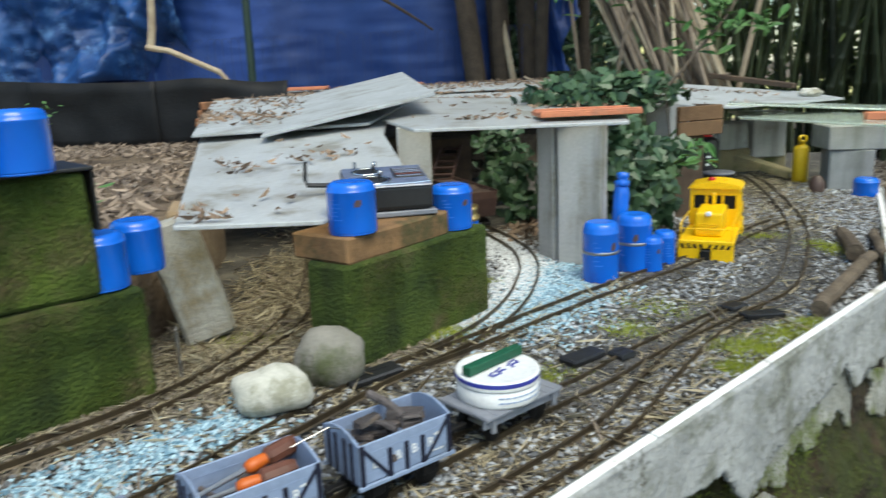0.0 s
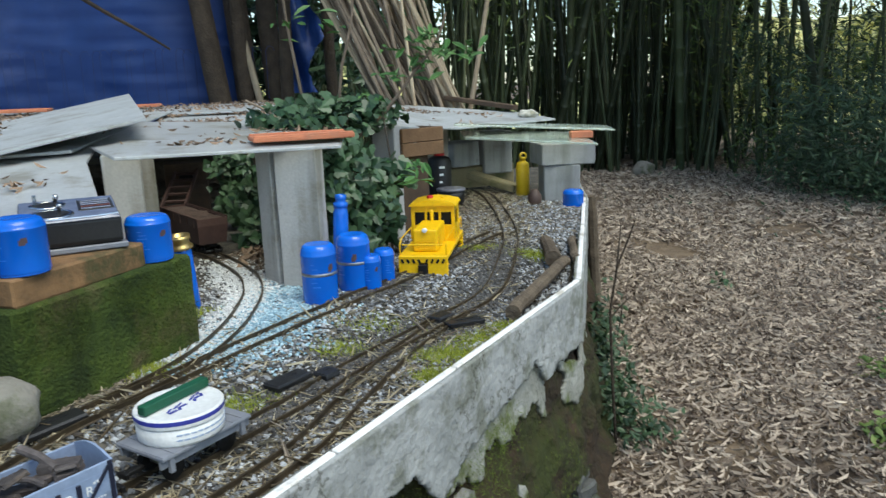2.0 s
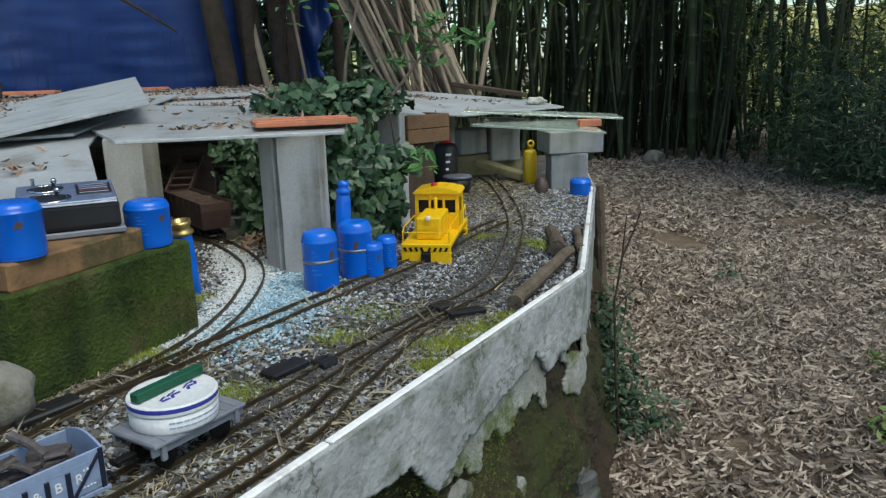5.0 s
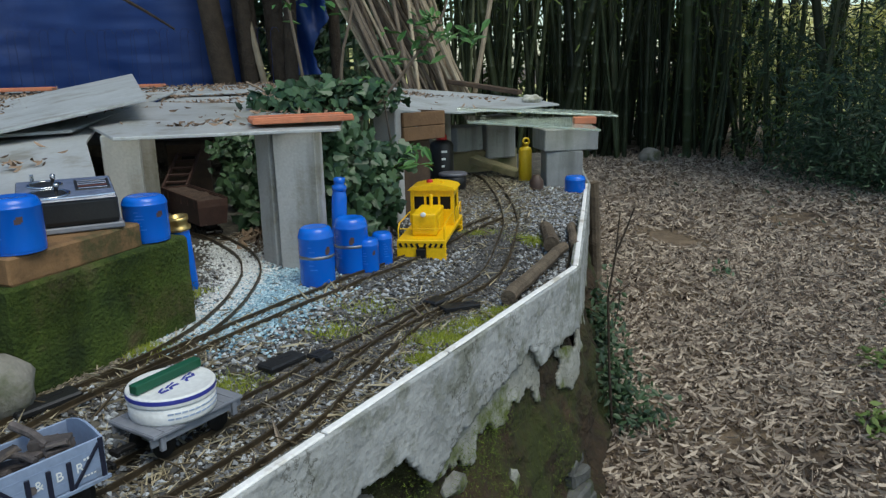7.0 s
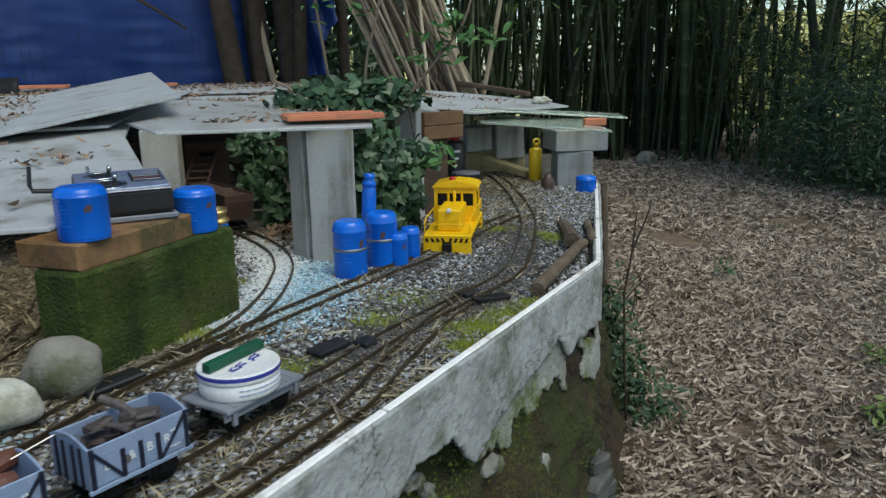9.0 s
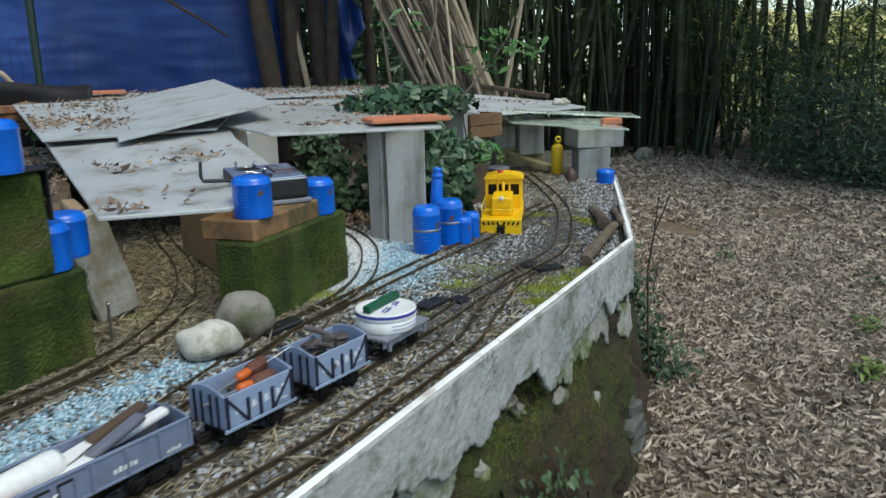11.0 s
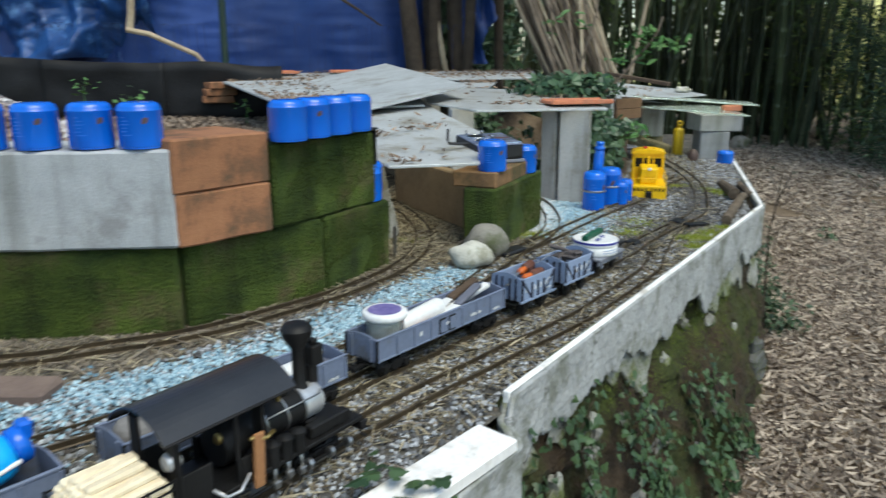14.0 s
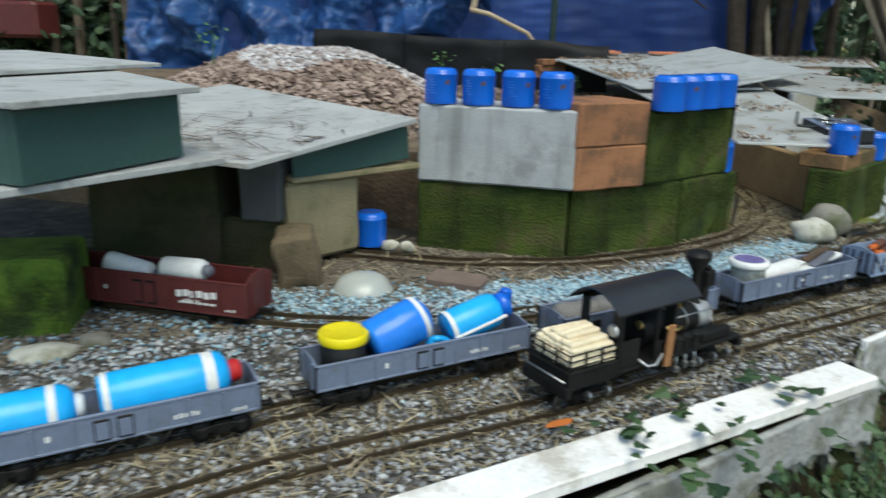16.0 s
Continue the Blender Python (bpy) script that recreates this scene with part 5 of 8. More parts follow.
Z = 0.041
b = lying("gas_bottle", CAR_A @ pose(-0.012, 0.0, 0.079, 0, -2, 0), 0.80, 0.034, 0.185, SKYBOT, "light blue gas bottle with red cap lying in a gondola car", "bottle", 0.48, RED)
band(b, 0.034, 0.004, 0.012, WHITE, "white band")
band(b, 0.0338, 0.132, 0.148, WHITE, "white shoulder band")
bm = bmesh.new()
for k in range(5):
    box(bm, 0.010, 0.0006, 0.004, pose(0.03 + k * 0.016, -0.0342, -0.010))
part("print", bm, WHITE, b, "white print bars")
b = lying("gas_bottle", CAR_A @ pose(-0.180, 0.0, 0.076, 0, 0, 0), 0.80, 0.034, 0.150, SKYBOT, "light blue gas bottle lying in a gondola car", "bottle", 0.5, WHITE)
band(b, 0.034, 0.108, 0.118, WHITE, "white shoulder band")
MIDBLUE = mat("bright blue enamel", (0.02, 0.22, 0.78), (0.015, 0.17, 0.68), 0.25, 10, 0.1, 60)
# second car: black jar with yellow lid, blue can, blue ring, sprayer bottle
j = thing("jar", "black jar with a bright yellow lid in a gondola car", "jar", CAR_B @ pose(-0.132, 0, Z))
bm = bmesh.new()
lathe(bm, [(0, 0), (0.032, 0), (0.035, 0.006), (0.035, 0.050), (0.031, 0.058), (0, 0.058)], 28)
part("body", bm, BLACKP, j, smooth=True)
bm = bmesh.new()
lathe(bm, [(0.034, 0.054), (0.038, 0.055), (0.039, 0.058), (0.039, 0.068), (0.036, 0.071), (0.032, 0.069), (0, 0.069)], 30)
part("lid", bm, YELLID, j, "yellow plastic lid", smooth=True)
b = lying("blue_can", CAR_B @ pose(-0.088, 0.0, 0.080, 0, -18, 4), 0.9, 0.037, 0.095, MIDBLUE, "blue can lying tilted in a gondola car", "can")
band(b, 0.037, 0.086, 0.094, WHITE, "pale rim")
bm = bmesh.new()
t = bmesh.new()
lathe(bm, [(0.012, 0), (0.020, 0), (0.022, 0.004), (0.020, 0.009), (0.012, 0.009), (0.010, 0.004), (0.012, 0)], 24)
solo("ring", bm, SKYBOT, "light blue plastic ring lying in a gondola car", "ring", CAR_B @ pose(0.028, -0.012, 0.062), smooth=True)
t.free()
b = lying("spray_bottle", CAR_B @ pose(0.052, 0.004, 0.078, 0, -14, 0), 0.70, 0.031, 0.120, SKYBOT, "light blue spray bottle lying in a gondola car", "bottle", 0.75, BLUE)
band(b, 0.031, 0.0, 0.008, WHITE, "white base band")
bm = bmesh.new()
tube(bm, [(0.0, -0.031, -0.004), (0.10, -0.030, -0.004)], 0.003, None, 8)
part("tube", bm, WHITE, b, "thin white tube")
bm = bmesh.new()
box(bm, 0.018, 0.020, 0.024, pose(0.118, 0, 0.004, 0, 20, 0), 0.004)
part("nozzle", bm, BLUE, b)
# third car: sacks, stones, pale tube, wedge
for k, (x, y, s, z) in enumerate(((-0.150, 0.0, (0.034, 0.032, 0.028), 0.062), (-0.105, 0.004, (0.036, 0.030, 0.026), 0.062), (-0.062, 0.0, (0.026, 0.032, 0.026), 0.062))):
    solo("cloth_sack", rock(*s, 20 + k, 3, 0.10), LEATHER, "crumpled grey cloth sack in a gondola car", "sack", CAR_C @ pose(x, y, z, 0, 10, 20 * k), "cloth sacks", smooth=True)
solo("grey_stone", rock(0.022, 0.020, 0.030, 41, 3, 0.10), STONE_G, "rough grey stone in a gondola car", "stone", CAR_C @ pose(-0.028, 0.0, 0.078, 0, 15, 0), smooth=True)
for k, (x, z) in enumerate(((0.006, 0.070), (0.012, 0.098))):
    solo("pale_stone", rock(0.026, 0.024, 0.018, 31 + k, 3, 0.08), STONE_W, "smooth pale stone in a gondola car", "stone", CAR_C @ pose(x, 0, z - 0.008 * k, 0, -25, 0), "pale stones", smooth=True)
for k in range(3):
    bm = bmesh.new()
    tube(bm, [(-0.030, -0.026, 0.068 + k * 0.014), (0.0, -0.030, 0.080 + k * 0.014), (0.034, -0.022, 0.094 + k * 0.010)], 0.0015, None, 6)
    solo("cord", bm, BLACKP, "dark cord strapped round pale stones", "cord", CAR_C, "cords")
b = lying("white_tube", CAR_C @ pose(0.036, -0.008, 0.062, 0, -3, 0), 0.95, 0.018, 0.105, WHITE, "white plastic tube lying in a gondola car", "tube")
bm = bmesh.new()
box(bm, 0.040, 0.06, 0.006, pose(0.160, 0, 0.052, 0, -35, 0), 0.001)
solo("grey_wedge", bm, GREYPL, "grey plastic wedge at the end of a gondola car", "wedge", CAR_C)
# fourth car: clear jar, white tube, orange pieces, white scrapers
GLASS = bpy.data.materials.new("clear jar")
GLASS.use_nodes = True
_g = GLASS.node_tree.nodes["Principled BSDF"]
_g.inputs["Transmission Weight"].default_value, _g.inputs["Roughness"].default_value, _g.inputs["Base Color"].default_value = 0.9, 0.12, (0.82, 0.86, 0.84, 1)
j = thing("clear_jar", "clear plastic jar with a white printed lid in a gondola car", "jar", CAR_D @ pose(-0.130, 0, Z))
bm = bmesh.new()
lathe(bm, [(0, 0), (0.032, 0), (0.035, 0.006), (0.035, 0.052), (0.031, 0.060), (0.029, 0.060), (0.032, 0.050), (0.032, 0.006), (0, 0.004)], 28)
body = part("body", bm, GLASS, j, smooth=True)
body.visible_shadow = False
bm = bmesh.new()
lathe(bm, [(0.033, 0.056), (0.040, 0.057), (0.041, 0.060), (0.041, 0.067), (0.037, 0.070), (0, 0.069)], 30)
lid = part("lid", bm, WHITE, j, "white lid", smooth=True)
bm = bmesh.new()
lathe(bm, [(0, 0.0705), (0.031, 0.0705)], 30)
part("lid_label", bm, mat("purple label", (0.10, 0.08, 0.25), (0.2, 0.17, 0.35), 0.5, 60, 0, 90), lid, "purple printed label")
lying("white_tube", CAR_D @ pose(-0.092, 0.004, 0.063, 0, -4, 2), 0.95, 0.019, 0.125, WHITE, "white plastic tube lying in a gondola car", "tube")
for k in range(5):
    solo("orange_chunk", rock(0.012, 0.009, 0.008, 50 + k, 2, 0.2), ORANGE, "small orange piece in a gondola car", "chunk", CAR_D @ pose(-0.085 + k * 0.015, -0.025 + 0.003 * (k % 2), 0.052 + 0.002 * k, 0, 20 * k, 30 * k), "orange pieces", smooth=True)


def scraper(m, hmat, label):
    s = thing("scraper", label, "scraper", m, "scrapers")
    bm = bmesh.new()
    box(bm, 0.085, 0.018, 0.010, Matrix.Translation((0.0, 0, 0)), 0.004, 2)
    part("handle", bm, hmat, s)
    bm = bmesh.new()
    t = bmesh.new()
    f = t.faces.new([t.verts.new((x, y, 0.004)) for x, y in ((-0.040, -0.008), (-0.110, -0.020), (-0.110, 0.020), (-0.040, 0.008))])
    r = bmesh.ops.extrude_face_region(t, geom=[f])
    bmesh.ops.translate(t, vec=(0, 0, 0.002), verts=[v for v in r["geom"] if isinstance(v, bmesh.types.BMVert)])
    bmesh.ops.recalc_face_normals(t, faces=t.faces[:])
    join(bm, t)
    part("blade", bm, WHITE, s, "white blade")


scraper(CAR_D @ pose(0.100, -0.012, 0.078, 0, -14, 6), GREYPL, "scraper with a white blade lying in a gondola car")
scraper(CAR_D @ pose(0.120, 0.016, 0.080, 0, -16, -4), WOOD_DK, "scraper with a dark handle lying in a gondola car")
scraper(CAR_D @ pose(0.140, 0.002, 0.070, 0, -10, -3), WHITE, "white plastic scraper lying in a gondola car")


# wagons: screwdrivers and scrap
def screwdriver(m):
    s = thing("screwdriver", "screwdriver with an orange and black handle lying in a wagon", "screwdriver", m, "screwdrivers")
    bm = bmesh.new()
    lathe(bm, [(0, 0), (0.006, 0.002), (0.0085, 0.008), (0.008, 0.018), (0.007, 0.026), (0.007, 0.028)], 12, pose(0, 0, 0, 0, 90, 0))
    part("collar", bm, ORANGE, s, "orange collar", smooth=True)
    bm = bmesh.new()
    lathe(bm, [(0.008, 0.026), (0.011, 0.030), (0.0115, 0.055), (0.009, 0.066), (0, 0.068)], 10, pose(0, 0, 0, 0, 90, 0))
    part("handle", bm, mat("brown handle", (0.14, 0.05, 0.03), (0.09, 0.035, 0.02), 0.5), s, "brown grip")
    bm = bmesh.new()
    tube(bm, [(0, 0, 0), (-0.055, 0, 0)], 0.003, 0.0025, 8)
    part("shaft", bm, STEEL, s)


screwdriver(WAG_E @ pose(0.000, 0.012, 0.078, 0, -6, 8))
screwdriver(WAG_E @ pose(-0.020, -0.012, 0.074, 0, -4, -6))
SCRAP = mat("dark rusty scrap", (0.050, 0.042, 0.040), (0.12, 0.10, 0.095), 0.75, 30, 0.5, 140, c=(0.16, 0.12, 0.09), cscale=20, camt=0.35, objrand=0.4)
for k in range(26):
    w = WAG_F if k < 20 else WAG_E
    bm = bmesh.new()
    if k % 4 == 3:
        tube(bm, [(-rng.uniform(0.02, 0.035), 0, 0.004), (0, rng.uniform(-0.004, 0.004), 0.006), (rng.uniform(0.02, 0.035), 0, 0.004)], rng.uniform(0.003, 0.006), None, 8)
    else:
        box(bm, rng.uniform(0.024, 0.055), rng.uniform(0.012, 0.026), rng.uniform(0.004, 0.011), None, 0.0015, jitter=0.0015)
    h = 0.044 + (0.0024 * k if k < 20 else 0.002 * (k - 20))
    reach = 0.040 - 0.012 * (k < 20) * k / 20
    solo("scrap_piece", bm, SCRAP, "dark piece of scrap lying in a wagon", "scrap", w @ pose(rng.uniform(-reach, reach), rng.uniform(-0.020, 0.020), h, rng.uniform(-14, 14), rng.uniform(-14, 14), rng.uniform(0, 180)), "scrap pieces")
bm = bmesh.new()
tube(bm, [(0.05, 0.0, 0.092), (0.095, -0.004, 0.102), (0.125, -0.002, 0.088)], 0.0009, None, 6)
solo("wire", bm, STEEL, "bare wire reaching from one wagon to the next", "wire", WAG_E)


# ---------------------------------------------------------------- radio transmitter on the wood block
PANELB = mat("blue grey panel", (0.17, 0.20, 0.28), (0.11, 0.13, 0.19), 0.22, 20, 0.05, 60, spec=0.6)


def radio():
    m = pose(-0.080, 1.335, 0.2485, 0, 0, 16)
    bm = bmesh.new()
    box(bm, 0.18, 0.125, 0.010, None, 0.002)
    solo("small_board", bm, DECK, "small grey board lying on the wood block", "board", pose(-0.088, 1.338, 0.2375, 0, 0, 18))
    m = m @ Matrix.Diagonal((0.92, 1, 1, 1))
    r = thing("radio_transmitter", "black handheld radio control transmitter with chrome trim and bent aerial", "radio transmitter", m)
    bm = bmesh.new()
    box(bm, 0.172, 0.150, 0.040, Matrix.Translation((0, 0.02, 0)), 0.008, 2)
    for v in bm.verts:
        if v.co.z > 0.02:
            v.co.z += 0.006 + 0.13 * (v.co.y + 0.055)
    part("case", bm, BLACKP, r)
    bm = bmesh.new()
    box(bm, 0.168, 0.146, 0.004, Matrix.Translation((0, 0.02, 0.045)), 0.002)
    face = part("top_panel", bm, PANELB, r, "blue grey top panel with black dials")
    face.matrix_local = Matrix.Translation((0, 0, 0.0045)) @ Matrix.Rotation(math.atan(0.13), 4, "X")
    for x, y, k in ((-0.030, -0.012, 1.0), (-0.034, 0.052, 0.82)):
        for nm, prof, ma in (("gimbal", [(0, 0.0495), (0.024 * k, 0.0495), (0.025 * k, 0.0510), (0.018 * k, 0.0515), (0.012 * k, 0.0500), (0, 0.0500)], BLACKP), ("gimbal_ring", [(0.025 * k, 0.0490), (0.031 * k, 0.0500), (0.031 * k, 0.0515), (0.026 * k, 0.0525), (0.025 * k, 0.0515)], CHROME)):
            bm = bmesh.new()
            lathe(bm, prof, 26, Matrix.Translation((x, y, 0)) @ Matrix.Diagonal((1.25, 1, 1, 1)))
            part(nm, bm, ma, face, smooth=True)
        bm = bmesh.new()
        lathe(bm, [(0.0035, 0.05), (0.0035, 0.064), (0.005, 0.064), (0.005, 0.070), (0.0035, 0.072), (0, 0.072)], 12, pose(x + 0.004, y, 0, 6, 10, 0))
        part("stick", bm, CHROME, face, "bright control stick", smooth=True)
    bm = bmesh.new()
    box(bm, 0.062, 0.070, 0.0012, pose(0.048, 0.036, 0.0488), 0.0005)
    grille = part("grille", bm, BLACKP, face, "black slotted grille")
    for k in range(5):
        bm = bmesh.new()
        box(bm, 0.052, 0.005, 0.0012, pose(0.048, 0.010 + 0.013 * k, 0.0500), 0.0004)
        part("slot_bar", bm, PANELB if k != 1 else MAROON, grille)
    bm = bmesh.new()
    tube(bm, [(-0.082, -0.040, 0.0495), (-0.02, -0.047, 0.0505), (0.05, -0.044, 0.0500), (0.082, -0.036, 0.0495)], 0.0022, None, 8)
    part("trim", bm, CHROME, face)
    bm = bmesh.new()
    tube(bm, [(-0.088, 0.0, 0.046), (-0.128, -0.004, 0.048), (-0.156, -0.004, 0.050), (-0.160, 0.0, 0.060), (-0.157, 0.004, 0.092)], 0.0045, 0.004, 8)
    part("aerial", bm, BLACKP, r, "bent black aerial")
    bm = bmesh.new()
    lathe(bm, [(0.004, 0), (0.004, 0.012), (0, 0.013)], 10, pose(-0.055, 0.085, 0.05))
    part("knob", bm, CHROME, face)
    return r


radio()


# ---------------------------------------------------------------- dark wagons under the roof, plates, logs
RUSTW = mat("rust brown wagon", (0.080, 0.042, 0.034), (0.050, 0.028, 0.024), 0.65, 14, 0.2, 120)
ORE = mat("brown ore load", (0.105, 0.070, 0.058), (0.050, 0.034, 0.029), 0.95, 40, 0.9, 160)


def brown_wagon(m, L, label):
    """An open ore wagon: slightly raked sides, a rim, a load and ribs."""
    w = thing("hopper_wagon", label, "model rail car", m, "dark hopper wagons")
    W, z0, z1 = 0.092, 0.040, 0.118
    t = bmesh.new()
    rings = []
    for hx, hy, z in ((L * 0.47, W * 0.45, z0), (L * 0.5, W * 0.5, z1 - 0.022), (L * 0.5, W * 0.5, z1), (L * 0.5 - 0.004, W * 0.5 - 0.004, z1), (L * 0.5 - 0.004, W * 0.5 - 0.004, z1 - 0.014)):
        rings.append([t.verts.new((sx * hx, sy * hy, z)) for sx, sy in ((-1, -1), (1, -1), (1, 1), (-1, 1))])
    t.faces.new(rings[0][::-1])
    for a, b in zip(rings, rings[1:]):
        for k in range(4):
            t.faces.new((a[k], a[(k + 1) % 4], b[(k + 1) % 4], b[k]))
    bmesh.ops.recalc_face_normals(t, faces=t.faces[:])
    body = part("body", t, RUSTW, w)
    for s_ in (-1, 1):
        for k in range(6):
            bm = bmesh.new()
            box(bm, 0.005, 0.004, 0.026, Matrix.Translation((-L * 0.42 + L * 0.84 * k / 5, s_ * (W / 2 + 0.001), z1 - 0.026)), 0.0008)
            part("rib", bm, RUSTW, body)
        bm = bmesh.new()
        box(bm, L, 0.004, 0.007, Matrix.Translation((0, s_ * W / 2, z1 - 0.003)), 0.001)
        part("rim", bm, RUSTW, body)
    t = bmesh.new()
    bmesh.ops.create_grid(t, x_segments=16, y_segments=8, size=0.5, matrix=Matrix.Diagonal((L - 0.009, W - 0.009, 1, 1)))
    for v in t.verts:
        v.co.z = z1 - 0.004 + 0.008 * noise.noise(Vector((v.co.x * 40, v.co.y * 40, L)))
    part("load", t, ORE, w, "brown ore load", smooth=True)
    bm = bmesh.new()
    box(bm, L * 0.9, 0.03, 0.012, Matrix.Translation((0, 0, 0.028)), 0.002)
    part("underframe", bm, BLACKM, w)
    for e in (-1, 1):
        bogie(w, e * L * 0.33)
        coupler(w, e * L / 2, e)


brown_wagon(axis(0.072, 2.225, -0.084, 2.56, 0.012), 0.37, "rust brown model hopper wagon standing under the roof slab")
block("low_block", -0.16, 2.98, 0.00, 3.00, 0.0, 0.12, 0.232, WOOD_DK, "dark block propping an old wagon frame in the shade", "concrete block", 19, 0.002, 0.004)
frame_m = axis(-0.098, 2.62, -0.075, 3.06, 0.150) @ Matrix.Rotation(radians(-15), 4, "Y")
fw = thing("wagon_frame", "bare rust brown wagon frame with cross bars, propped up", "model rail car", frame_m)
for s_ in (-1, 1):
    bm = bmesh.new()
    box(bm, 0.44, 0.007, 0.016, Matrix.Translation((0, s_ * 0.040, 0)), 0.001)
    part("side_bar", bm, RUSTW, fw)
for k in range(7):
    bm = bmesh.new()
    box(bm, 0.009, 0.074, 0.009, Matrix.Translation((-0.205 + 0.0683 * k, 0, 0.004)), 0.001)
    part("cross_bar", bm, RUSTW, fw)
for e in (-1, 1):
    bm = bmesh.new()
    box(bm, 0.03, 0.05, 0.012, Matrix.Translation((e * 0.15, 0, -0.011)), 0.001)
    part("bolster", bm, BLACKM, fw)
for x, y, a, L in ((0.268, 1.198, 44, 0.085), (0.336, 1.212, 40, 0.034), (0.640, 1.420, 15, 0.085), (0.60, 1.47, 40, 0.05), (-0.075, 1.07, 40, 0.095)):
    bm = bmesh.new()
    box(bm, L, 0.038, 0.011, None, 0.0025, jitter=0.0012)
    box(bm, L * 0.5, 0.003, 0.0012, Matrix.Translation((0.004, 0.004, 0.0105)))
    solo("black_plate", bm, BLACKP, "flat black plastic plate lying beside the rails", "plate", pose(x, y, bed(x, y) + 0.006, rng.uniform(-4, 4), rng.uniform(-4, 4), a), "black plates")


def log(p, q, r):
    bm = bmesh.new()
    P, Q = Vector(p), Vector(q)
    n = 8
    tube(bm, [P.lerp(Q, k / n) + Vector((0.008 * noise.noise(Vector((k, r * 99, 0))), 0.008 * noise.noise(Vector((k, 0, r * 99))), 0)) for k in range(n + 1)], r, r * 0.85, 10)
    o = solo("log", bm, LOGBARK, "short cut log lying inside the wall", "log", group="cut logs")
    return o


log((0.745, 1.418, 0.008), (1.02, 1.80, 0.014), 0.0175)
log((0.992, 1.815, 0.018), (1.052, 2.03, 0.02), 0.023)
log((1.052, 1.80, 0.014), (1.142, 2.05, 0.016), 0.014)

GREYBLOCK = mat("dull grey block", (0.20, 0.205, 0.215), (0.26, 0.27, 0.28), 0.9, 14, 0.25, 220, streak=0.3)
# ---------------------------------------------------------------- far end: pillar, bottles, timber box
block("cinder_block", 1.328, 2.802, 1.475, 2.775, -0.02, 0.15, 0.178, GREYBLOCK, "grey concrete block standing as a roof pillar", "concrete block", 14, 0.002, 0.004, group="pillar blocks")
block("cinder_block", 1.315, 2.79, 1.540, 2.775, 0.158, 0.19, 0.088, GREYBLOCK, "grey concrete block capping the pillar", "concrete block", 15, 0.002, 0.004, group="pillar blocks")
PANE = bpy.data.materials.new("greenish clear sheet")
PANE.use_nodes = True
_g = PANE.node_tree.nodes["Principled BSDF"]
_g.inputs["Transmission Weight"].default_value, _g.inputs["Roughness"].default_value, _g.inputs["Base Color"].default_value = 0.8, 0.18, (0.74, 0.84, 0.78, 1)
bm = plate([(1.00, 2.80, 0.290), (1.46, 2.57, 0.2585), (1.62, 3.2, 0.262), (1.1, 3.3, 0.285)], 0.008, 0.002)
o = solo("glass_sheet", bm, PANE, "clear greenish plastic sheet resting on the block pillar", "sheet", group="clear sheets")
o.visible_shadow = False
bm = plate([(0.97, 2.86, 0.3405), (1.64, 2.81, 0.292), (1.70, 3.02, 0.296), (1.05, 3.12, 0.338)], 0.008, 0.002)
o = solo("glass_sheet", bm, PANE, "clear greenish plastic sheet lying over the brick piece", "sheet", group="clear sheets")
o.visible_shadow = False
bm = bmesh.new()
box(bm, 0.09, 0.05, 0.028, None, 0.003)
solo("brick", bm, TERRA, "orange brick piece between sheets", "brick", pose(1.50, 2.83, 0.2615, 0, 0, -12))


def bottle(m, r, h, material, capmat, label, category="bottle"):
    b = thing("bottle", label, category, m)
    bm = bmesh.new()
    lathe(bm, [(0, 0), (r * 0.95, 0), (r, 0.005), (r, h * 0.80), (r * 0.85, h * 0.86), (r * 0.4, h * 0.90), (0, h * 0.9)], 24)
    part("body", bm, material, b, smooth=True)
    bm = bmesh.new()
    lathe(bm, [(r * 0.4, h * 0.88), (r * 0.45, h * 0.9), (r * 0.45, h * 0.98), (r * 0.35, h), (0, h)], 18)
    part("cap", bm, capmat, b, smooth=True)
    return b


YBOT = mat("mustard yellow plastic", (0.52, 0.36, 0.015), (0.44, 0.30, 0.012), 0.4, 12, 0.05, 100)
b = bottle(pose(1.312, 3.03, 0.004), 0.029, 0.172, YBOT, YBOT, "mustard yellow oil bottle standing by the block pillar")
bm = bmesh.new()
lathe(bm, [(0.011, 0), (0.017, 0), (0.018, 0.004), (0.017, 0.008), (0.011, 0.008)], 20, pose(0, -0.004, 0.176, 80, 0, 10))
part("ring_handle", bm, YBOT, b, smooth=True)
bm = bmesh.new()
lathe(bm, [(0, 0), (0.026, 0), (0.028, 0.008), (0.028, 0.055), (0.018, 0.068), (0.014, 0.078), (0, 0.08)], 18)
solo("brown_jar", bm, mat("brown jar glaze", (0.075, 0.045, 0.035), (0.045, 0.028, 0.022), 0.5), "small dark brown jar at the foot of the pillar", "jar", pose(1.270, 2.755, -0.006), smooth=True)
b = bottle(pose(0.932, 2.985, 0.002), 0.049, 0.228, BLACKP, RED, "black oil can with a red cap beside the track")
bm = bmesh.new()
for k in range(3):
    box(bm, 0.012 + 0.006 * k, 0.001, 0.009, pose(-0.006 + 0.003 * k, -0.0496, 0.095 + k * 0.03, 0, 0, 0))
part("label_print", bm, WHITE, b, "white print bars")
b = thing("black_tub", "round black plastic tub with a lid beside the track", "tub", pose(0.952, 2.868, 0.0) @ Matrix.Scale(0.98, 4))
bm = bmesh.new()
lathe(bm, [(0, 0), (0.05, 0), (0.056, 0.05), (0.056, 0.075), (0, 0.075)], 26)
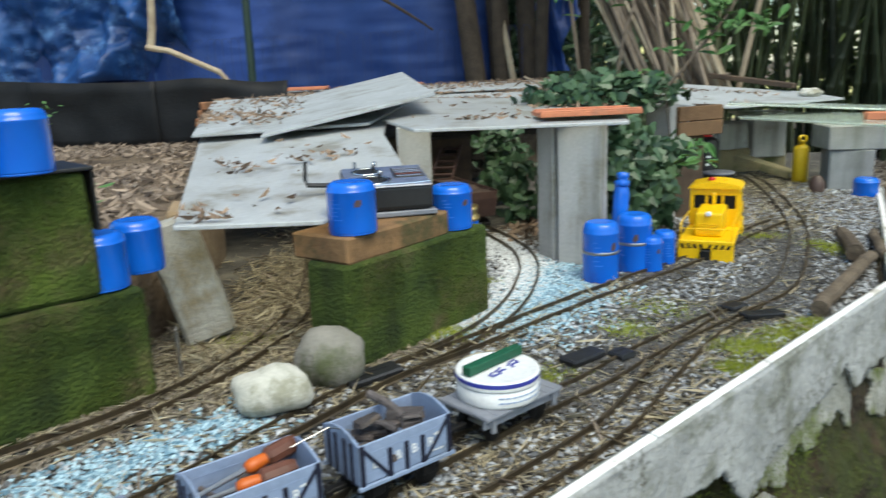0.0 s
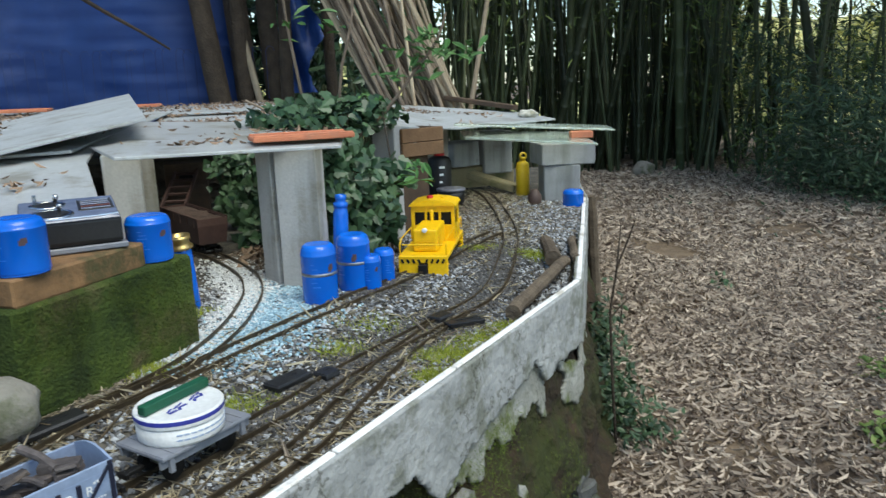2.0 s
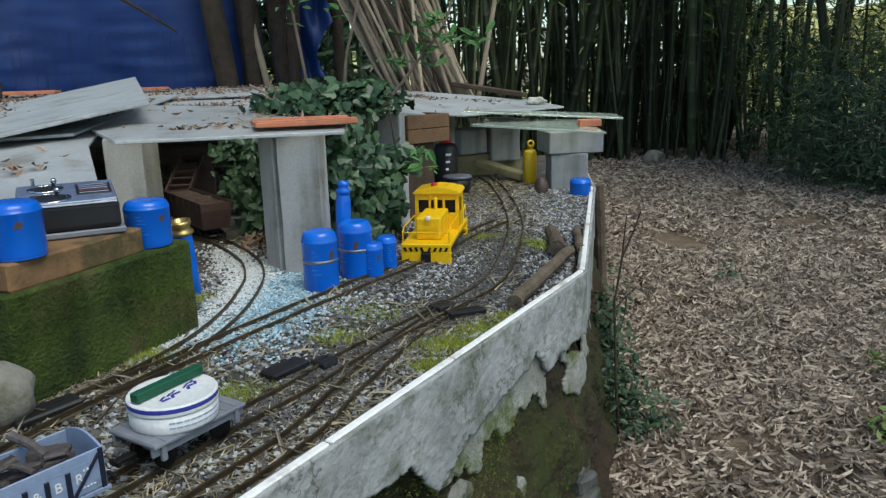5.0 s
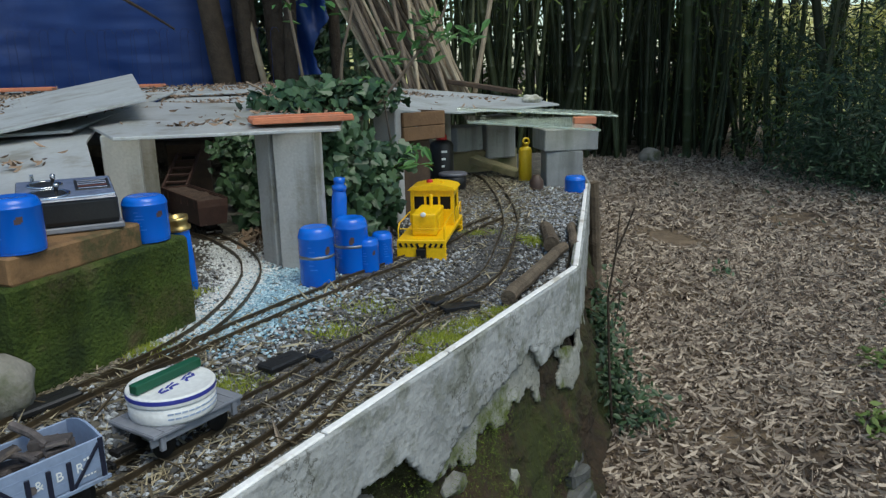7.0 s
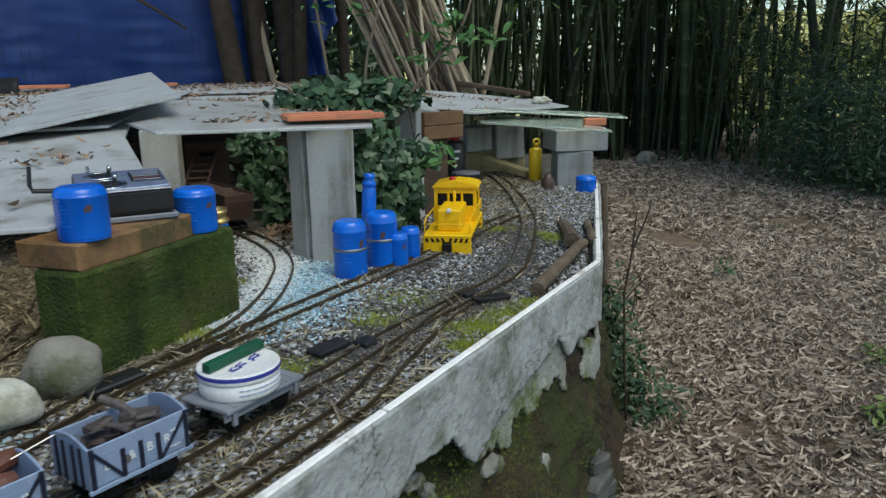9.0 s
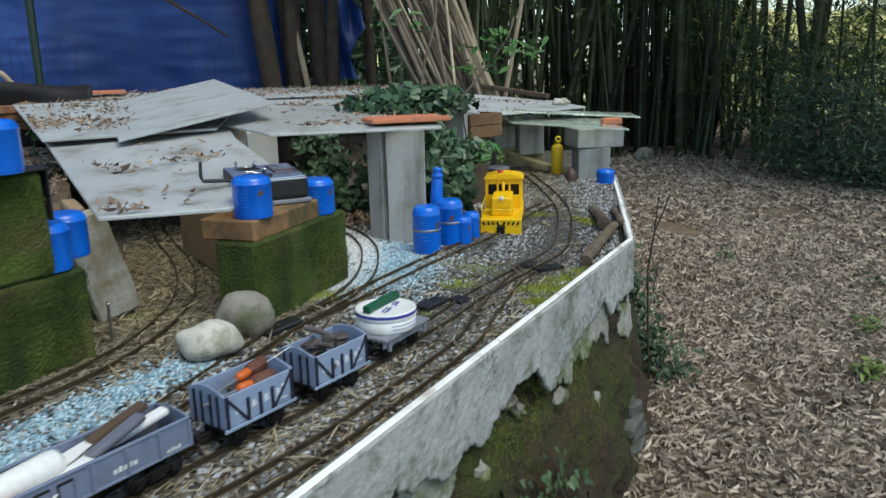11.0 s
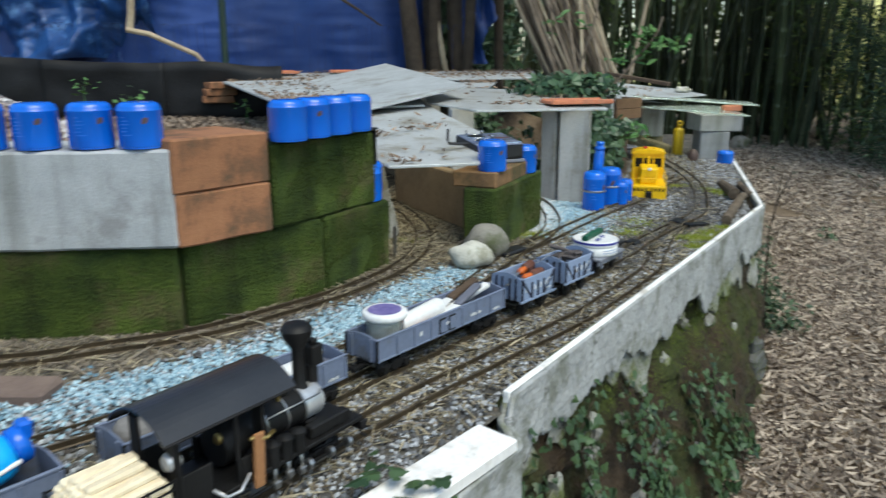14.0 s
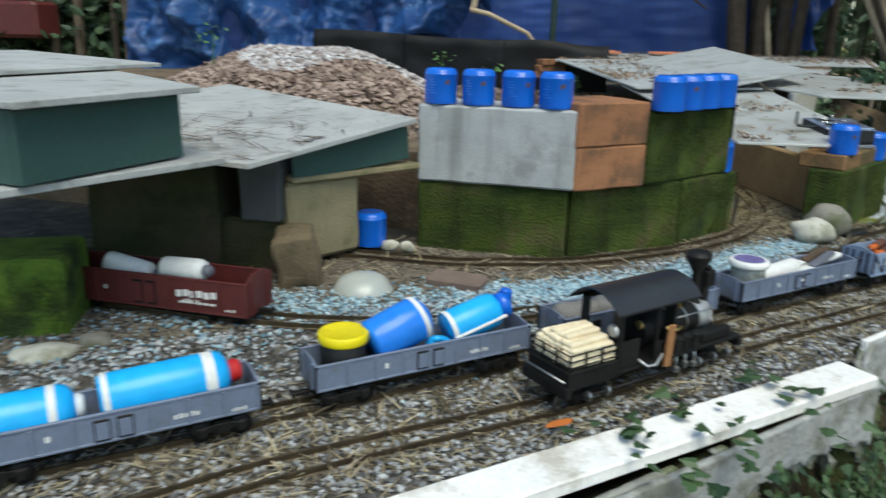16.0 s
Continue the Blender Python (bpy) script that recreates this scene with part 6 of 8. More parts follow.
part("body", bm, BLACKP, b, smooth=True)
bm = bmesh.new()
lathe(bm, [(0.056, 0.074), (0.060, 0.075), (0.060, 0.084), (0.054, 0.086), (0, 0.084)], 26)
part("lid", bm, GREYPL, b, "grey lid rim", smooth=True)
BOXWOOD = mat("brown box wood", (0.21, 0.12, 0.06), (0.14, 0.08, 0.042), 0.85, 16, 0.4, 120)
# timber box under the far roof on an upright slab
tb = thing("timber_box", "brown wooden box tucked under the roof board", "box", axis(0.665, 2.300, 0.820, 2.390, 0.270))
bm = bmesh.new()
for z in (0.0, 0.046):
    box(bm, 0.178, 0.012, 0.044, Matrix.Translation((0, 0, z)), 0.002)
part("front_board", bm, BOXWOOD, tb)
for e in (-1, 1):
    bm = bmesh.new()
    box(bm, 0.012, 0.12, 0.090, Matrix.Translation((e * 0.083, 0.065, 0)), 0.002)
    part("side_board", bm, WOOD_DK, tb)
bm = bmesh.new()
box(bm, 0.17, 0.12, 0.010, Matrix.Translation((0, 0.065, 0)), 0.001)
part("bottom_board", bm, WOOD_DK, tb)
upright(0.665, 2.325, 0.768, 2.385, 0.0, 0.268, 0.12, WOOD_DK, "dark timber post block under the wooden box", 6)
upright(0.575, 2.33, 0.64, 2.28, 0.0, 0.372, 0.05, PILLAR, seed=7)
upright(0.86, 3.02, 1.00, 3.10, 0.0, 0.33, 0.05, PILLAR, seed=8)
block("cinder_block", 1.07, 3.30, 1.21, 3.36, 0.115, 0.14, 0.115, CONC, "grey concrete block at the back of the far roof", "concrete block", 16, 0.003, 0.005, group="far blocks")
block("cinder_block", 1.23, 3.36, 1.38, 3.38, 0.07, 0.15, 0.20, PILLAR, "pale concrete block at the back of the far roof", "concrete block", 18, 0.003, 0.006, group="far blocks")
block("cinder_block", 1.00, 3.33, 1.40, 3.42, 0.0, 0.19, 0.112, TAN, "stained concrete block at the back of the far roof", "concrete block", 17, 0.004, 0.008, group="far blocks")
bm = bmesh.new()
box(bm, 0.24, 0.07, 0.03, None, 0.003, jitter=0.002)
solo("step_board", bm, TAN, "weathered board lying slanted before the far blocks", "board", pose(1.215, 3.17, 0.045, 0, 14, -42))
solo("white_rock", rock(0.045, 0.035, 0.020, 61, 3, 0.3), STONE_W, "pale rock lying on the far roof board", "rock", pose(1.40, 3.20, 0.352), smooth=True)
bm = bmesh.new()
box(bm, 0.40, 0.05, 0.022, None, 0.003)
solo("dark_board", bm, WOOD_DK, "dark wooden board along the edge of the far roof", "board", pose(1.27, 3.56, 0.392, 0, 8, -44))
log((1.62, 2.93, -0.6), (1.575, 2.90, 0.005), 0.028).name = "rusty_post"
solo("far_rock", rock(0.13, 0.10, 0.10, 66), STONE_G, "grey boulder on the leaf covered ground", "rock", pose(4.35, 7.75, -0.54), smooth=True)

BROWNST = mat("brown stone", (0.17, 0.125, 0.075), (0.10, 0.078, 0.05), 0.95, 12, 0.7, 120, c=(0.06, 0.06, 0.03), cscale=7, camt=0.35)
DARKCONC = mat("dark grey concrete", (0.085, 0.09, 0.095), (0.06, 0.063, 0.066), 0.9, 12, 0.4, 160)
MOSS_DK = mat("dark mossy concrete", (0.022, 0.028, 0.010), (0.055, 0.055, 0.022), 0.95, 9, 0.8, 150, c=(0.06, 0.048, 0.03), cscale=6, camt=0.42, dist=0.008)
MOSS_LT = mat("bright green moss", (0.075, 0.145, 0.012), (0.16, 0.24, 0.03), 0.95, 13, 1.0, 150, c=(0.03, 0.05, 0.012), cscale=6, camt=0.35, dist=0.008)
# ---------------------------------------------------------------- left end: slabs, teal box, tan block, red car
sheet("roof_slab", [(-1.455, 0.105, 0.297), (-1.235, 0.555, 0.350), (-2.1, 1.2, 0.36), (-2.3, 0.25, 0.31)], 0.012, SLATE_PALE, "pale weathered board roofing the tunnel beside the red car", group=SG)
sheet("roof_slab", [(-1.585, -0.42, 0.333), (-1.43, -0.02, 0.331), (-2.2, 0.6, 0.34), (-2.6, 0.0, 0.34)], 0.012, SLATE_PALE, "pale weathered board under a dark green box", group=SG)
tb = thing("green_box", "dark green board box under a pale slab", "box", axis(-1.545, -0.365, -1.487, -0.060, 0.336))
bm = bmesh.new()
box(bm, 0.310, 0.012, 0.106, Matrix.Translation((0, 0.006, 0)), 0.002)
part("front_board", bm, TEAL, tb)
for e in (-1, 1):
    bm = bmesh.new()
    box(bm, 0.012, 0.5, 0.106, Matrix.Translation((e * 0.149, 0.262, 0)), 0.002)
    part("side_board", bm, TEAL, tb)
sheet("roof_slab", [(-1.515, -0.392, 0.456), (-1.455, -0.045, 0.456), (-2.5, 0.75, 0.46), (-2.9, -0.1, 0.46)], 0.011, SLATE_PALE, "pale weathered slab lying on the green box", group=SG)
sheet("roof_slab", [(-1.85, -0.10, 0.470), (-1.80, 0.36, 0.470), (-2.5, 0.72, 0.474), (-2.8, 0.05, 0.474)], 0.009, SLATE_PALE, "pale weathered slab lying on another slab", group=SG)
bm = bmesh.new()
box(bm, 0.33, 0.012, 0.080, None, 0.002)
solo("green_board", bm, TEAL, "dark green fascia board under the roof slab", "board", axis(-1.450, 0.30, -1.262, 0.570, 0.2355) @ Matrix.Rotation(math.radians(-4), 4, "Y"))
bm = bmesh.new()
box(bm, 0.36, 0.05, 0.014, None, 0.003, jitter=0.001)
solo("ledge_board", bm, TAN, "tan board under the green fascia", "board", axis(-1.462, 0.302, -1.252, 0.590, 0.2215))
block("tan_block", -1.455, 0.285, -1.352, 0.465, 0.03, 0.15, 0.191, TAN, "tan stone block under the pale roof slab", "stone block", 21, 0.004, 0.01)
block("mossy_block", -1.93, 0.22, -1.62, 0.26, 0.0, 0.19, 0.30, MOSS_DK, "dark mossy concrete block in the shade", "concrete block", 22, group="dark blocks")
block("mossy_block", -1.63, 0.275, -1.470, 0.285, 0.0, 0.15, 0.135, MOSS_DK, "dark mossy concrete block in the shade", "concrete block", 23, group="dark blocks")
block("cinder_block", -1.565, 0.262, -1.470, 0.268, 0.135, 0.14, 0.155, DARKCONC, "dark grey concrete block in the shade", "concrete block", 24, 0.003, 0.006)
block("mossy_block", -2.02, -0.30, -1.690, -0.150, -0.012, 0.17, 0.165, MOSS_LT, "bright mossy concrete block beside the red car", "concrete block", 25, group="near blocks")
crisp(solo("brown_stone", rough_block(0.10, 0.09, 0.125, 26, amp=0.014, bevel=0.008), BROWNST, "brown stone block beside the loop track", "stone", pose(-1.445, 0.185, 0.0, 4, -5, 22), smooth=True))
solo("white_pebble", rock(0.022, 0.018, 0.016, 71), STONE_W, "round white pebble by the loop track", "pebble", pose(-1.288, 0.505, 0.034), "white pebbles", smooth=True)
solo("white_pebble", rock(0.018, 0.016, 0.015, 72), STONE_W, "round white pebble by the loop track", "pebble", pose(-1.246, 0.512, 0.033), "white pebbles", smooth=True)
solo("river_stone", rock(0.055, 0.038, 0.026, 73), STONE_W, "smooth pale river stone by the mossy block", "stone", pose(-1.672, -0.235, 0.006, 0, 0, 30), "left stones", smooth=True)
solo("river_stone", rock(0.032, 0.026, 0.024, 74), STONE_G, "small brown river stone by the mossy block", "stone", pose(-1.625, -0.165, 0.006), "left stones", smooth=True)
bm = bmesh.new()
box(bm, 0.13, 0.075, 0.032, None, 0.006, jitter=0.002)
solo("brick", bm, mat("dull brown brick", (0.19, 0.14, 0.115), (0.14, 0.10, 0.085), 0.9, 14, 0.4, 120), "dull brown brick lying in the gravel", "brick", pose(-1.075, 0.325, 0.0, 0, 0, -8))
BOWL = bpy.data.materials.new("clear bowl")
BOWL.use_nodes = True
_g = BOWL.node_tree.nodes["Principled BSDF"]
_g.inputs["Transmission Weight"].default_value, _g.inputs["Roughness"].default_value, _g.inputs["Base Color"].default_value = 0.62, 0.25, (0.86, 0.89, 0.84, 1)
bm = bmesh.new()
lathe(bm, [(0.068, 0), (0.064, 0.014), (0.050, 0.034), (0.030, 0.042), (0, 0.043)], 28)
o = solo("clear_bowl", bm, BOWL, "clear plastic bowl upside down on the gravel", "bowl", pose(-1.265, 0.235, 0.004), smooth=True)
so = o.modifiers.new("thick", "SOLIDIFY")
so.thickness = 0.002
RED_CAR = axis(-1.82, 0.006, -1.385, -0.002, bed(-1.6, 0.08) + 0.006)
red_car = gondola(RED_CAR, MAROON, 0.43, 0.095, 0.020, 0.066, "oxide red model gondola car holding white bottles", 0.008)
for k, (x, a) in enumerate(((-0.11, 14), (0.02, -4))):
    lying("white_bottle", RED_CAR @ pose(x, -0.005, 0.088, 0, a, 8 * (1 - 2 * k)), 0.75, 0.022, 0.11, WHITE, "white plastic bottle lying in the red gondola", "bottle", 0.5, GREYPL, "white bottles")

TIMBER = mat("tan timber", (0.36, 0.26, 0.155), (0.26, 0.185, 0.11), 0.85, 10, 0.4, 120)
bm = bmesh.new()
for k in range(6):
    box(bm, 0.011, 0.001, 0.013, Matrix.Translation((0.075 + 0.0145 * k, -0.0495, 0.050 + 0.002 * (k % 2))))
    box(bm, 0.010, 0.001, 0.004, Matrix.Translation((0.080 + 0.013 * k, -0.0495, 0.038)))
part("lettering", bm, WHITE, red_car, "white lettering bars")
ROUGHSLAB = mat("rough stained slab", (0.40, 0.39, 0.35), (0.27, 0.255, 0.215), 0.95, 16, 0.7, 130, c=(0.22, 0.18, 0.11), cscale=8, camt=0.42, streak=0.3)
# slanted slab and bits at the tunnel mouth
block("slanted_slab", -0.448, 1.225, -0.362, 1.265, 0.01, 0.05, 0.235, ROUGHSLAB, "rough grey concrete slab leaning at the tunnel mouth", "slab", 31, 0.003, 0.006).rotation_euler = (radians(0), radians(-14), radians(25))
bm = bmesh.new()
box(bm, 0.16, 0.035, 0.25, None, 0.005, jitter=0.003)
solo("side_board", bm, TIMBER, "tan timber board standing on edge under the roof slab", "board", axis(-0.485, 1.32, -0.540, 1.47, 0.0))
bm = bmesh.new()
box(bm, 0.62, 0.04, 0.17, None, 0.004)
solo("timber_beam", bm, TIMBER, "tan timber lining the tunnel side", "timber", axis(-0.30, 1.80, -0.13, 1.34, 0.02))
bm = bmesh.new()
box(bm, 0.004, 0.016, 0.095, None, 0.001)
solo("metal_strip", bm, STEEL, "thin bright metal strip standing by the mossy block", "strip", pose(-0.398, 1.085, 0.008, 4, 0, 20))
for k in range(3):
    bm = bmesh.new()
    box(bm, 0.16, 0.12, 0.035, None, 0.004, jitter=0.002)
    solo("brick", bm, PAVER, "reddish brick stacked at the slab corner", "brick", pose(-1.20 + 0.012 * k, 3.36, 0.30 + 0.0365 * k, 0, 0, 15 + 6 * k), "corner bricks")

# ---------------------------------------------------------------- bank, rubble, tarpaulins
def bank_z(x, y):
    z = 0.225 - 0.02 * smooth01((y - 1.6) / 1.2) + 0.02 * noise.noise(Vector((x * 2, y * 2, 8)))
    d = math.hypot((x + 2.16) / 0.80, (y - 1.92) / 0.62)
    z += 0.31 * max(0.0, 1 - d) ** 0.95 * (1 + 0.22 * noise.noise(Vector((x * 3, y * 3, 2))) - 0.15 * max(0.0, 1 - 4 * d))
    low = -0.1 if y < 4.2 else -0.5
    return z + (low - z) * smooth01((x - 0.5) / 0.9)


def make_bank():
    vs, fs = [], []
    nx, ny = 90, 90
    for j in range(ny + 1):
        y = 0.74 + 5.2 * j / ny
        f1 = [(-9, 0.74), (-1.24, 0.74), (-0.86, 0.74), (-0.60, 0.95), (-0.52, 1.14), (-0.55, 1.5), (-0.66, 2.0), (-0.85, 2.2), (-1.0, 3.2), (-0.9, 3.4)]
        x1 = -0.9
        for (xa, ya), (xb, yb) in zip(f1[1:], f1[2:]):
            if ya <= y <= yb and yb > ya:
                x1 = xa + (xb - xa) * (y - ya) / (yb - ya)
        if y > 3.4:
            x1 = cap_x(min(y, 4.05)) - 0.06 if y < 4.3 else 1.6
        for i in range(nx + 1):
            f = 1 - (1 - i / nx) ** 1.6
            x = -7.0 + (x1 + 7.0) * f
            vs.append((x, y, bank_z(x, y)))
    w = nx + 1
    fs = [(j * w + i, j * w + i + 1, (j + 1) * w + i + 1, (j + 1) * w + i) for j in range(ny) for i in range(nx)]
    b = len(vs)
    for j in range(ny + 1):
        v = vs[j * w + nx]
        vs.append((v[0], v[1], -0.02))
    fs += [(j * w + nx, b + j, b + j + 1, (j + 1) * w + nx) for j in range(ny)]
    b = len(vs)
    for i in range(nx + 1):
        vs.append((vs[i][0], vs[i][1], -0.02))
    fs += [(i, b + i, b + i + 1, i + 1) for i in range(nx)]
    raw("bank", vs, fs, SOIL, None, "raised bank of leaf mould behind the blocks", "bank", "structure", True)


make_bank()


def make_tarp():
    tp = thing("tarpaulin", "large blue tarpaulin hung as a screen behind the railway", "tarpaulin")
    vs = []
    nx, nz = 200, 130
    for j in range(nz + 1):
        for i in range(nx + 1):
            x = -4.9 + 5.0 * i / nx
            z = 0.30 + 2.8 * j / nz
            y = 4.55 + 0.035 * math.sin(x * 5 + 1.5 * noise.noise(Vector((x, z, 0)))) + 0.05 * noise.noise(Vector((x * 1.2, z * 0.8, 3))) + 0.02 * noise.noise(Vector((x * 6, z * 3, 3))) + 0.010 * noise.noise(Vector((x * 4, z * 22, 8)))
            vs.append((x, y, z))
    w = nx + 1
    fs = [(j * w + i, j * w + i + 1, (j + 1) * w + i + 1, (j + 1) * w + i) for j in range(nz) for i in range(nx)]
    raw("main_sheet", vs, fs, TARP, tp, smooth=True)
    vs = []
    for j in range(25):
        for i in range(17):
            x = 0.34 + (0.20 - 0.05 * math.sin(j * 0.3)) * i / 16 + 0.02 * noise.noise(Vector((0, j * 0.4, 0)))
            z = 0.48 + 0.55 * j / 24
            vs.append((x, 4.60 + 0.09 * noise.noise(Vector((x * 9, z * 6, 3))) + 0.03 * math.sin(x * 50 + z * 9), z))
    raw("torn_sheet", vs, [(j * 17 + i, j * 17 + i + 1, (j + 1) * 17 + i + 1, (j + 1) * 17 + i) for j in range(24) for i in range(16)], TARP, tp, "dark crumpled end of the sheet", smooth=True)
    vs = []
    nx, nz = 150, 90
    for j in range(nz + 1):
        for i in range(nx + 1):
            x = -4.75 + 3.0 * i / nx
            sag = 0.12 * math.sin((x + 4.1) * 4.0) + 0.1 * noise.noise(Vector((x * 1.5, 0, 0))) - 0.5 * smooth01((-3.0 - x) / 1.2)
            z = 0.46 + sag * 0.5 * (1 - j / nz) + 1.9 * j / nz
            fold = 1.5 * abs(noise.noise(Vector((x * 1.3 + 1.1 * z, z * 1.2 - x, 13)))) + 0.25 * abs(noise.noise(Vector((x * 9, z * 16, 2)))) + 0.5 * abs(noise.noise(Vector((x * 5, z * 3.5 + x, 5))))
            y = 4.22 + 0.07 * math.sin(x * 7 + z * 5 + 2.5 * noise.noise(Vector((x * 1.5, z, 4)))) + 0.34 * fold + 0.03 * noise.noise(Vector((x * 13, z * 9, 13)))
            vs.append((x, y, z))
    w = nx + 1
    fs = [(j * w + i, j * w + i + 1, (j + 1) * w + i + 1, (j + 1) * w + i) for j in range(nz) for i in range(nx)]
    raw("draped_sheet", vs, fs, TARP_LT, tp, "paler crumpled blue sheet draped in front", smooth=True)


make_tarp()
# black plastic edging of the bank
edging = thing("black_edging", "black plastic sheet edging the bank in overlapping lengths", "plastic edging")
for k in range(3):
    vs = []
    x0 = -2.73 + 0.62 * k
    for j in range(7):
        for i in range(25):
            x = x0 + 0.64 * i / 24
            z = 0.20 + (0.33 - 0.02 * math.sin(x * 3) - 0.05 * smooth01((x + 1.3) / 0.4)) * j / 6
            y = 3.42 + 0.03 * noise.noise(Vector((x * 5, z * 9, 0))) + 0.05 * math.sin(x * 1.3) - 0.008 * (k % 2)
            vs.append((x, y, z))
    fs = [(j * 25 + i, j * 25 + i + 1, (j + 1) * 25 + i + 1, (j + 1) * 25 + i) for j in range(6) for i in range(24)]
    o = raw("sheet_length", vs, fs, BLACKSHEET, edging, smooth=True)
    so = o.modifiers.new("thick", "SOLIDIFY")
    so.thickness = 0.005
# low wire border before the tarpaulin
border = thing("wire_border", "low dark wire border fence before the tarpaulin", "fence")
wire = bmesh.new()
tube(wire, [(0, 0, 0.30), (0, 0, 0.72), (0.012, 0, 0.745), (0.036, 0, 0.745), (0.05, 0, 0.72)], 0.0018, None, 5)
wm = bpy.data.meshes.new("wire")
wire.to_mesh(wm)
wire.free()
wm.materials.append(mat("dark blue wire", (0.008, 0.022, 0.10), (0.008, 0.018, 0.08), 0.5))
for k in range(60):
    o = new("wire", wm)
    o.parent = border
    o.matrix_world = pose(-3.0 + 0.055 * k, 4.42, 0.02 * noise.noise(Vector((k * 0.3, 0, 0))), 0, rng.uniform(-2, 2), 0)
bm = bmesh.new()
tube(bm, [(-1.255, 4.1, 0.3), (-1.250, 4.1, 0.93)], 0.022, None, 8)
p = solo("fence_post", bm, mat("dark green post", (0.012, 0.03, 0.02), (0.02, 0.04, 0.03), 0.5), "dark green metal fence post with a red tip before the tarpaulin", "post")
bm = bmesh.new()
tube(bm, [(-1.250, 4.1, 0.93), (-1.249, 4.1, 0.99)], 0.025, 0.02, 8)
part("tip", bm, RED, p, "red plastic tip")
bm = bmesh.new()
tube(bm, [(-1.770, 4.12, 1.15), (-1.800, 4.11, 0.80), (-1.815, 4.1, 0.70)], 0.020, 0.022, 8)
solo("pale_pole", bm, CANE, "pale bent pole before the tarpaulin", "pole", group="pale poles")
bm = bmesh.new()
tube(bm, [(-1.83, 4.08, 0.70), (-1.70, 4.08, 0.675), (-1.42, 4.06, 0.55), (-1.38, 4.06, 0.50)], 0.017, 0.014, 8)
solo("pale_pole", bm, CANE, "pale pole lying slanted before the tarpaulin", "pole", group="pale poles")
bm = bmesh.new()
box(bm, 0.9, 0.3, 0.30, None, 0.03)
solo("red_cart", bm, MAROON, "dark red metal tub far behind at the fence", "tub", pose(-6.0, 4.4, 0.42, 0, 0, 0))

# ---------------------------------------------------------------- plants
NR = np.random.default_rng(11)
IVY_H = [(0, -0.02), (0.20, -0.12), (0.45, 0.02), (0.47, 0.22), (0.30, 0.36), (0.36, 0.56), (0.17, 0.72), (0, 1.0)]
IVY_L = (IVY_H, [IVY_H[0], IVY_H[-1]] + [(-x, y) for x, y in IVY_H[-2:0:-1]])
OVAL_L = ([(0, 0), (0.20, 0.25), (0.22, 0.55), (0, 1.0)], [(0, 0), (0, 1.0), (-0.22, 0.55), (-0.20, 0.25)])
LONG_L = ([(0, 0), (0.075, 0.3), (0.06, 0.7), (0, 1.0)], [(0, 0), (0, 1.0), (-0.06, 0.7), (-0.075, 0.3)])
WILLOW = ([(0, 0), (0.13, 0.25), (0.14, 0.55), (0, 1.0)], [(0, 0), (0, 1.0), (-0.14, 0.55), (-0.13, 0.25)])
BLADE = ([(-0.06, 0), (0.06, 0), (0.0, 1.0)],)


def leaf_mesh(name, places, normals, sizes, shape, material, parent=None, label="", category="", kind="", fold=0.25, curl=0.0, spins=None):
    """Many small folded leaves in one mesh."""
    places, normals, sizes = np.asarray(places, float), np.asarray(normals, float), np.asarray(sizes, float)
    n = len(places)
    normals = normals / np.linalg.norm(normals, axis=1, keepdims=True)
    ref = NR.normal(size=(n, 3)) if spins is None else np.asarray(spins, float)
    u = ref - (ref * normals).sum(1, keepdims=True) * normals
    u /= np.linalg.norm(u, axis=1, keepdims=True) + 1e-9
    v = np.cross(normals, u)
    verts, faces, base = [], [], 0
    for half in shape:
        P = np.array(half)
        k = len(P)
        zz = -np.abs(P[:, 0]) * fold
        cz = curl * (P[:, 1] - 0.5) ** 2 * 4 if np.isscalar(curl) else None
        pts = (places[:, None, :] + sizes[:, None, None] * (P[None, :, 0, None] * v[:, None, :] + (P[None, :, 1, None] - 0.4) * u[:, None, :] + (zz + cz)[None, :, None] * normals[:, None, :]))
        verts.append(pts.reshape(-1, 3))
        idx = base + np.arange(n * k).reshape(n, k)
        faces += idx.tolist()
        base += n * k
    # join the halves of each leaf into one island by merging their shared midrib
    me = bpy.data.meshes.new(name)
    V = np.concatenate(verts)
    if len(shape) == 2:
        k0, k1 = len(shape[0]), len(shape[1])
        a0 = np.arange(n) * k0
        b0 = n * k0 + np.arange(n) * k1
        remap = np.arange(len(V))
        remap[b0] = a0
        remap[b0 + 1] = a0 + k0 - 1
        faces = [[int(remap[i]) for i in f] for f in faces]
    me.from_pydata(V.tolist(), [], faces)
    me.materials.append(material)
    ob = new(name, me)
    if parent:
        ob.parent = parent
    return tagged(ob, label, category, "", kind)


def up_normals(n, spread):
    return np.column_stack([NR.normal(0, spread, n), NR.normal(0, spread, n), np.ones(n)])


def ivy_blob(n, c, s, face=(0, -1, 0.5), spread=0.5):
    p = NR.normal(size=(n, 3))
    p /= np.linalg.norm(p, axis=1, keepdims=True)
    p *= (0.40 + 0.78 * NR.random((n, 1)))
    return np.array(c) + p * np.array(s), np.array(face) + NR.normal(0, spread, (n, 3))


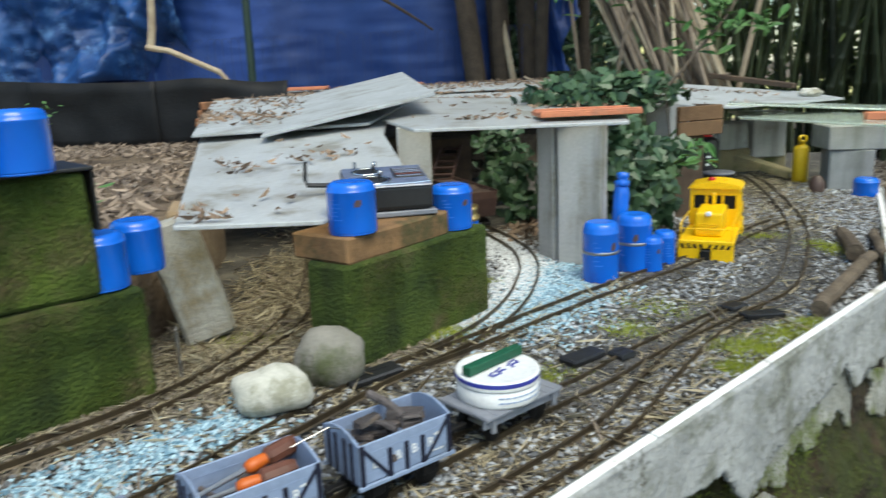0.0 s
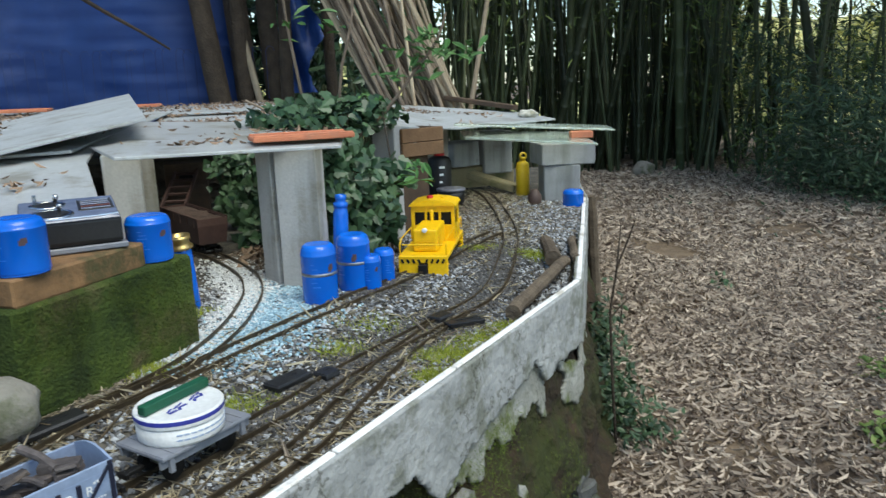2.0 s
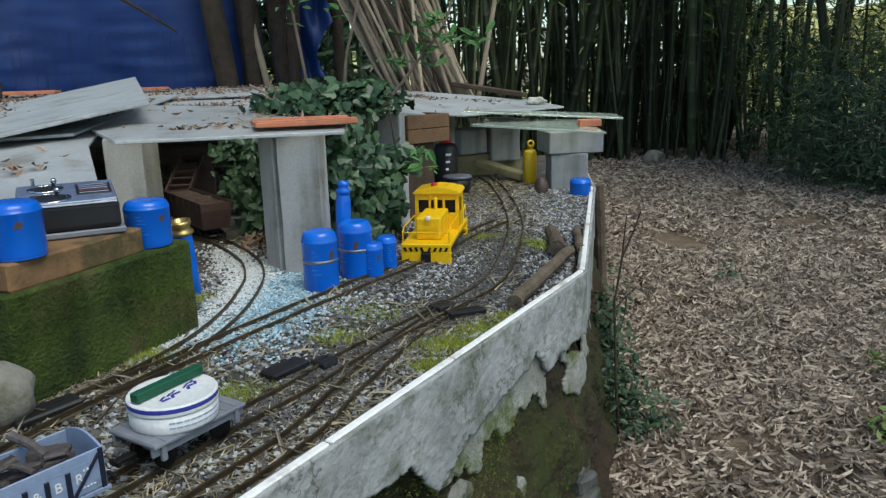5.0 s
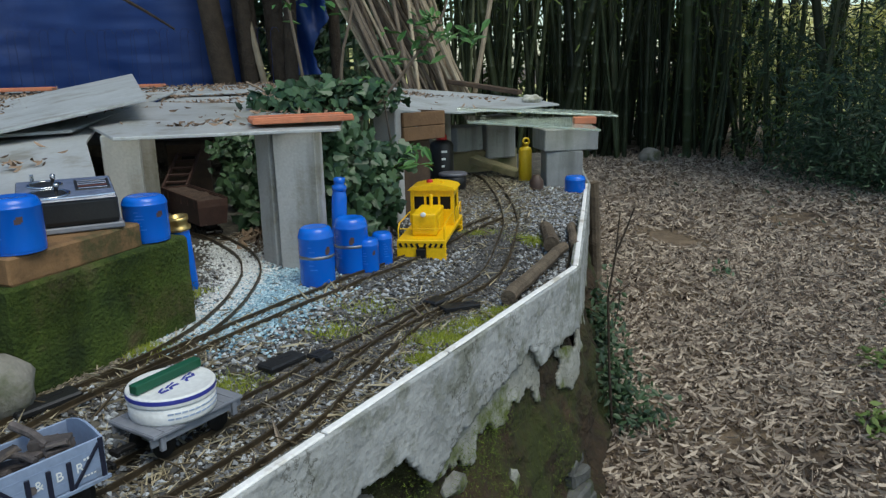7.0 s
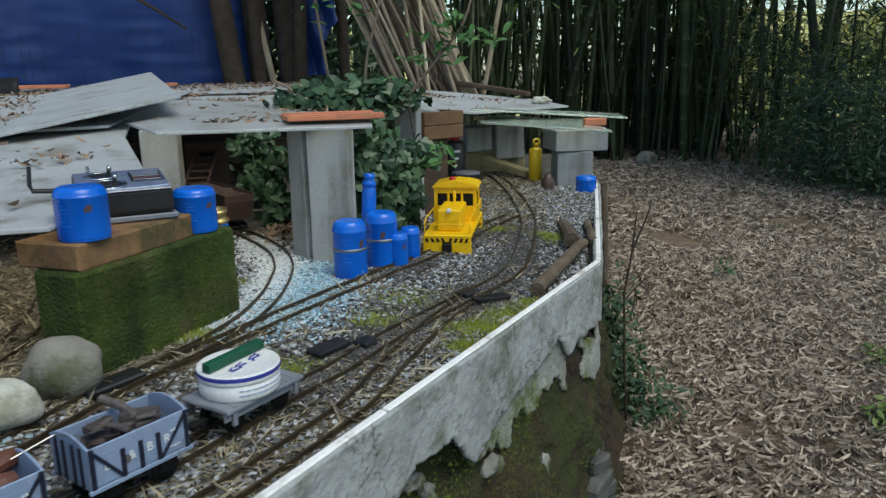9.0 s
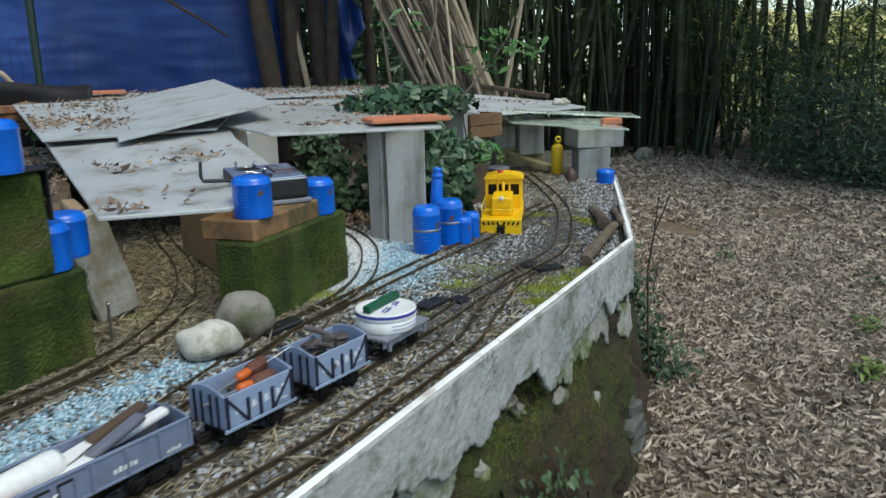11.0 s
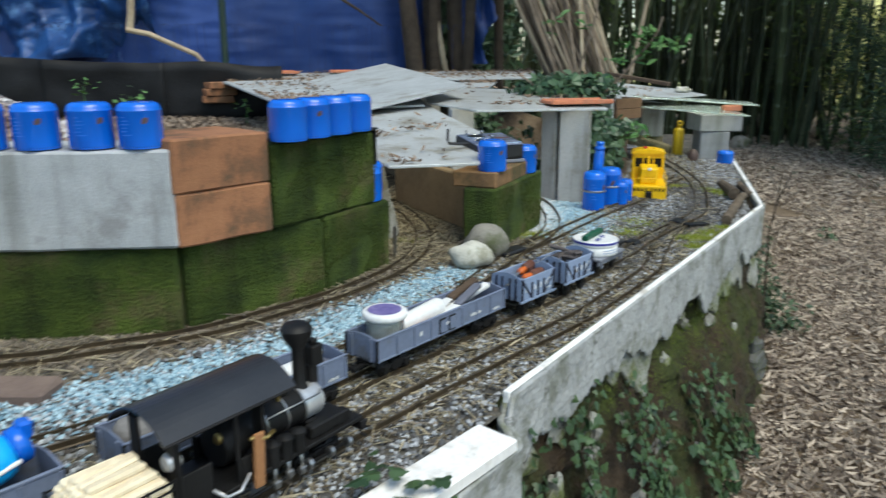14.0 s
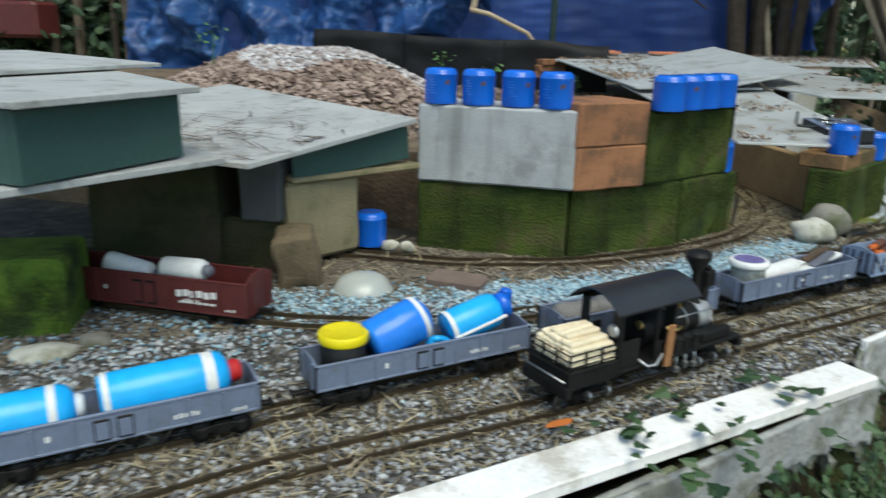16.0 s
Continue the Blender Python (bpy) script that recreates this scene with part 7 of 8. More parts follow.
def ivy_mass():
    iv = thing("ivy", "dark green ivy hanging over the roof slab beside the cans", "ivy")
    parts = [((0.45, 2.02, 0.19), (0.09, 0.11, 0.18), 420), ((0.53, 2.08, 0.15), (0.08, 0.10, 0.15), 320), ((0.41, 1.90, 0.27), (0.04, 0.05, 0.10), 90), ((0.44, 2.24, 0.415), (0.21, 0.15, 0.055), 620), ((0.60, 2.07, 0.24), (0.05, 0.06, 0.05), 80), ((0.47, 1.95, 0.06), (0.07, 0.05, 0.06), 100), ((0.31, 2.22, 0.40), (0.12, 0.10, 0.03), 130),
             ((0.22, 2.42, 0.12), (0.14, 0.10, 0.13), 170), ((0.12, 2.66, 0.20), (0.09, 0.06, 0.15), 240), ((0.19, 2.30, 0.07), (0.05, 0.06, 0.07), 60), ((0.40, 2.12, 0.33), (0.10, 0.08, 0.08), 110)]
    P, N_ = zip(*[ivy_blob(k, c, s, (0.0, -0.35, 1.0) if c[2] > 0.39 else (0.0, -1, 0.7), 0.7) for c, s, k in parts])
    P, N_ = np.concatenate(P), np.concatenate(N_)
    leaf_mesh("ivy_leaf", P, N_, NR.uniform(0.017, 0.046, len(P)), IVY_L, LEAF, iv, kind="stuff", spins=np.tile((0, -0.4, -0.7), (len(P), 1)) + NR.normal(0, 0.8, (len(P), 3)))
    for k in range(5):
        bm = bmesh.new()
        x, y = 0.42 + 0.04 * k, 2.05 + 0.03 * (k % 4)
        tube(bm, [(x, y, 0.0), (x + rng.uniform(-0.03, 0.03), y + 0.02, 0.2), (x + rng.uniform(-0.06, 0.06), y + 0.06, 0.42)], 0.004, 0.002, 6)
        part("stem", bm, BARK, iv)


ivy_mass()


def shrub():
    sh = thing("shrub", "young shrub with bare stems and fresh green leaves", "shrub")
    stems = [[(0.385, 2.24, 0.02), (0.37, 2.24, 0.39), (0.352, 2.22, 0.55), (0.332, 2.2, 0.706), (0.315, 2.2, 1.0)],
             [(0.47, 2.26, 0.02), (0.47, 2.25, 0.384), (0.485, 2.22, 0.56), (0.522, 2.2, 0.703), (0.53, 2.2, 1.0)],
             [(0.52, 2.2, 0.35), (0.60, 2.18, 0.42), (0.68, 2.16, 0.52), (0.76, 2.15, 0.62), (0.79, 2.15, 0.70)],
             [(0.38, 2.24, 0.3), (0.28, 2.2, 0.42), (0.20, 2.2, 0.47)]]
    for s in stems:
        bm = bmesh.new()
        tube(bm, spline(s, 0.05), 0.0058, 0.0035, 6)
        part("stem", bm, CANE_DK, sh)
    P = []
    for c, r, k in (((0.744, 2.15, 0.648), 0.03, 14), ((0.84, 2.15, 0.598), 0.035, 18), ((0.728, 2.15, 0.551), 0.04, 16), ((0.67, 2.16, 0.61), 0.045, 14), ((0.62, 2.17, 0.53), 0.03, 9), ((0.78, 2.15, 0.60), 0.04, 12), ((0.40, 2.18, 0.684), 0.05, 14), ((0.56, 2.2, 0.46), 0.03, 10), ((0.62, 2.0, 0.24), 0.035, 16), ((0.66, 2.05, 0.27), 0.03, 12)):
        P.append(np.array(c) + NR.normal(0, 1, (k, 3)) * np.array((r, r * 0.6, r * 0.35)))
    P = np.concatenate(P)
    leaf_mesh("leaf", P, up_normals(len(P), 0.5) + np.array((0, -0.5, 0)), NR.uniform(0.03, 0.065, len(P)), WILLOW, LEAF_LT, sh, kind="stuff", curl=-0.15)


shrub()


def cane_bundle():
    for k in range(64):
        f = rng.random()
        x, y = 0.86 + 0.42 * f, 3.75 + rng.uniform(-0.1, 0.35)
        lean = -0.56 + 0.28 * rng.random() if k < 58 else rng.uniform(-0.3, 0.25)
        L = rng.uniform(1.5, 2.4)
        bm = bmesh.new()
        r = rng.uniform(0.007, 0.015)
        pts = [(x + lean * L * t * (1 - 0.15 * t), y + 0.12 * t, 0.30 + L * t) for t in (0, 0.25, 0.5, 0.75, 1)]
        tube(bm, pts, r, r * 0.6, 7)
        solo("cane", bm, CANE if f > 0.8 or k % 9 == 0 else CANE_DK, "dry brown cane leaning in a bundle", "cane", group="leaning canes")


cane_bundle()


def trunk(x, y, r, lean, name="tree_trunk"):
    bm = bmesh.new()
    pts = [(x + lean * t * 3 + 0.04 * noise.noise(Vector((t * 3, x, 0))), y + 0.05 * noise.noise(Vector((t * 3, 0, x))), -0.7 + 4.0 * t) for t in [k / 12 for k in range(13)]]
    tube(bm, pts, r, r * 0.7, 14)
    for v in bm.verts:
        v.co += Vector((noise.noise(v.co * 9), noise.noise(v.co * 9 + Vector((5, 0, 0))), 0)) * r * 0.18
    tr = thing("tree", "rough dark tree trunk behind the railway", "tree", group="trees")
    part("trunk", bm, BARK, tr, smooth=True)
    for k in range(3):
        bm = bmesh.new()
        z = 1.6 + 0.5 * k
        a = rng.uniform(-0.6, 0.6)
        tube(bm, [(x + lean * 0.6, y, z), (x + a * 0.4, y - 0.1, z + 0.3), (x + a, y - 0.1, z + 0.9)], r * 0.25, r * 0.08, 8)
        part("limb", bm, BARK, tr)
    P = np.array((x, y, 3.4)) + NR.normal(0, 1, (420, 3)) * np.array((0.9, 0.7, 0.5))
    leaf_mesh("crown", P, up_normals(420, 0.8), NR.uniform(0.10, 0.2, 420), OVAL_L, LEAF, tr, kind="stuff")


trunk(0.06, 4.36, 0.065, -0.10)
trunk(0.10, 4.42, 0.05, 0.02)
trunk(0.16, 4.48, 0.075, -0.03)
trunk(0.27, 4.40, 0.04, 0.10)
trunk(0.30, 4.52, 0.06, -0.01)
trunk(0.62, 4.7, 0.04, 0.02)
bm = bmesh.new()
tube(bm, [(0.22, 4.4, 0.3), (0.165, 4.4, 0.62), (0.11, 4.4, 0.92), (0.02, 4.4, 1.5)], 0.020, 0.016, 8)
solo("pale_pole", bm, CANE, "pale cane pole leaning before the trunk", "pole", group="pale poles")
bm = bmesh.new()
tube(bm, spline([(-0.80, 4.3, 1.10), (-0.566, 4.3, 0.94), (-0.39, 4.3, 0.83), (-0.25, 4.3, 0.735)], 0.1), 0.014, 0.006, 6)
solo("bare_branch", bm, BARK, "thin bare branch before the tarpaulin", "branch")

# ---------------------------------------------------------------- bamboo grove
def culm_mesh(r, H):
    bm = bmesh.new()
    prof = []
    z = 0.0
    while z < H:
        k = 1 - 0.5 * z / H
        prof += [(r * k, z + 0.015), (r * k, z + 0.26), (r * k * 1.10, z + 0.275), (r * k * 0.97, z + 0.285)]
        z += 0.30
    lathe(bm, prof, 8)
    me = bpy.data.meshes.new("culm")
    for f in bm.faces:
        f.smooth = True
    bm.to_mesh(me)
    bm.free()
    return me


CULM_PALE = mat("pale culm", (0.07, 0.085, 0.042), (0.15, 0.155, 0.085), 0.5, 2, 0.1, 30, objrand=0.4)
CULMS = [culm_mesh(r, 6.0) for r in (0.016, 0.022, 0.029, 0.038, 0.052)]
for k, me in enumerate(CULMS):
    me.materials.append(CULM if k != 1 else CULM_PALE)
EDGE = [(0.9, 7.6), (2.6, 8.2), (4.2, 8.1), (4.95, 7.6), (5.3, 6.4), (5.7, 5.0), (6.6, 3.4), (8.2, 1.2)]
EDGE_PTS = spline([(x, y, 0) for x, y in EDGE], 0.1)
rb = random.Random(21)


def culm_place(far):
    """A place and lean in the grove, near its edge or far behind it."""
    f = 0.40 * rb.random() if rb.random() < 0.84 else 0.40 + 0.35 * rb.random()
    p = EDGE_PTS[int(f * len(EDGE_PTS))]
    d = (1.5 + 1.9 * rb.random()) if far else rb.random() ** 1.4 * 1.9
    L = math.hypot(p.x - 2.0, p.y - 2.5)
    x, y = p.x + (p.x - 2.0) / L * d, p.y + (p.y - 2.5) / L * d
    return pose(x, y, ground_z(x, y) - 0.05, rb.gauss(0, 5), rb.gauss(0, 5), rb.uniform(0, 360))


for k in range(240):
    o = new("bamboo_culm", CULMS[rb.choice((0, 0, 0, 0, 1, 2, 2, 3, 3, 4))])
    o.matrix_world = culm_place(False)
    tagged(o, "tall green bamboo culm standing in a grove", "bamboo", "bamboo grove")
bm = bmesh.new()
for k in range(150):
    t = bmesh.new()
    r = rb.uniform(0.018, 0.036)
    lathe(t, [(r, 0), (r * 0.8, 2.5), (r * 0.5, 6.0)], 6)
    join(bm, t, culm_place(True))
solo("far_bamboo", bm, CULM, "dark bamboo culms deep in the grove", "bamboo", kind="stuff", smooth=True)


def grove_leaves(n, d0, d1, z0, z1, size, material, name, label, clump=9, seed=5, e0=0.0, e1=1.0):
    g = np.random.default_rng(seed)
    E = np.array([(p.x, p.y) for p in EDGE_PTS])
    nc = n // clump
    c = E[g.integers(int(len(E) * e0), int(len(E) * e1), nc)]
    away = c - np.array((2.0, 2.5))
    away /= np.linalg.norm(away, axis=1, keepdims=True)
    c = c + away * g.uniform(d0, d1, (nc, 1))
    z = g.uniform(z0, z1, (nc, 1))
    C = np.repeat(np.hstack([c, z]), clump, 0)
    P = C + g.normal(0, 0.16, C.shape)
    Nn = g.normal(0, 0.6, P.shape) + np.array((-0.3, -0.6, 0.6))
    return leaf_mesh(name, P, Nn, g.uniform(size * 0.6, size * 1.3, len(P)), OVAL_L if size > 0.15 else LONG_L, material, None, label, "foliage", "stuff")


# brightened leaf copy: sunlight in the grove is put into the colour
FARLEAF_LT = mat("leaf with painted sunlight", (0.72, 0.68, 0.22), (0.42, 0.46, 0.12), 0.6, 12, 0.0, 60, island=True)
grove_leaves(6000, 0.0, 1.3, -0.4, 3.2, 0.10, FARLEAF, "bamboo_foliage", "dark green bamboo foliage among the culms", 40, seed=5, e0=0.36, e1=0.75)
grove_leaves(4500, 0.0, 1.8, 1.0, 3.2, 0.12, FARLEAF, "bamboo_foliage", "dark green bamboo foliage among the culms", seed=15, e0=0.10, e1=0.42)
grove_leaves(1200, 1.4, 3.2, -0.5, 3.5, 0.16, FARLEAF, "bamboo_foliage", "dark green bamboo foliage deep in the grove", seed=6, e0=0.45)
grove_leaves(4500, 2.8, 4.6, -0.5, 3.0, 0.16, FARLEAF, "bamboo_foliage", "dark green foliage behind the grove", seed=17, e0=0.17, e1=0.4)
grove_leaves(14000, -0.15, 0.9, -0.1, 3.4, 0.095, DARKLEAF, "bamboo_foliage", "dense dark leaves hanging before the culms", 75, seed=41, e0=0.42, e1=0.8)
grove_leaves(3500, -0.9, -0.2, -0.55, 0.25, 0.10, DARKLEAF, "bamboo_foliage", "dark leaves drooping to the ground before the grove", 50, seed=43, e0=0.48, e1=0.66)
grove_leaves(7600, 1.2, 3.4, 0.0, 2.6, 0.12, FARLEAF_LT, "sunlit_foliage", "yellow green leaves with painted sunlight inside the grove", 30, seed=16, e0=0.34, e1=0.75)
grove_leaves(3500, 2.6, 4.6, -0.2, 3.0, 0.17, FARLEAF_LT, "sunlit_foliage", "yellow green foliage with painted sunlight behind the grove", 30, seed=7, e0=0.4)
# two leaf layers above the view, added to darken grove and ground
grove_leaves(2300, -0.3, 1.8, 3.4, 5.5, 0.36, FARLEAF, "bamboo_canopy", "unseen green leaf canopy added to shade the bamboo grove", seed=8, e1=0.36)
grove_leaves(3600, -1.1, 1.2, 2.7, 5.0, 0.36, DARKLEAF, "bamboo_canopy", "unseen dark leaf canopy added to shade the ground", seed=28, e0=0.42, e1=0.85)
grove_leaves(4500, 0.8, 3.0, 0.3, 3.2, 0.13, FARLEAF, "bamboo_foliage", "dark green bamboo foliage behind the culms", seed=18, e0=0.14, e1=0.4)
# dark-coloured leaves added deep inside to paint the grove's shade
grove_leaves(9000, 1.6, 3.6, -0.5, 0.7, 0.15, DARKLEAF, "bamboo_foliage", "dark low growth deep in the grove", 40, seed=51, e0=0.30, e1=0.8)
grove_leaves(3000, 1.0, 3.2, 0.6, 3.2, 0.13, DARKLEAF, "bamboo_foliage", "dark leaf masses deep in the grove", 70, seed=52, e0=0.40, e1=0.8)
g = np.random.default_rng(10)
P = np.array((0.32, 5.2, 0.9)) + g.normal(0, 1, (2600, 3)) * np.array((0.35, 0.15, 0.5))
leaf_mesh("dark_foliage", P, g.normal(0, 0.6, P.shape) + np.array((-0.3, -0.5, 0.6)), g.uniform(0.08, 0.16, len(P)), WILLOW, LEAF, None, "dark foliage behind the tree stems", "foliage", "stuff")
P = np.array((5.35, 5.7, -0.44)) + g.normal(0, 1, (3800, 3)) * np.array((0.25, 0.55, 0.15))
leaf_mesh("undergrowth", P, g.normal(0, 0.6, P.shape) + np.array((-0.3, -0.5, 0.6)), g.uniform(0.03, 0.06, len(P)), WILLOW, DARKLEAF, None, "dark low undergrowth before the grove", "undergrowth", "stuff")
# dark hedge with old posts past the end of the blue sheet
P = np.array((-6.3, 5.1, 0.9)) + g.normal(0, 1, (16000, 3)) * np.array((1.0, 0.28, 0.6))
P = P[P[:, 0] < -4.75]
leaf_mesh("hedge", P, g.normal(0, 0.6, P.shape) + np.array((0.3, -0.5, 0.6)), g.uniform(0.08, 0.17, len(P)), OVAL_L, DARKLEAF, None, "dark overgrown hedge past the end of the blue sheet", "hedge", "stuff")
for k, (x, h, r) in enumerate(((-5.35, 0.75, 0.04), (-5.0, 0.95, 0.028), (-4.86, 0.45, 0.05), (-5.6, 0.5, 0.035))):
    bm = bmesh.new()
    tube(bm, [(x, 4.5, 0.1), (x + 0.02, 4.5, 0.4 + h * 0.5), (x - 0.02, 4.52, 0.3 + h)], r, r * 0.85, 8)
    solo("old_post", bm, BARK if k % 2 else LOGBARK, "old weathered post before the dark hedge", "post", group="old posts")
# low dark shrubs at the grove's foot
g = np.random.default_rng(9)
P = np.array((6.0, 4.6, -0.45)) + g.normal(0, 1, (5000, 3)) * np.array((0.9, 1.2, 0.22))
leaf_mesh("undergrowth", P, g.normal(0, 0.6, P.shape) + np.array((-0.3, -0.5, 0.6)), g.uniform(0.03, 0.06, len(P)), WILLOW, DARKLEAF, None, "dark low undergrowth at the foot of the grove", "undergrowth", "stuff")


def make_hills():
    """Wooded bank far behind the grove, backlight painted on as yellow patches."""
    vs, fs = [], []
    n = 90
    for i in range(n + 1):
        a = math.radians(-75 + 230 * i / n)
        for j, (r, z) in enumerate(((16, -0.7), (17, 0.3), (19, 1.5))):
            x, y = r * math.cos(a), r * math.sin(a)
            low = smooth01((abs(math.degrees(a) - 68) - 8) / 5)
            vs.append((x, y, -0.7 + (z + 0.7) * (0.35 + 0.65 * low) + (0.6 * low * noise.noise(Vector((x * 0.5, y * 0.5, j))) if j else 0)))
    for i in range(n):
        for j in range(2):
            fs.append((i * 3 + j, (i + 1) * 3 + j, (i + 1) * 3 + j + 1, i * 3 + j + 1))
    # third colour paints the bright backlit gaps between the far trees
    raw("backdrop", vs, fs, mat("distant woods with painted light", (0.045, 0.06, 0.02), (0.12, 0.13, 0.045), 0.95, 1.2, 0.5, 7, c=(0.66, 0.62, 0.26), cscale=1.7, camt=0.46), None, "distant wooded slope with painted bright patches behind the grove", "backdrop", "structure", True)


make_hills()

# ---------------------------------------------------------------- ivy on the wall, bush at its foot, herbs
WALLIVY = mat("small wall ivy leaf", (0.014, 0.036, 0.014), (0.060, 0.105, 0.040), 0.45, 12, 0.1, 60, island=True)


def wall_ivy():
    P, N_, S = [], [], []
    g = np.random.default_rng(31)
    # single shoots creeping up from the foot, leaves on both sides
    shoots = []
    for k in range(52):
        s = S_END + (g.uniform(-1.1, 0.05) if k < 33 else g.uniform(0.05, 1.2))
        z, top = -0.56, g.uniform(-0.30, -0.07) if s < S_END + 0.75 else g.uniform(-0.40, -0.24)
        lean, pts = g.normal(0, 0.25), []
        while z < min(top, skin_edge(s) + 0.03):
            pts.append((s, z))
            lean = 0.85 * lean + g.normal(0, 0.16)
            s += 0.014 * lean
            z += 0.014 * max(0.35, 1 - abs(lean))
        if len(pts) > 5:
            shoots.append(pts)
    for pts in shoots:
        for s, z in pts:
            for j in range(g.integers(1, 7) if s < S_END else g.integers(0, 4)):
                ss, zz = s + g.normal(0, 0.022), z + g.normal(0, 0.014)
                x, y, nx, ny = cap_xy(ss)
                o = wall_out(ss, zz) + core_out(ss, zz) + g.uniform(-0.004, 0.026)
                P.append((x + nx * o, y + ny * o, zz))
                N_.append((nx + g.normal(0, 0.4), ny + g.normal(0, 0.4), 0.5 + g.normal(0, 0.3)))
                S.append(g.uniform(0.010, 0.022) + 0.012 * g.random() * max(0.0, -0.05 - zz) / 0.4)
    for s0 in (-0.62, -0.50, -0.30):
        for k in range(20):
            x, y, nx, ny = cap_xy(S_END + s0 + g.normal(0, 0.03))
            o = g.uniform(-0.05, 0.16)
            P.append((x + nx * o, y + ny * o, 0.020 + g.uniform(0, 0.012) - max(0.0, o - 0.09) * 0.6))
            N_.append((g.normal(0, 0.25), g.normal(0, 0.25), 1))
            S.append(g.uniform(0.014, 0.032))
    iv = thing("wall_ivy", "ivy climbing the crumbling wall and over the plank", "ivy")
    leaf_mesh("ivy_leaf", P, N_, S, IVY_L, WALLIVY, iv, kind="stuff", spins=np.tile((0, 0, -1.0), (len(P), 1)) + g.normal(0, 0.6, (len(P), 3)))
    for pts in shoots[::3]:
        bm = bmesh.new()
        line = []
        for s, z in pts:
            x, y, nx, ny = cap_xy(s)
            o = wall_out(s, z) + core_out(s, z) + 0.004
            line.append((x + nx * o, y + ny * o, z))
        tube(bm, line, 0.0025, 0.0010, 6)
        part("stem", bm, BARK, iv)


wall_ivy()


def wall_moss():
    g = np.random.default_rng(35)
    P, N_ = [], []
    for u, z, r, n in ((1.30, -0.20, 0.05, 900), (1.40, -0.18, 0.04, 600), (1.22, -0.26, 0.05, 500), (0.44, -0.16, 0.03, 500), (0.60, -0.18, 0.04, 400), (1.62, -0.34, 0.06, 500), (0.95, -0.24, 0.06, 700), (1.35, -0.32, 0.05, 700), (0.88, -0.17, 0.05, 1200), (1.05, -0.20, 0.045, 1100), (0.72, -0.24, 0.06, 900), (1.5, -0.45, 0.08, 600)):
        for k in range(n):
            s, zz = S_END + u + g.normal(0, r), z + g.normal(0, r * 0.7)
            if zz > skin_edge(s):
                continue
            x, y, nx, ny = cap_xy(s)
            o = wall_out(s, zz) + core_out(s, zz) - 0.016 + g.uniform(0, 0.014)
            P.append((x + nx * o, y + ny * o, zz))
            N_.append((nx + g.normal(0, 0.6), ny + g.normal(0, 0.6), g.normal(0, 0.6)))
    leaf_mesh("wall_moss", P, N_, g.uniform(0.004, 0.010, len(P)), BLADE, mat("wall moss", (0.07, 0.11, 0.012), (0.15, 0.20, 0.025), 0.95, 12, 0.2, 90, island=True), None, "yellow green moss on the broken wall", "moss", "stuff")


wall_moss()
g = np.random.default_rng(33)
bush = thing("low_bush", "dark leafy bush growing at the foot of the wall", "bush")
P = np.concatenate([np.array(c) + g.normal(0, 1, (k, 3)) * np.array(s) for c, s, k in (((1.26, 1.97, -0.50), (0.04, 0.09, 0.055), 560), ((1.31, 2.18, -0.40), (0.025, 0.08, 0.085), 460), ((1.33, 1.88, -0.56), (0.05, 0.05, 0.022), 70))])
leaf_mesh("leaf", P, g.normal(0, 0.6, P.shape) + np.array((0.2, -0.5, 0.7)), g.uniform(0.018, 0.038, len(P)), OVAL_L, DARKLEAF, bush, kind="stuff")
for k in range(4):
    bm = bmesh.new()
    tube(bm, [(1.25 + 0.01 * k, 1.92 + 0.07 * k, -0.61), (1.26 + 0.012 * k, 1.93 + 0.08 * k, -0.45)], 0.004, 0.002, 6)
    part("stem", bm, BARK, bush)
tw = thing("bare_sapling", "bare thin sapling twigs standing by the wall", "sapling")
for r, pts in ((0.0045, [(1.215, 1.87, -0.61), (1.19, 1.85, -0.40), (1.178, 1.85, -0.16), (1.198, 1.85, -0.03), (1.232, 1.85, 0.05), (1.25, 1.85, 0.10)]), (0.003, [(1.197, 1.85, -0.035), (1.202, 1.85, 0.03), (1.207, 1.85, 0.09)]), (0.003, [(1.178, 1.85, -0.185), (1.21, 1.85, -0.15), (1.246, 1.85, -0.12)]), (0.0025, [(1.215, 1.85, -0.15), (1.212, 1.85, -0.19), (1.200, 1.85, -0.25)])):
    bm = bmesh.new()
    tube(bm, pts, r, r * 0.5, 6)
    part("twig", bm, BARK, tw)
for k, (x, y, n_) in enumerate(((2.32, 2.05, 60), (1.98, 1.66, 70), (2.5, 3.3, 30), (2.9, 2.6, 30))):
    P = np.array((x, y, ground_z(x, y) + 0.05)) + g.normal(0, 1, (n_, 3)) * np.array((0.04, 0.035, 0.016))
    leaf_mesh("herb", P, up_normals(n_, 0.5), g.uniform(0.022, 0.045, n_), OVAL_L, FARLEAF if k < 2 else LEAF, None, "small green herb growing through the dry leaves", "herb", "stuff")
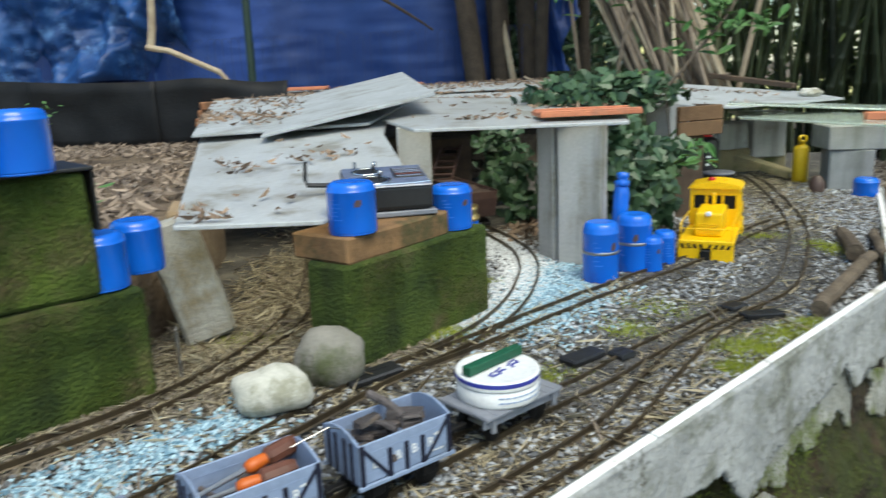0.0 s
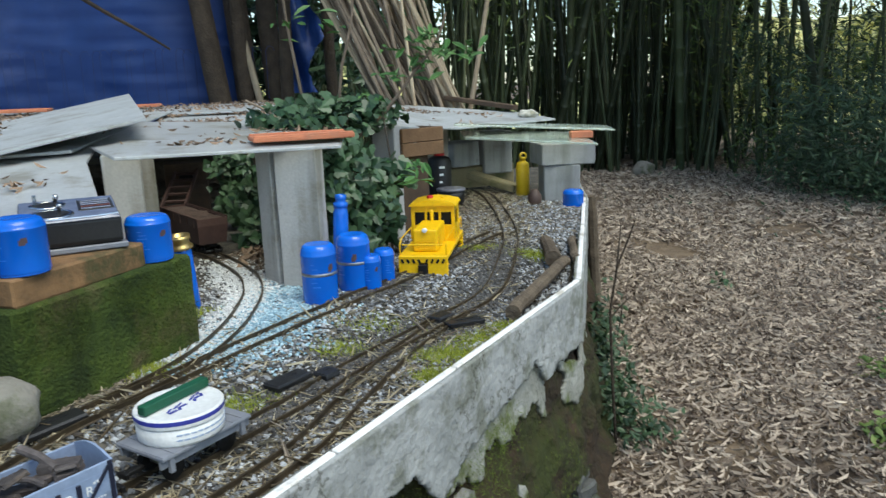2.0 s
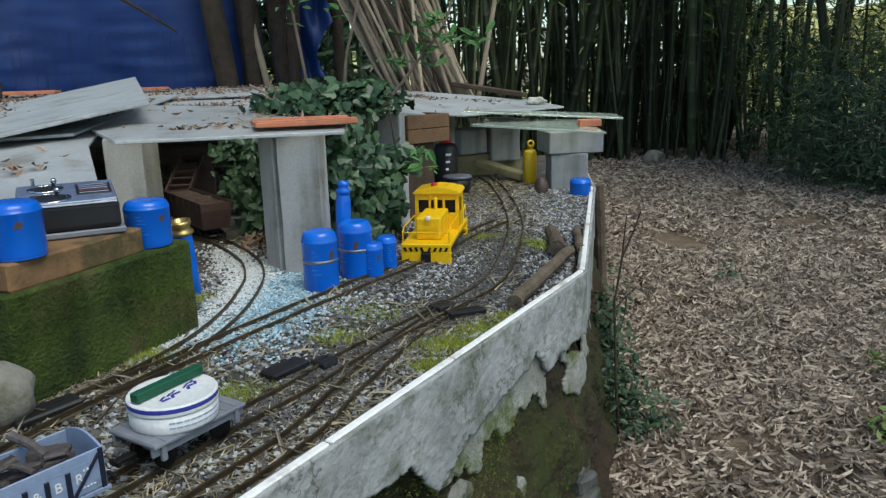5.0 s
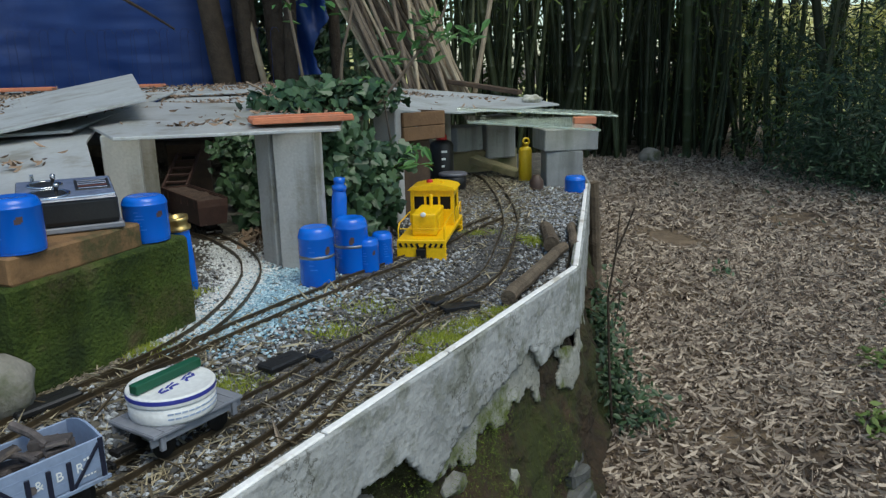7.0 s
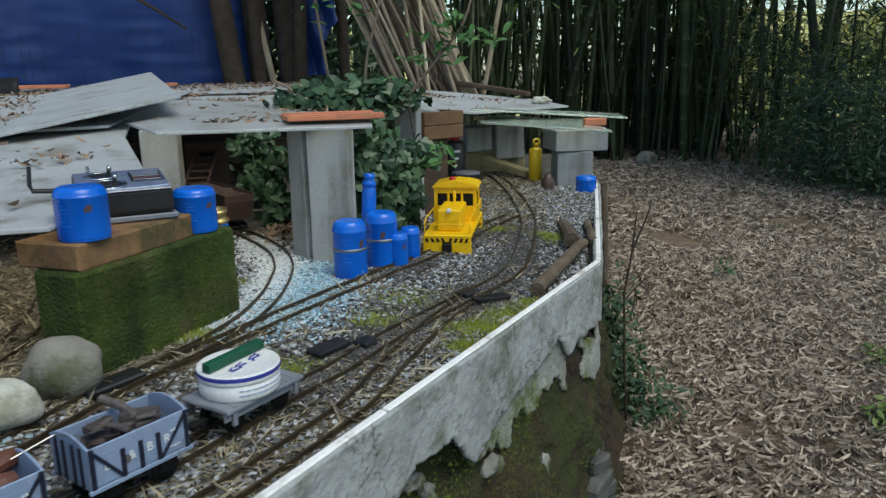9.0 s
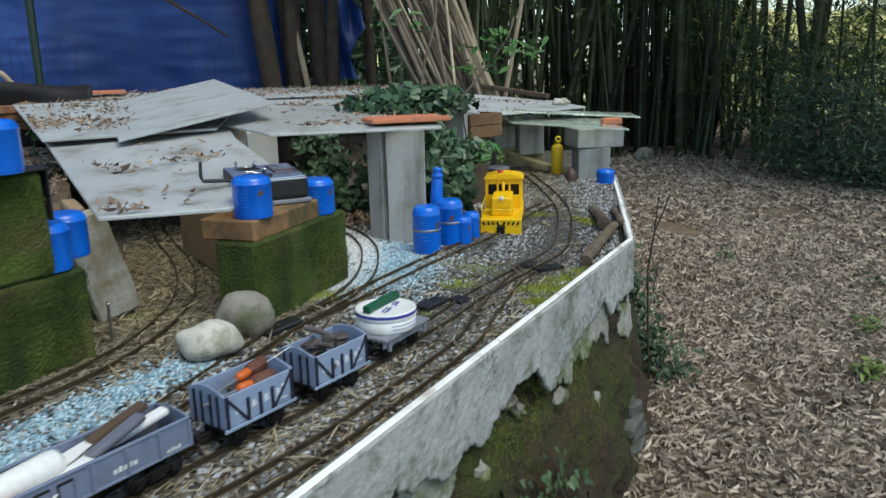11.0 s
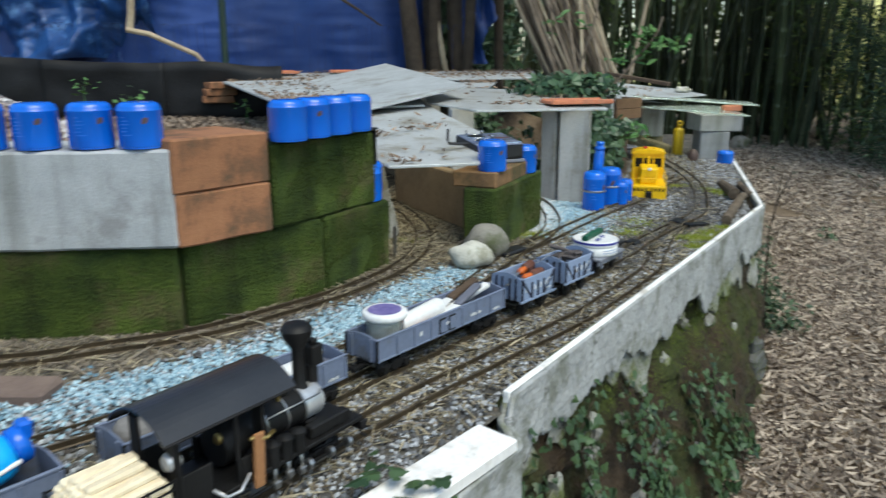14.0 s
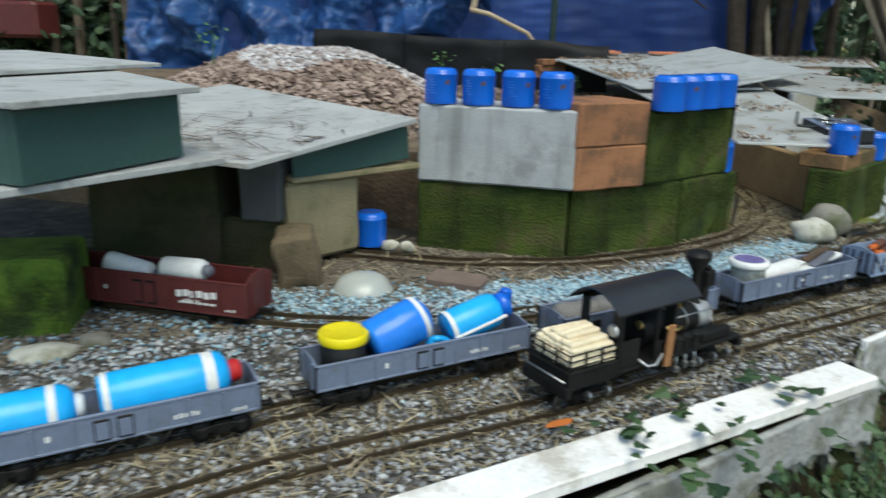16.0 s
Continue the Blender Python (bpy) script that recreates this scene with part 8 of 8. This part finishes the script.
for x, y, h in ((-1.34, 2.24, 0.18), (-1.75, 2.9, 0.2), (-0.60, 1.22, 0.08), (-2.45, 1.7, 0.15), (-1.0, 2.9, 0.1)):
    sp = thing("seedling", "small green seedling on the bank", "seedling", group="bank seedlings")
    z = bank_z(x, y)
    bm = bmesh.new()
    tube(bm, [(x, y, z - 0.02), (x + 0.01, y, z + h)], 0.003, 0.002, 6)
    part("stem", bm, LEAF_LT, sp)
    P = np.array((x, y, z + h)) + g.normal(0, 1, (16, 3)) * np.array((0.03, 0.03, 0.02))
    for p in P:
        leaf_mesh("leaf", [p], up_normals(1, 0.5), [g.uniform(0.025, 0.04)], OVAL_L, LEAF_LT, sp)

# ---------------------------------------------------------------- loose stuff: gravel, straw, moss, leaves
OCT = np.array([(1, 0, 0), (-1, 0, 0), (0, 1, 0), (0, -1, 0), (0, 0, 1), (0, 0, -1)], float)
OCF = np.array([(0, 2, 4), (2, 1, 4), (1, 3, 4), (3, 0, 4), (2, 0, 5), (1, 2, 5), (3, 1, 5), (0, 3, 5)])


def chips(name, P, size, material, label, category, flat=0.6):
    n = len(P)
    g = np.random.default_rng(n)
    s = size * g.uniform(0.55, 1.25, (n, 1, 1)) * g.uniform(0.6, 1.2, (n, 6, 1))
    a = g.uniform(0, 6.283, n)
    t = g.normal(0, 0.5, n)
    ca, sa, ct, st = np.cos(a), np.sin(a), np.cos(t), np.sin(t)
    R = np.zeros((n, 3, 3))
    R[:, 0, 0], R[:, 0, 1] = ca, -sa * ct
    R[:, 1, 0], R[:, 1, 1] = sa, ca * ct
    R[:, 0, 2], R[:, 1, 2] = sa * st, -ca * st
    R[:, 2, 1], R[:, 2, 2] = st, ct
    L = OCT[None] * s * np.array((1, 0.8, flat))
    V = np.einsum("nij,nkj->nki", R, L) + np.asarray(P)[:, None, :]
    F = (OCF[None] + 6 * np.arange(n)[:, None, None]).reshape(-1, 3)
    return raw(name, V.reshape(-1, 3).tolist(), F.tolist(), material, None, label, category, "stuff")


def on_line(pts, n, width, seed):
    g = np.random.default_rng(seed)
    L = np.array([(p.x, p.y) for p in spline([(x, y, 0) for x, y in pts], 0.02)])
    return L[g.integers(0, len(L), n)] + g.normal(0, width, (n, 2))


BLUELINE = [(-2.1, -0.15), (-1.6, 0.02), (-1.25, 0.15), (-0.95, 0.30), (-0.68, 0.46), (-0.48, 0.66), (-0.33, 0.84), (-0.24, 0.93)]


def lift(xy, up=0.002):
    return [(x, y, bed(x, y) + up) for x, y in xy if inside(x + 0.009, y)]


g = np.random.default_rng(41)
gen = np.column_stack([g.uniform(-2.0, 1.7, 260000), g.uniform(-1.2, 3.0, 260000)])
d = (gen[:, 0] + 0.5) * -0.66 + (gen[:, 1] - 0.36) * 0.75
keep = (d < 0.75) & ((gen[:, 1] < 2.4) | (gen[:, 0] > 0.5))
gen = gen[keep]
d = (gen[:, 0] + 0.5) * -0.66 + (gen[:, 1] - 0.36) * 0.75
earthy = ((d > 0.30) & (gen[:, 0] < 0.0)) | ((gen[:, 1] > 2.15) & (g.random(len(gen)) < 0.35))
order = np.argsort(earthy.astype(float) + 0.9 * g.random(len(gen)))
gen = gen[order]
k3 = int(len(gen) * 0.52)
chips("gravel", lift(gen[:k3], 0.003), 0.0068, CHIP, "grey gravel chippings of the trackbed", "gravel")
chips("dark_gravel", lift(gen[k3:k3 + k3 // 2]), 0.0072, CHIP_DK, "dark gravel chippings of the trackbed", "gravel")
chips("oily_gravel", lift(np.concatenate([on_line([(0.22, 1.05), (0.42, 1.28), (0.62, 1.48), (0.80, 1.72), (0.93, 2.05)], 7500, 0.036, 7), on_line([(0.45, 1.62), (0.66, 1.86), (0.85, 2.08)], 4000, 0.030, 8)]), 0.0045), 0.0066, CHIP_DK, "dark oily gravel round the points", "gravel")
chips("brown_gravel", lift(gen[k3 + k3 // 2:]), 0.006, mat("brown chipping", (0.24, 0.205, 0.16), (0.11, 0.09, 0.068), 0.9, 12, 0.2, 90, island=True), "brown gravel and grit of the trackbed", "gravel")
chips("blue_gravel", lift(np.concatenate([on_line(BLUELINE[3:], 4600, 0.032, 2), on_line(BLUELINE[1:4], 1500, 0.05, 5), on_line([(0.14, 1.33), (0.22, 1.45), (0.28, 1.6), (0.28, 1.75)], 5200, 0.055, 3), on_line([(-2.0, -0.35), (-1.4, -0.1), (-1.0, 0.15)], 900, 0.10, 4)]), 0.004), 0.006, CHIP_BLUE, "pale blue gravel between the tracks", "gravel")
chips("white_gravel", lift(np.concatenate([on_line([(0.08, 1.34), (0.15, 1.50), (0.19, 1.72), (0.17, 1.9)], 7000, 0.030, 6), on_line([(0.17, 1.88), (0.15, 2.0), (0.11, 2.12)], 1500, 0.045, 9)]), 0.003), 0.006, mat("white chipping", (0.70, 0.71, 0.71), (0.45, 0.46, 0.46), 0.8, 12, 0.2, 90, island=True), "pale gravel between the curved rails", "gravel")


NEEDLE = ([(0, 0), (0.026, 0.3), (0.022, 0.7), (0, 1.0)], [(0, 0), (0, 1.0), (-0.022, 0.7), (-0.026, 0.3)])


def straw(name, xy, size, label, material=STRAW, spread=0.35, up=0.006):
    P = lift(xy, up)
    g = np.random.default_rng(len(P))
    return leaf_mesh(name, P, up_normals(len(P), spread), np.clip(size * g.lognormal(-0.05, 0.45, len(P)), size * 0.35, size * 2.6), NEEDLE, material, None, label, "straw", "stuff", fold=0.5, curl=-0.06)


straw("straw", np.concatenate([on_line(T1, 6600, 0.07, 11), on_line(T2, 4600, 0.05, 12), on_line(T3, 3000, 0.05, 13), on_line(T5, 2800, 0.07, 14), on_line([(-0.2, 1.0), (0.05, 1.18), (0.2, 1.32)], 350, 0.04, 15), on_line([(-0.45, 1.05), (-0.32, 1.25), (-0.30, 1.5), (-0.36, 1.9)], 6500, 0.09, 17), on_line([(0.85, 2.3), (1.05, 2.6), (1.15, 3.0)], 1100, 0.12, 18)]), 0.036, "dry straw and bamboo leaves on the trackbed")
straw("leaf_scraps", np.concatenate([on_line(T5, 700, 0.10, 24), on_line([(0.3, 1.95), (0.2, 2.1), (0.16, 2.2)], 420, 0.05, 25), on_line(T1, 260, 0.06, 26), on_line([(-0.38, 1.2), (-0.30, 1.5), (-0.36, 1.9)], 420, 0.08, 27), on_line([(0.9, 2.4), (1.1, 2.75), (1.15, 3.1)], 420, 0.13, 28)]), 0.045, "dry brown leaf scraps on the trackbed", DRYLEAF)


def moss_patch(cx, cy, r, n):
    g = np.random.default_rng(int(abs(cx * 1000)))
    xy = np.column_stack([g.normal(cx, r, n), g.normal(cy, r * 0.7, n)])
    P = lift(xy, 0.004)
    leaf_mesh("moss_tuft", P, np.column_stack([g.normal(0, 1, len(P)), g.normal(0, 1, len(P)), g.normal(0, 0.3, len(P))]), g.uniform(0.010, 0.022, len(P)), BLADE, LICHEN, None, "bright yellow green moss on the gravel", "moss", "stuff", spins=np.tile((0, 0, 1.0), (len(P), 1)) + g.normal(0, 0.35, (len(P), 3)))


for cx, cy, r, n in ((0.57, 1.26, 0.035, 1500), (0.52, 1.17, 0.02, 600), (0.64, 1.33, 0.03, 800), (0.965, 1.92, 0.03, 1300), (0.84, 2.03, 0.032, 1000), (0.06, 1.62, 0.03, 500), (0.03, 1.28, 0.03, 700), (0.19, 1.13, 0.03, 700), (0.38, 1.33, 0.028, 600), (0.46, 1.44, 0.04, 400), (0.72, 1.38, 0.025, 500), (-0.36, 1.25, 0.04, 260)):
    moss_patch(cx, cy, r, n)


def moss_fuzz(x0, y0, x1, y1, z0, z1, n, seed):
    """Short moss on the front face of a block and along its top edge."""
    g = np.random.default_rng(seed)
    L = math.hypot(x1 - x0, y1 - y0)
    nx, ny = (y1 - y0) / L, -(x1 - x0) / L
    P, N_ = [], []
    while len(P) < n:
        f, z = g.random(), g.uniform(z0 + 0.004, z1)
        if noise.noise(Vector((f * L * 9 + seed, z * 9, 0))) < -0.12:
            continue
        P.append((x0 + (x1 - x0) * f + nx * 0.002, y0 + (y1 - y0) * f + ny * 0.002, z))
        N_.append((ny + g.normal(0, 0.6), -nx + g.normal(0, 0.6), g.normal(0, 0.6)))
    leaf_mesh("moss_fuzz", P, N_, g.uniform(0.004, 0.010, n), BLADE, FUZZ, None, "short green moss growing on a concrete block", "moss", "stuff", spins=np.array((nx, ny, 0.5)) + g.normal(0, 0.5, (n, 3)))


FUZZ = mat("moss fuzz", (0.018, 0.036, 0.005), (0.088, 0.115, 0.018), 0.95, 12, 0.0, 60, island=True)
for k, (x0, y0, x1, y1, z0, z1) in enumerate(((-1.240, 0.585, -0.862, 0.585, 0, 0.188), (-0.848, 0.605, -0.578, 0.812, 0, 0.188), (-0.572, 0.822, -0.412, 1.030, 0, 0.188), (-0.673, 0.713, -0.449, 0.980, 0.19, 0.372), (-0.115, 1.105, 0.105, 1.425, 0, 0.19), (-2.02, -0.30, -1.690, -0.150, -0.01, 0.153))):
    moss_fuzz(x0, y0, x1, y1, z0, z1, 5200, 101 + k)


def litter(n, x0, x1, y0, y1, zf, size, name, label, test=None, seed=1, shape=LONG_L, material=DRYLEAF, power=1.0):
    g = np.random.default_rng(seed)
    x, y = x0 + (x1 - x0) * g.random(n) ** power, g.uniform(y0, y1, n)
    P = [(a, b, zf(a, b) + 0.004 + 0.012 * c) for a, b, c in zip(x, y, g.random(n)) if (test is None or test(a, b)) and (noise.noise(Vector((a * 1.7, b * 1.7, 4))) < 0.04 + c * 0.55)]
    return leaf_mesh(name, P, up_normals(len(P), 0.45), g.uniform(size * 0.5, size * 1.3, len(P)), shape, material, None, label, "leaf litter", "stuff", fold=0.5, curl=0.15)


WIDE_L = ([(0, 0), (0.062, 0.3), (0.052, 0.7), (0, 1.0)], [(0, 0), (0, 1.0), (-0.052, 0.7), (-0.062, 0.3)])
GROUNDLEAF = mat("ground leaf", (0.55, 0.455, 0.355), (0.080, 0.054, 0.040), 0.85, 12, 0.2, 60, island=True)
litter(82000, 0.4, 3.4, -0.2, 4.2, ground_z, 0.043, "leaf_litter", "dry bamboo leaves covering the ground", lambda a, b: not inside(a - 0.05, b), 51, WIDE_L, GROUNDLEAF)
litter(46000, 1.6, 6.5, 2.6, 9.0, ground_z, 0.064, "leaf_litter", "dry bamboo leaves covering the ground", lambda a, b: not inside(a - 0.10, b), 52, WIDE_L, GROUNDLEAF)
litter(5000, 3.0, 7.0, -0.5, 3.5, ground_z, 0.09, "leaf_litter", "dry bamboo leaves covering the ground", None, 53, WIDE_L, GROUNDLEAF)
litter(14000, -4.0, 2.5, -4.0, 0.6, ground_z, 0.07, "leaf_litter", "dry bamboo leaves covering the ground", lambda a, b: not inside(a - 0.10, b), 55, WIDE_L, GROUNDLEAF)
BANKLEAF = mat("brown bank leaf", (0.40, 0.31, 0.235), (0.06, 0.042, 0.032), 0.85, 12, 0.2, 60, island=True)
litter(15000, -3.0, -0.52, 0.8, 3.4, bank_z, 0.042, "leaf_litter", "dry leaves covering the bank", lambda a, b: a < -0.56 - 0.12 * (b - 1.2) and b > 0.95 and math.hypot((a + 2.02) / 0.85, (b - 1.95) / 0.75) > 0.92, 54, WIDE_L, BANKLEAF)
# rubble heap on the bank
g = np.random.default_rng(61)
pr = [(x, y, bank_z(x, y) + 0.008) for x, y in zip(g.normal(-2.12, 0.42, 8000), g.normal(1.86, 0.34, 8000)) if math.hypot((x + 2.14) / 0.9, (y - 1.92) / 0.75) < 1.05 and y > 1.0]
def outer(p):
    return math.hypot((p[0] + 2.05) / 0.85, (p[1] - 2.02) / 0.70) + 0.4 * noise.noise(Vector((p[0] * 3, p[1] * 3, 6))) > 0.5


chips("rubble_skirt", [p for p in pr if outer(p)], 0.025, mat("brown rubble", (0.42, 0.32, 0.265), (0.10, 0.062, 0.048), 0.9, 12, 0.2, 90, island=True), "brown broken rubble round the heap's foot", "rubble", 0.45)
pr = [p for p in pr if not outer(p)]
chips("rubble_heap", pr, 0.026, RUBBLE, "heap of broken pale and brown rubble on the bank", "rubble", 0.45)


SLABLEAF = mat("brown slab leaf", (0.36, 0.25, 0.17), (0.05, 0.032, 0.022), 0.85, 12, 0.2, 60, island=True)


def slab_leaves():
    """Dry leaves lying on the roof boards."""
    g = np.random.default_rng(71)
    rows = []
    for quad, n in ((((-0.405, 1.135, 0.259), (-0.155, 1.14, 0.262), (-0.16, 1.86, 0.345), (-0.62, 1.93, 0.340)), 75), (((-0.70, 1.93, 0.354), (-0.22, 1.96, 0.368), (-0.14, 3.3, 0.43), (-1.15, 3.24, 0.415)), 480),
                    (((-0.10, 1.85, 0.366), (0.42, 1.82, 0.364), (0.50, 2.35, 0.39), (-0.16, 2.60, 0.41)), 170), (((-0.16, 2.72, 0.386), (0.13, 2.62, 0.382), (0.36, 3.35, 0.408), (-0.2, 3.35, 0.408)), 240), (((-1.15, 3.26, 0.405), (0.55, 3.2, 0.425), (0.8, 4.3, 0.44), (-1.2, 4.25, 0.43)), 900),
                    (((0.62, 2.25, 0.375), (0.98, 2.83, 0.327), (1.4, 3.4, 0.335), (0.75, 3.7, 0.41)), 90)):
        A, B, C, D = [np.array(q) for q in quad]
        n = int(n * 1.4)
        cl = g.random((max(3, n // 34), 2))
        for k in range(n):
            u, v = np.clip(cl[k % len(cl)] + g.normal(0, 1, 2) * np.array((0.13, 0.05)), 0.02, 0.98) if k % 8 else g.random(2)
            p = (A * (1 - u) + B * u) * (1 - v) + (D * (1 - u) + C * u) * v
            rows.append(p + np.array((0, 0, 0.006 + 0.006 * g.random())))
    P = np.array(rows)
    leaf_mesh("dry_leaves", P, up_normals(len(P), 0.45), g.uniform(0.010, 0.034, len(P)), WILLOW, SLABLEAF, None, "dry brown leaves scattered on the roof slabs", "dry leaves", "stuff", fold=0.4, curl=0.12)


slab_leaves()
g = np.random.default_rng(75)
P = np.array((0.205, 2.20, 0.016)) + g.normal(0, 1, (130, 3)) * np.array((0.035, 0.07, 0.006))
leaf_mesh("leaf_pile", P, up_normals(len(P), 0.6), g.uniform(0.018, 0.042, len(P)), OVAL_L, SLABLEAF, None, "dry brown leaves blown against the upright slab", "dry leaves", "stuff", fold=0.5, curl=0.2)
g = np.random.default_rng(73)
A, B, C, D = (np.array(q) for q in ((-1.455, 0.105, 0.297), (-1.235, 0.555, 0.350), (-2.1, 1.2, 0.36), (-2.3, 0.25, 0.31)))
P = []
for k in range(150):
    u, v = np.clip(np.array((0.35, 0.30)) + g.normal(0, 0.20, 2), 0.05, 0.95)
    P.append((A * (1 - u) + B * u) * (1 - v) + (D * (1 - u) + C * u) * v + np.array((0, 0, 0.004)))
leaf_mesh("twig_litter", P, up_normals(len(P), 0.12), g.uniform(0.03, 0.10, len(P)), NEEDLE, WOOD_DK, None, "thin dark twigs and leaf stalks on the pale roof slab", "twigs", "stuff", fold=0.3)
solo("orange_leaf", rock(0.024, 0.009, 0.002, 5, 2), mat("orange leaf", (0.52, 0.16, 0.03), (0.40, 0.10, 0.02), 0.7), "fallen orange leaf by the plank", "leaf", pose(-0.80, -0.22, 0.008, 0, 0, 40))
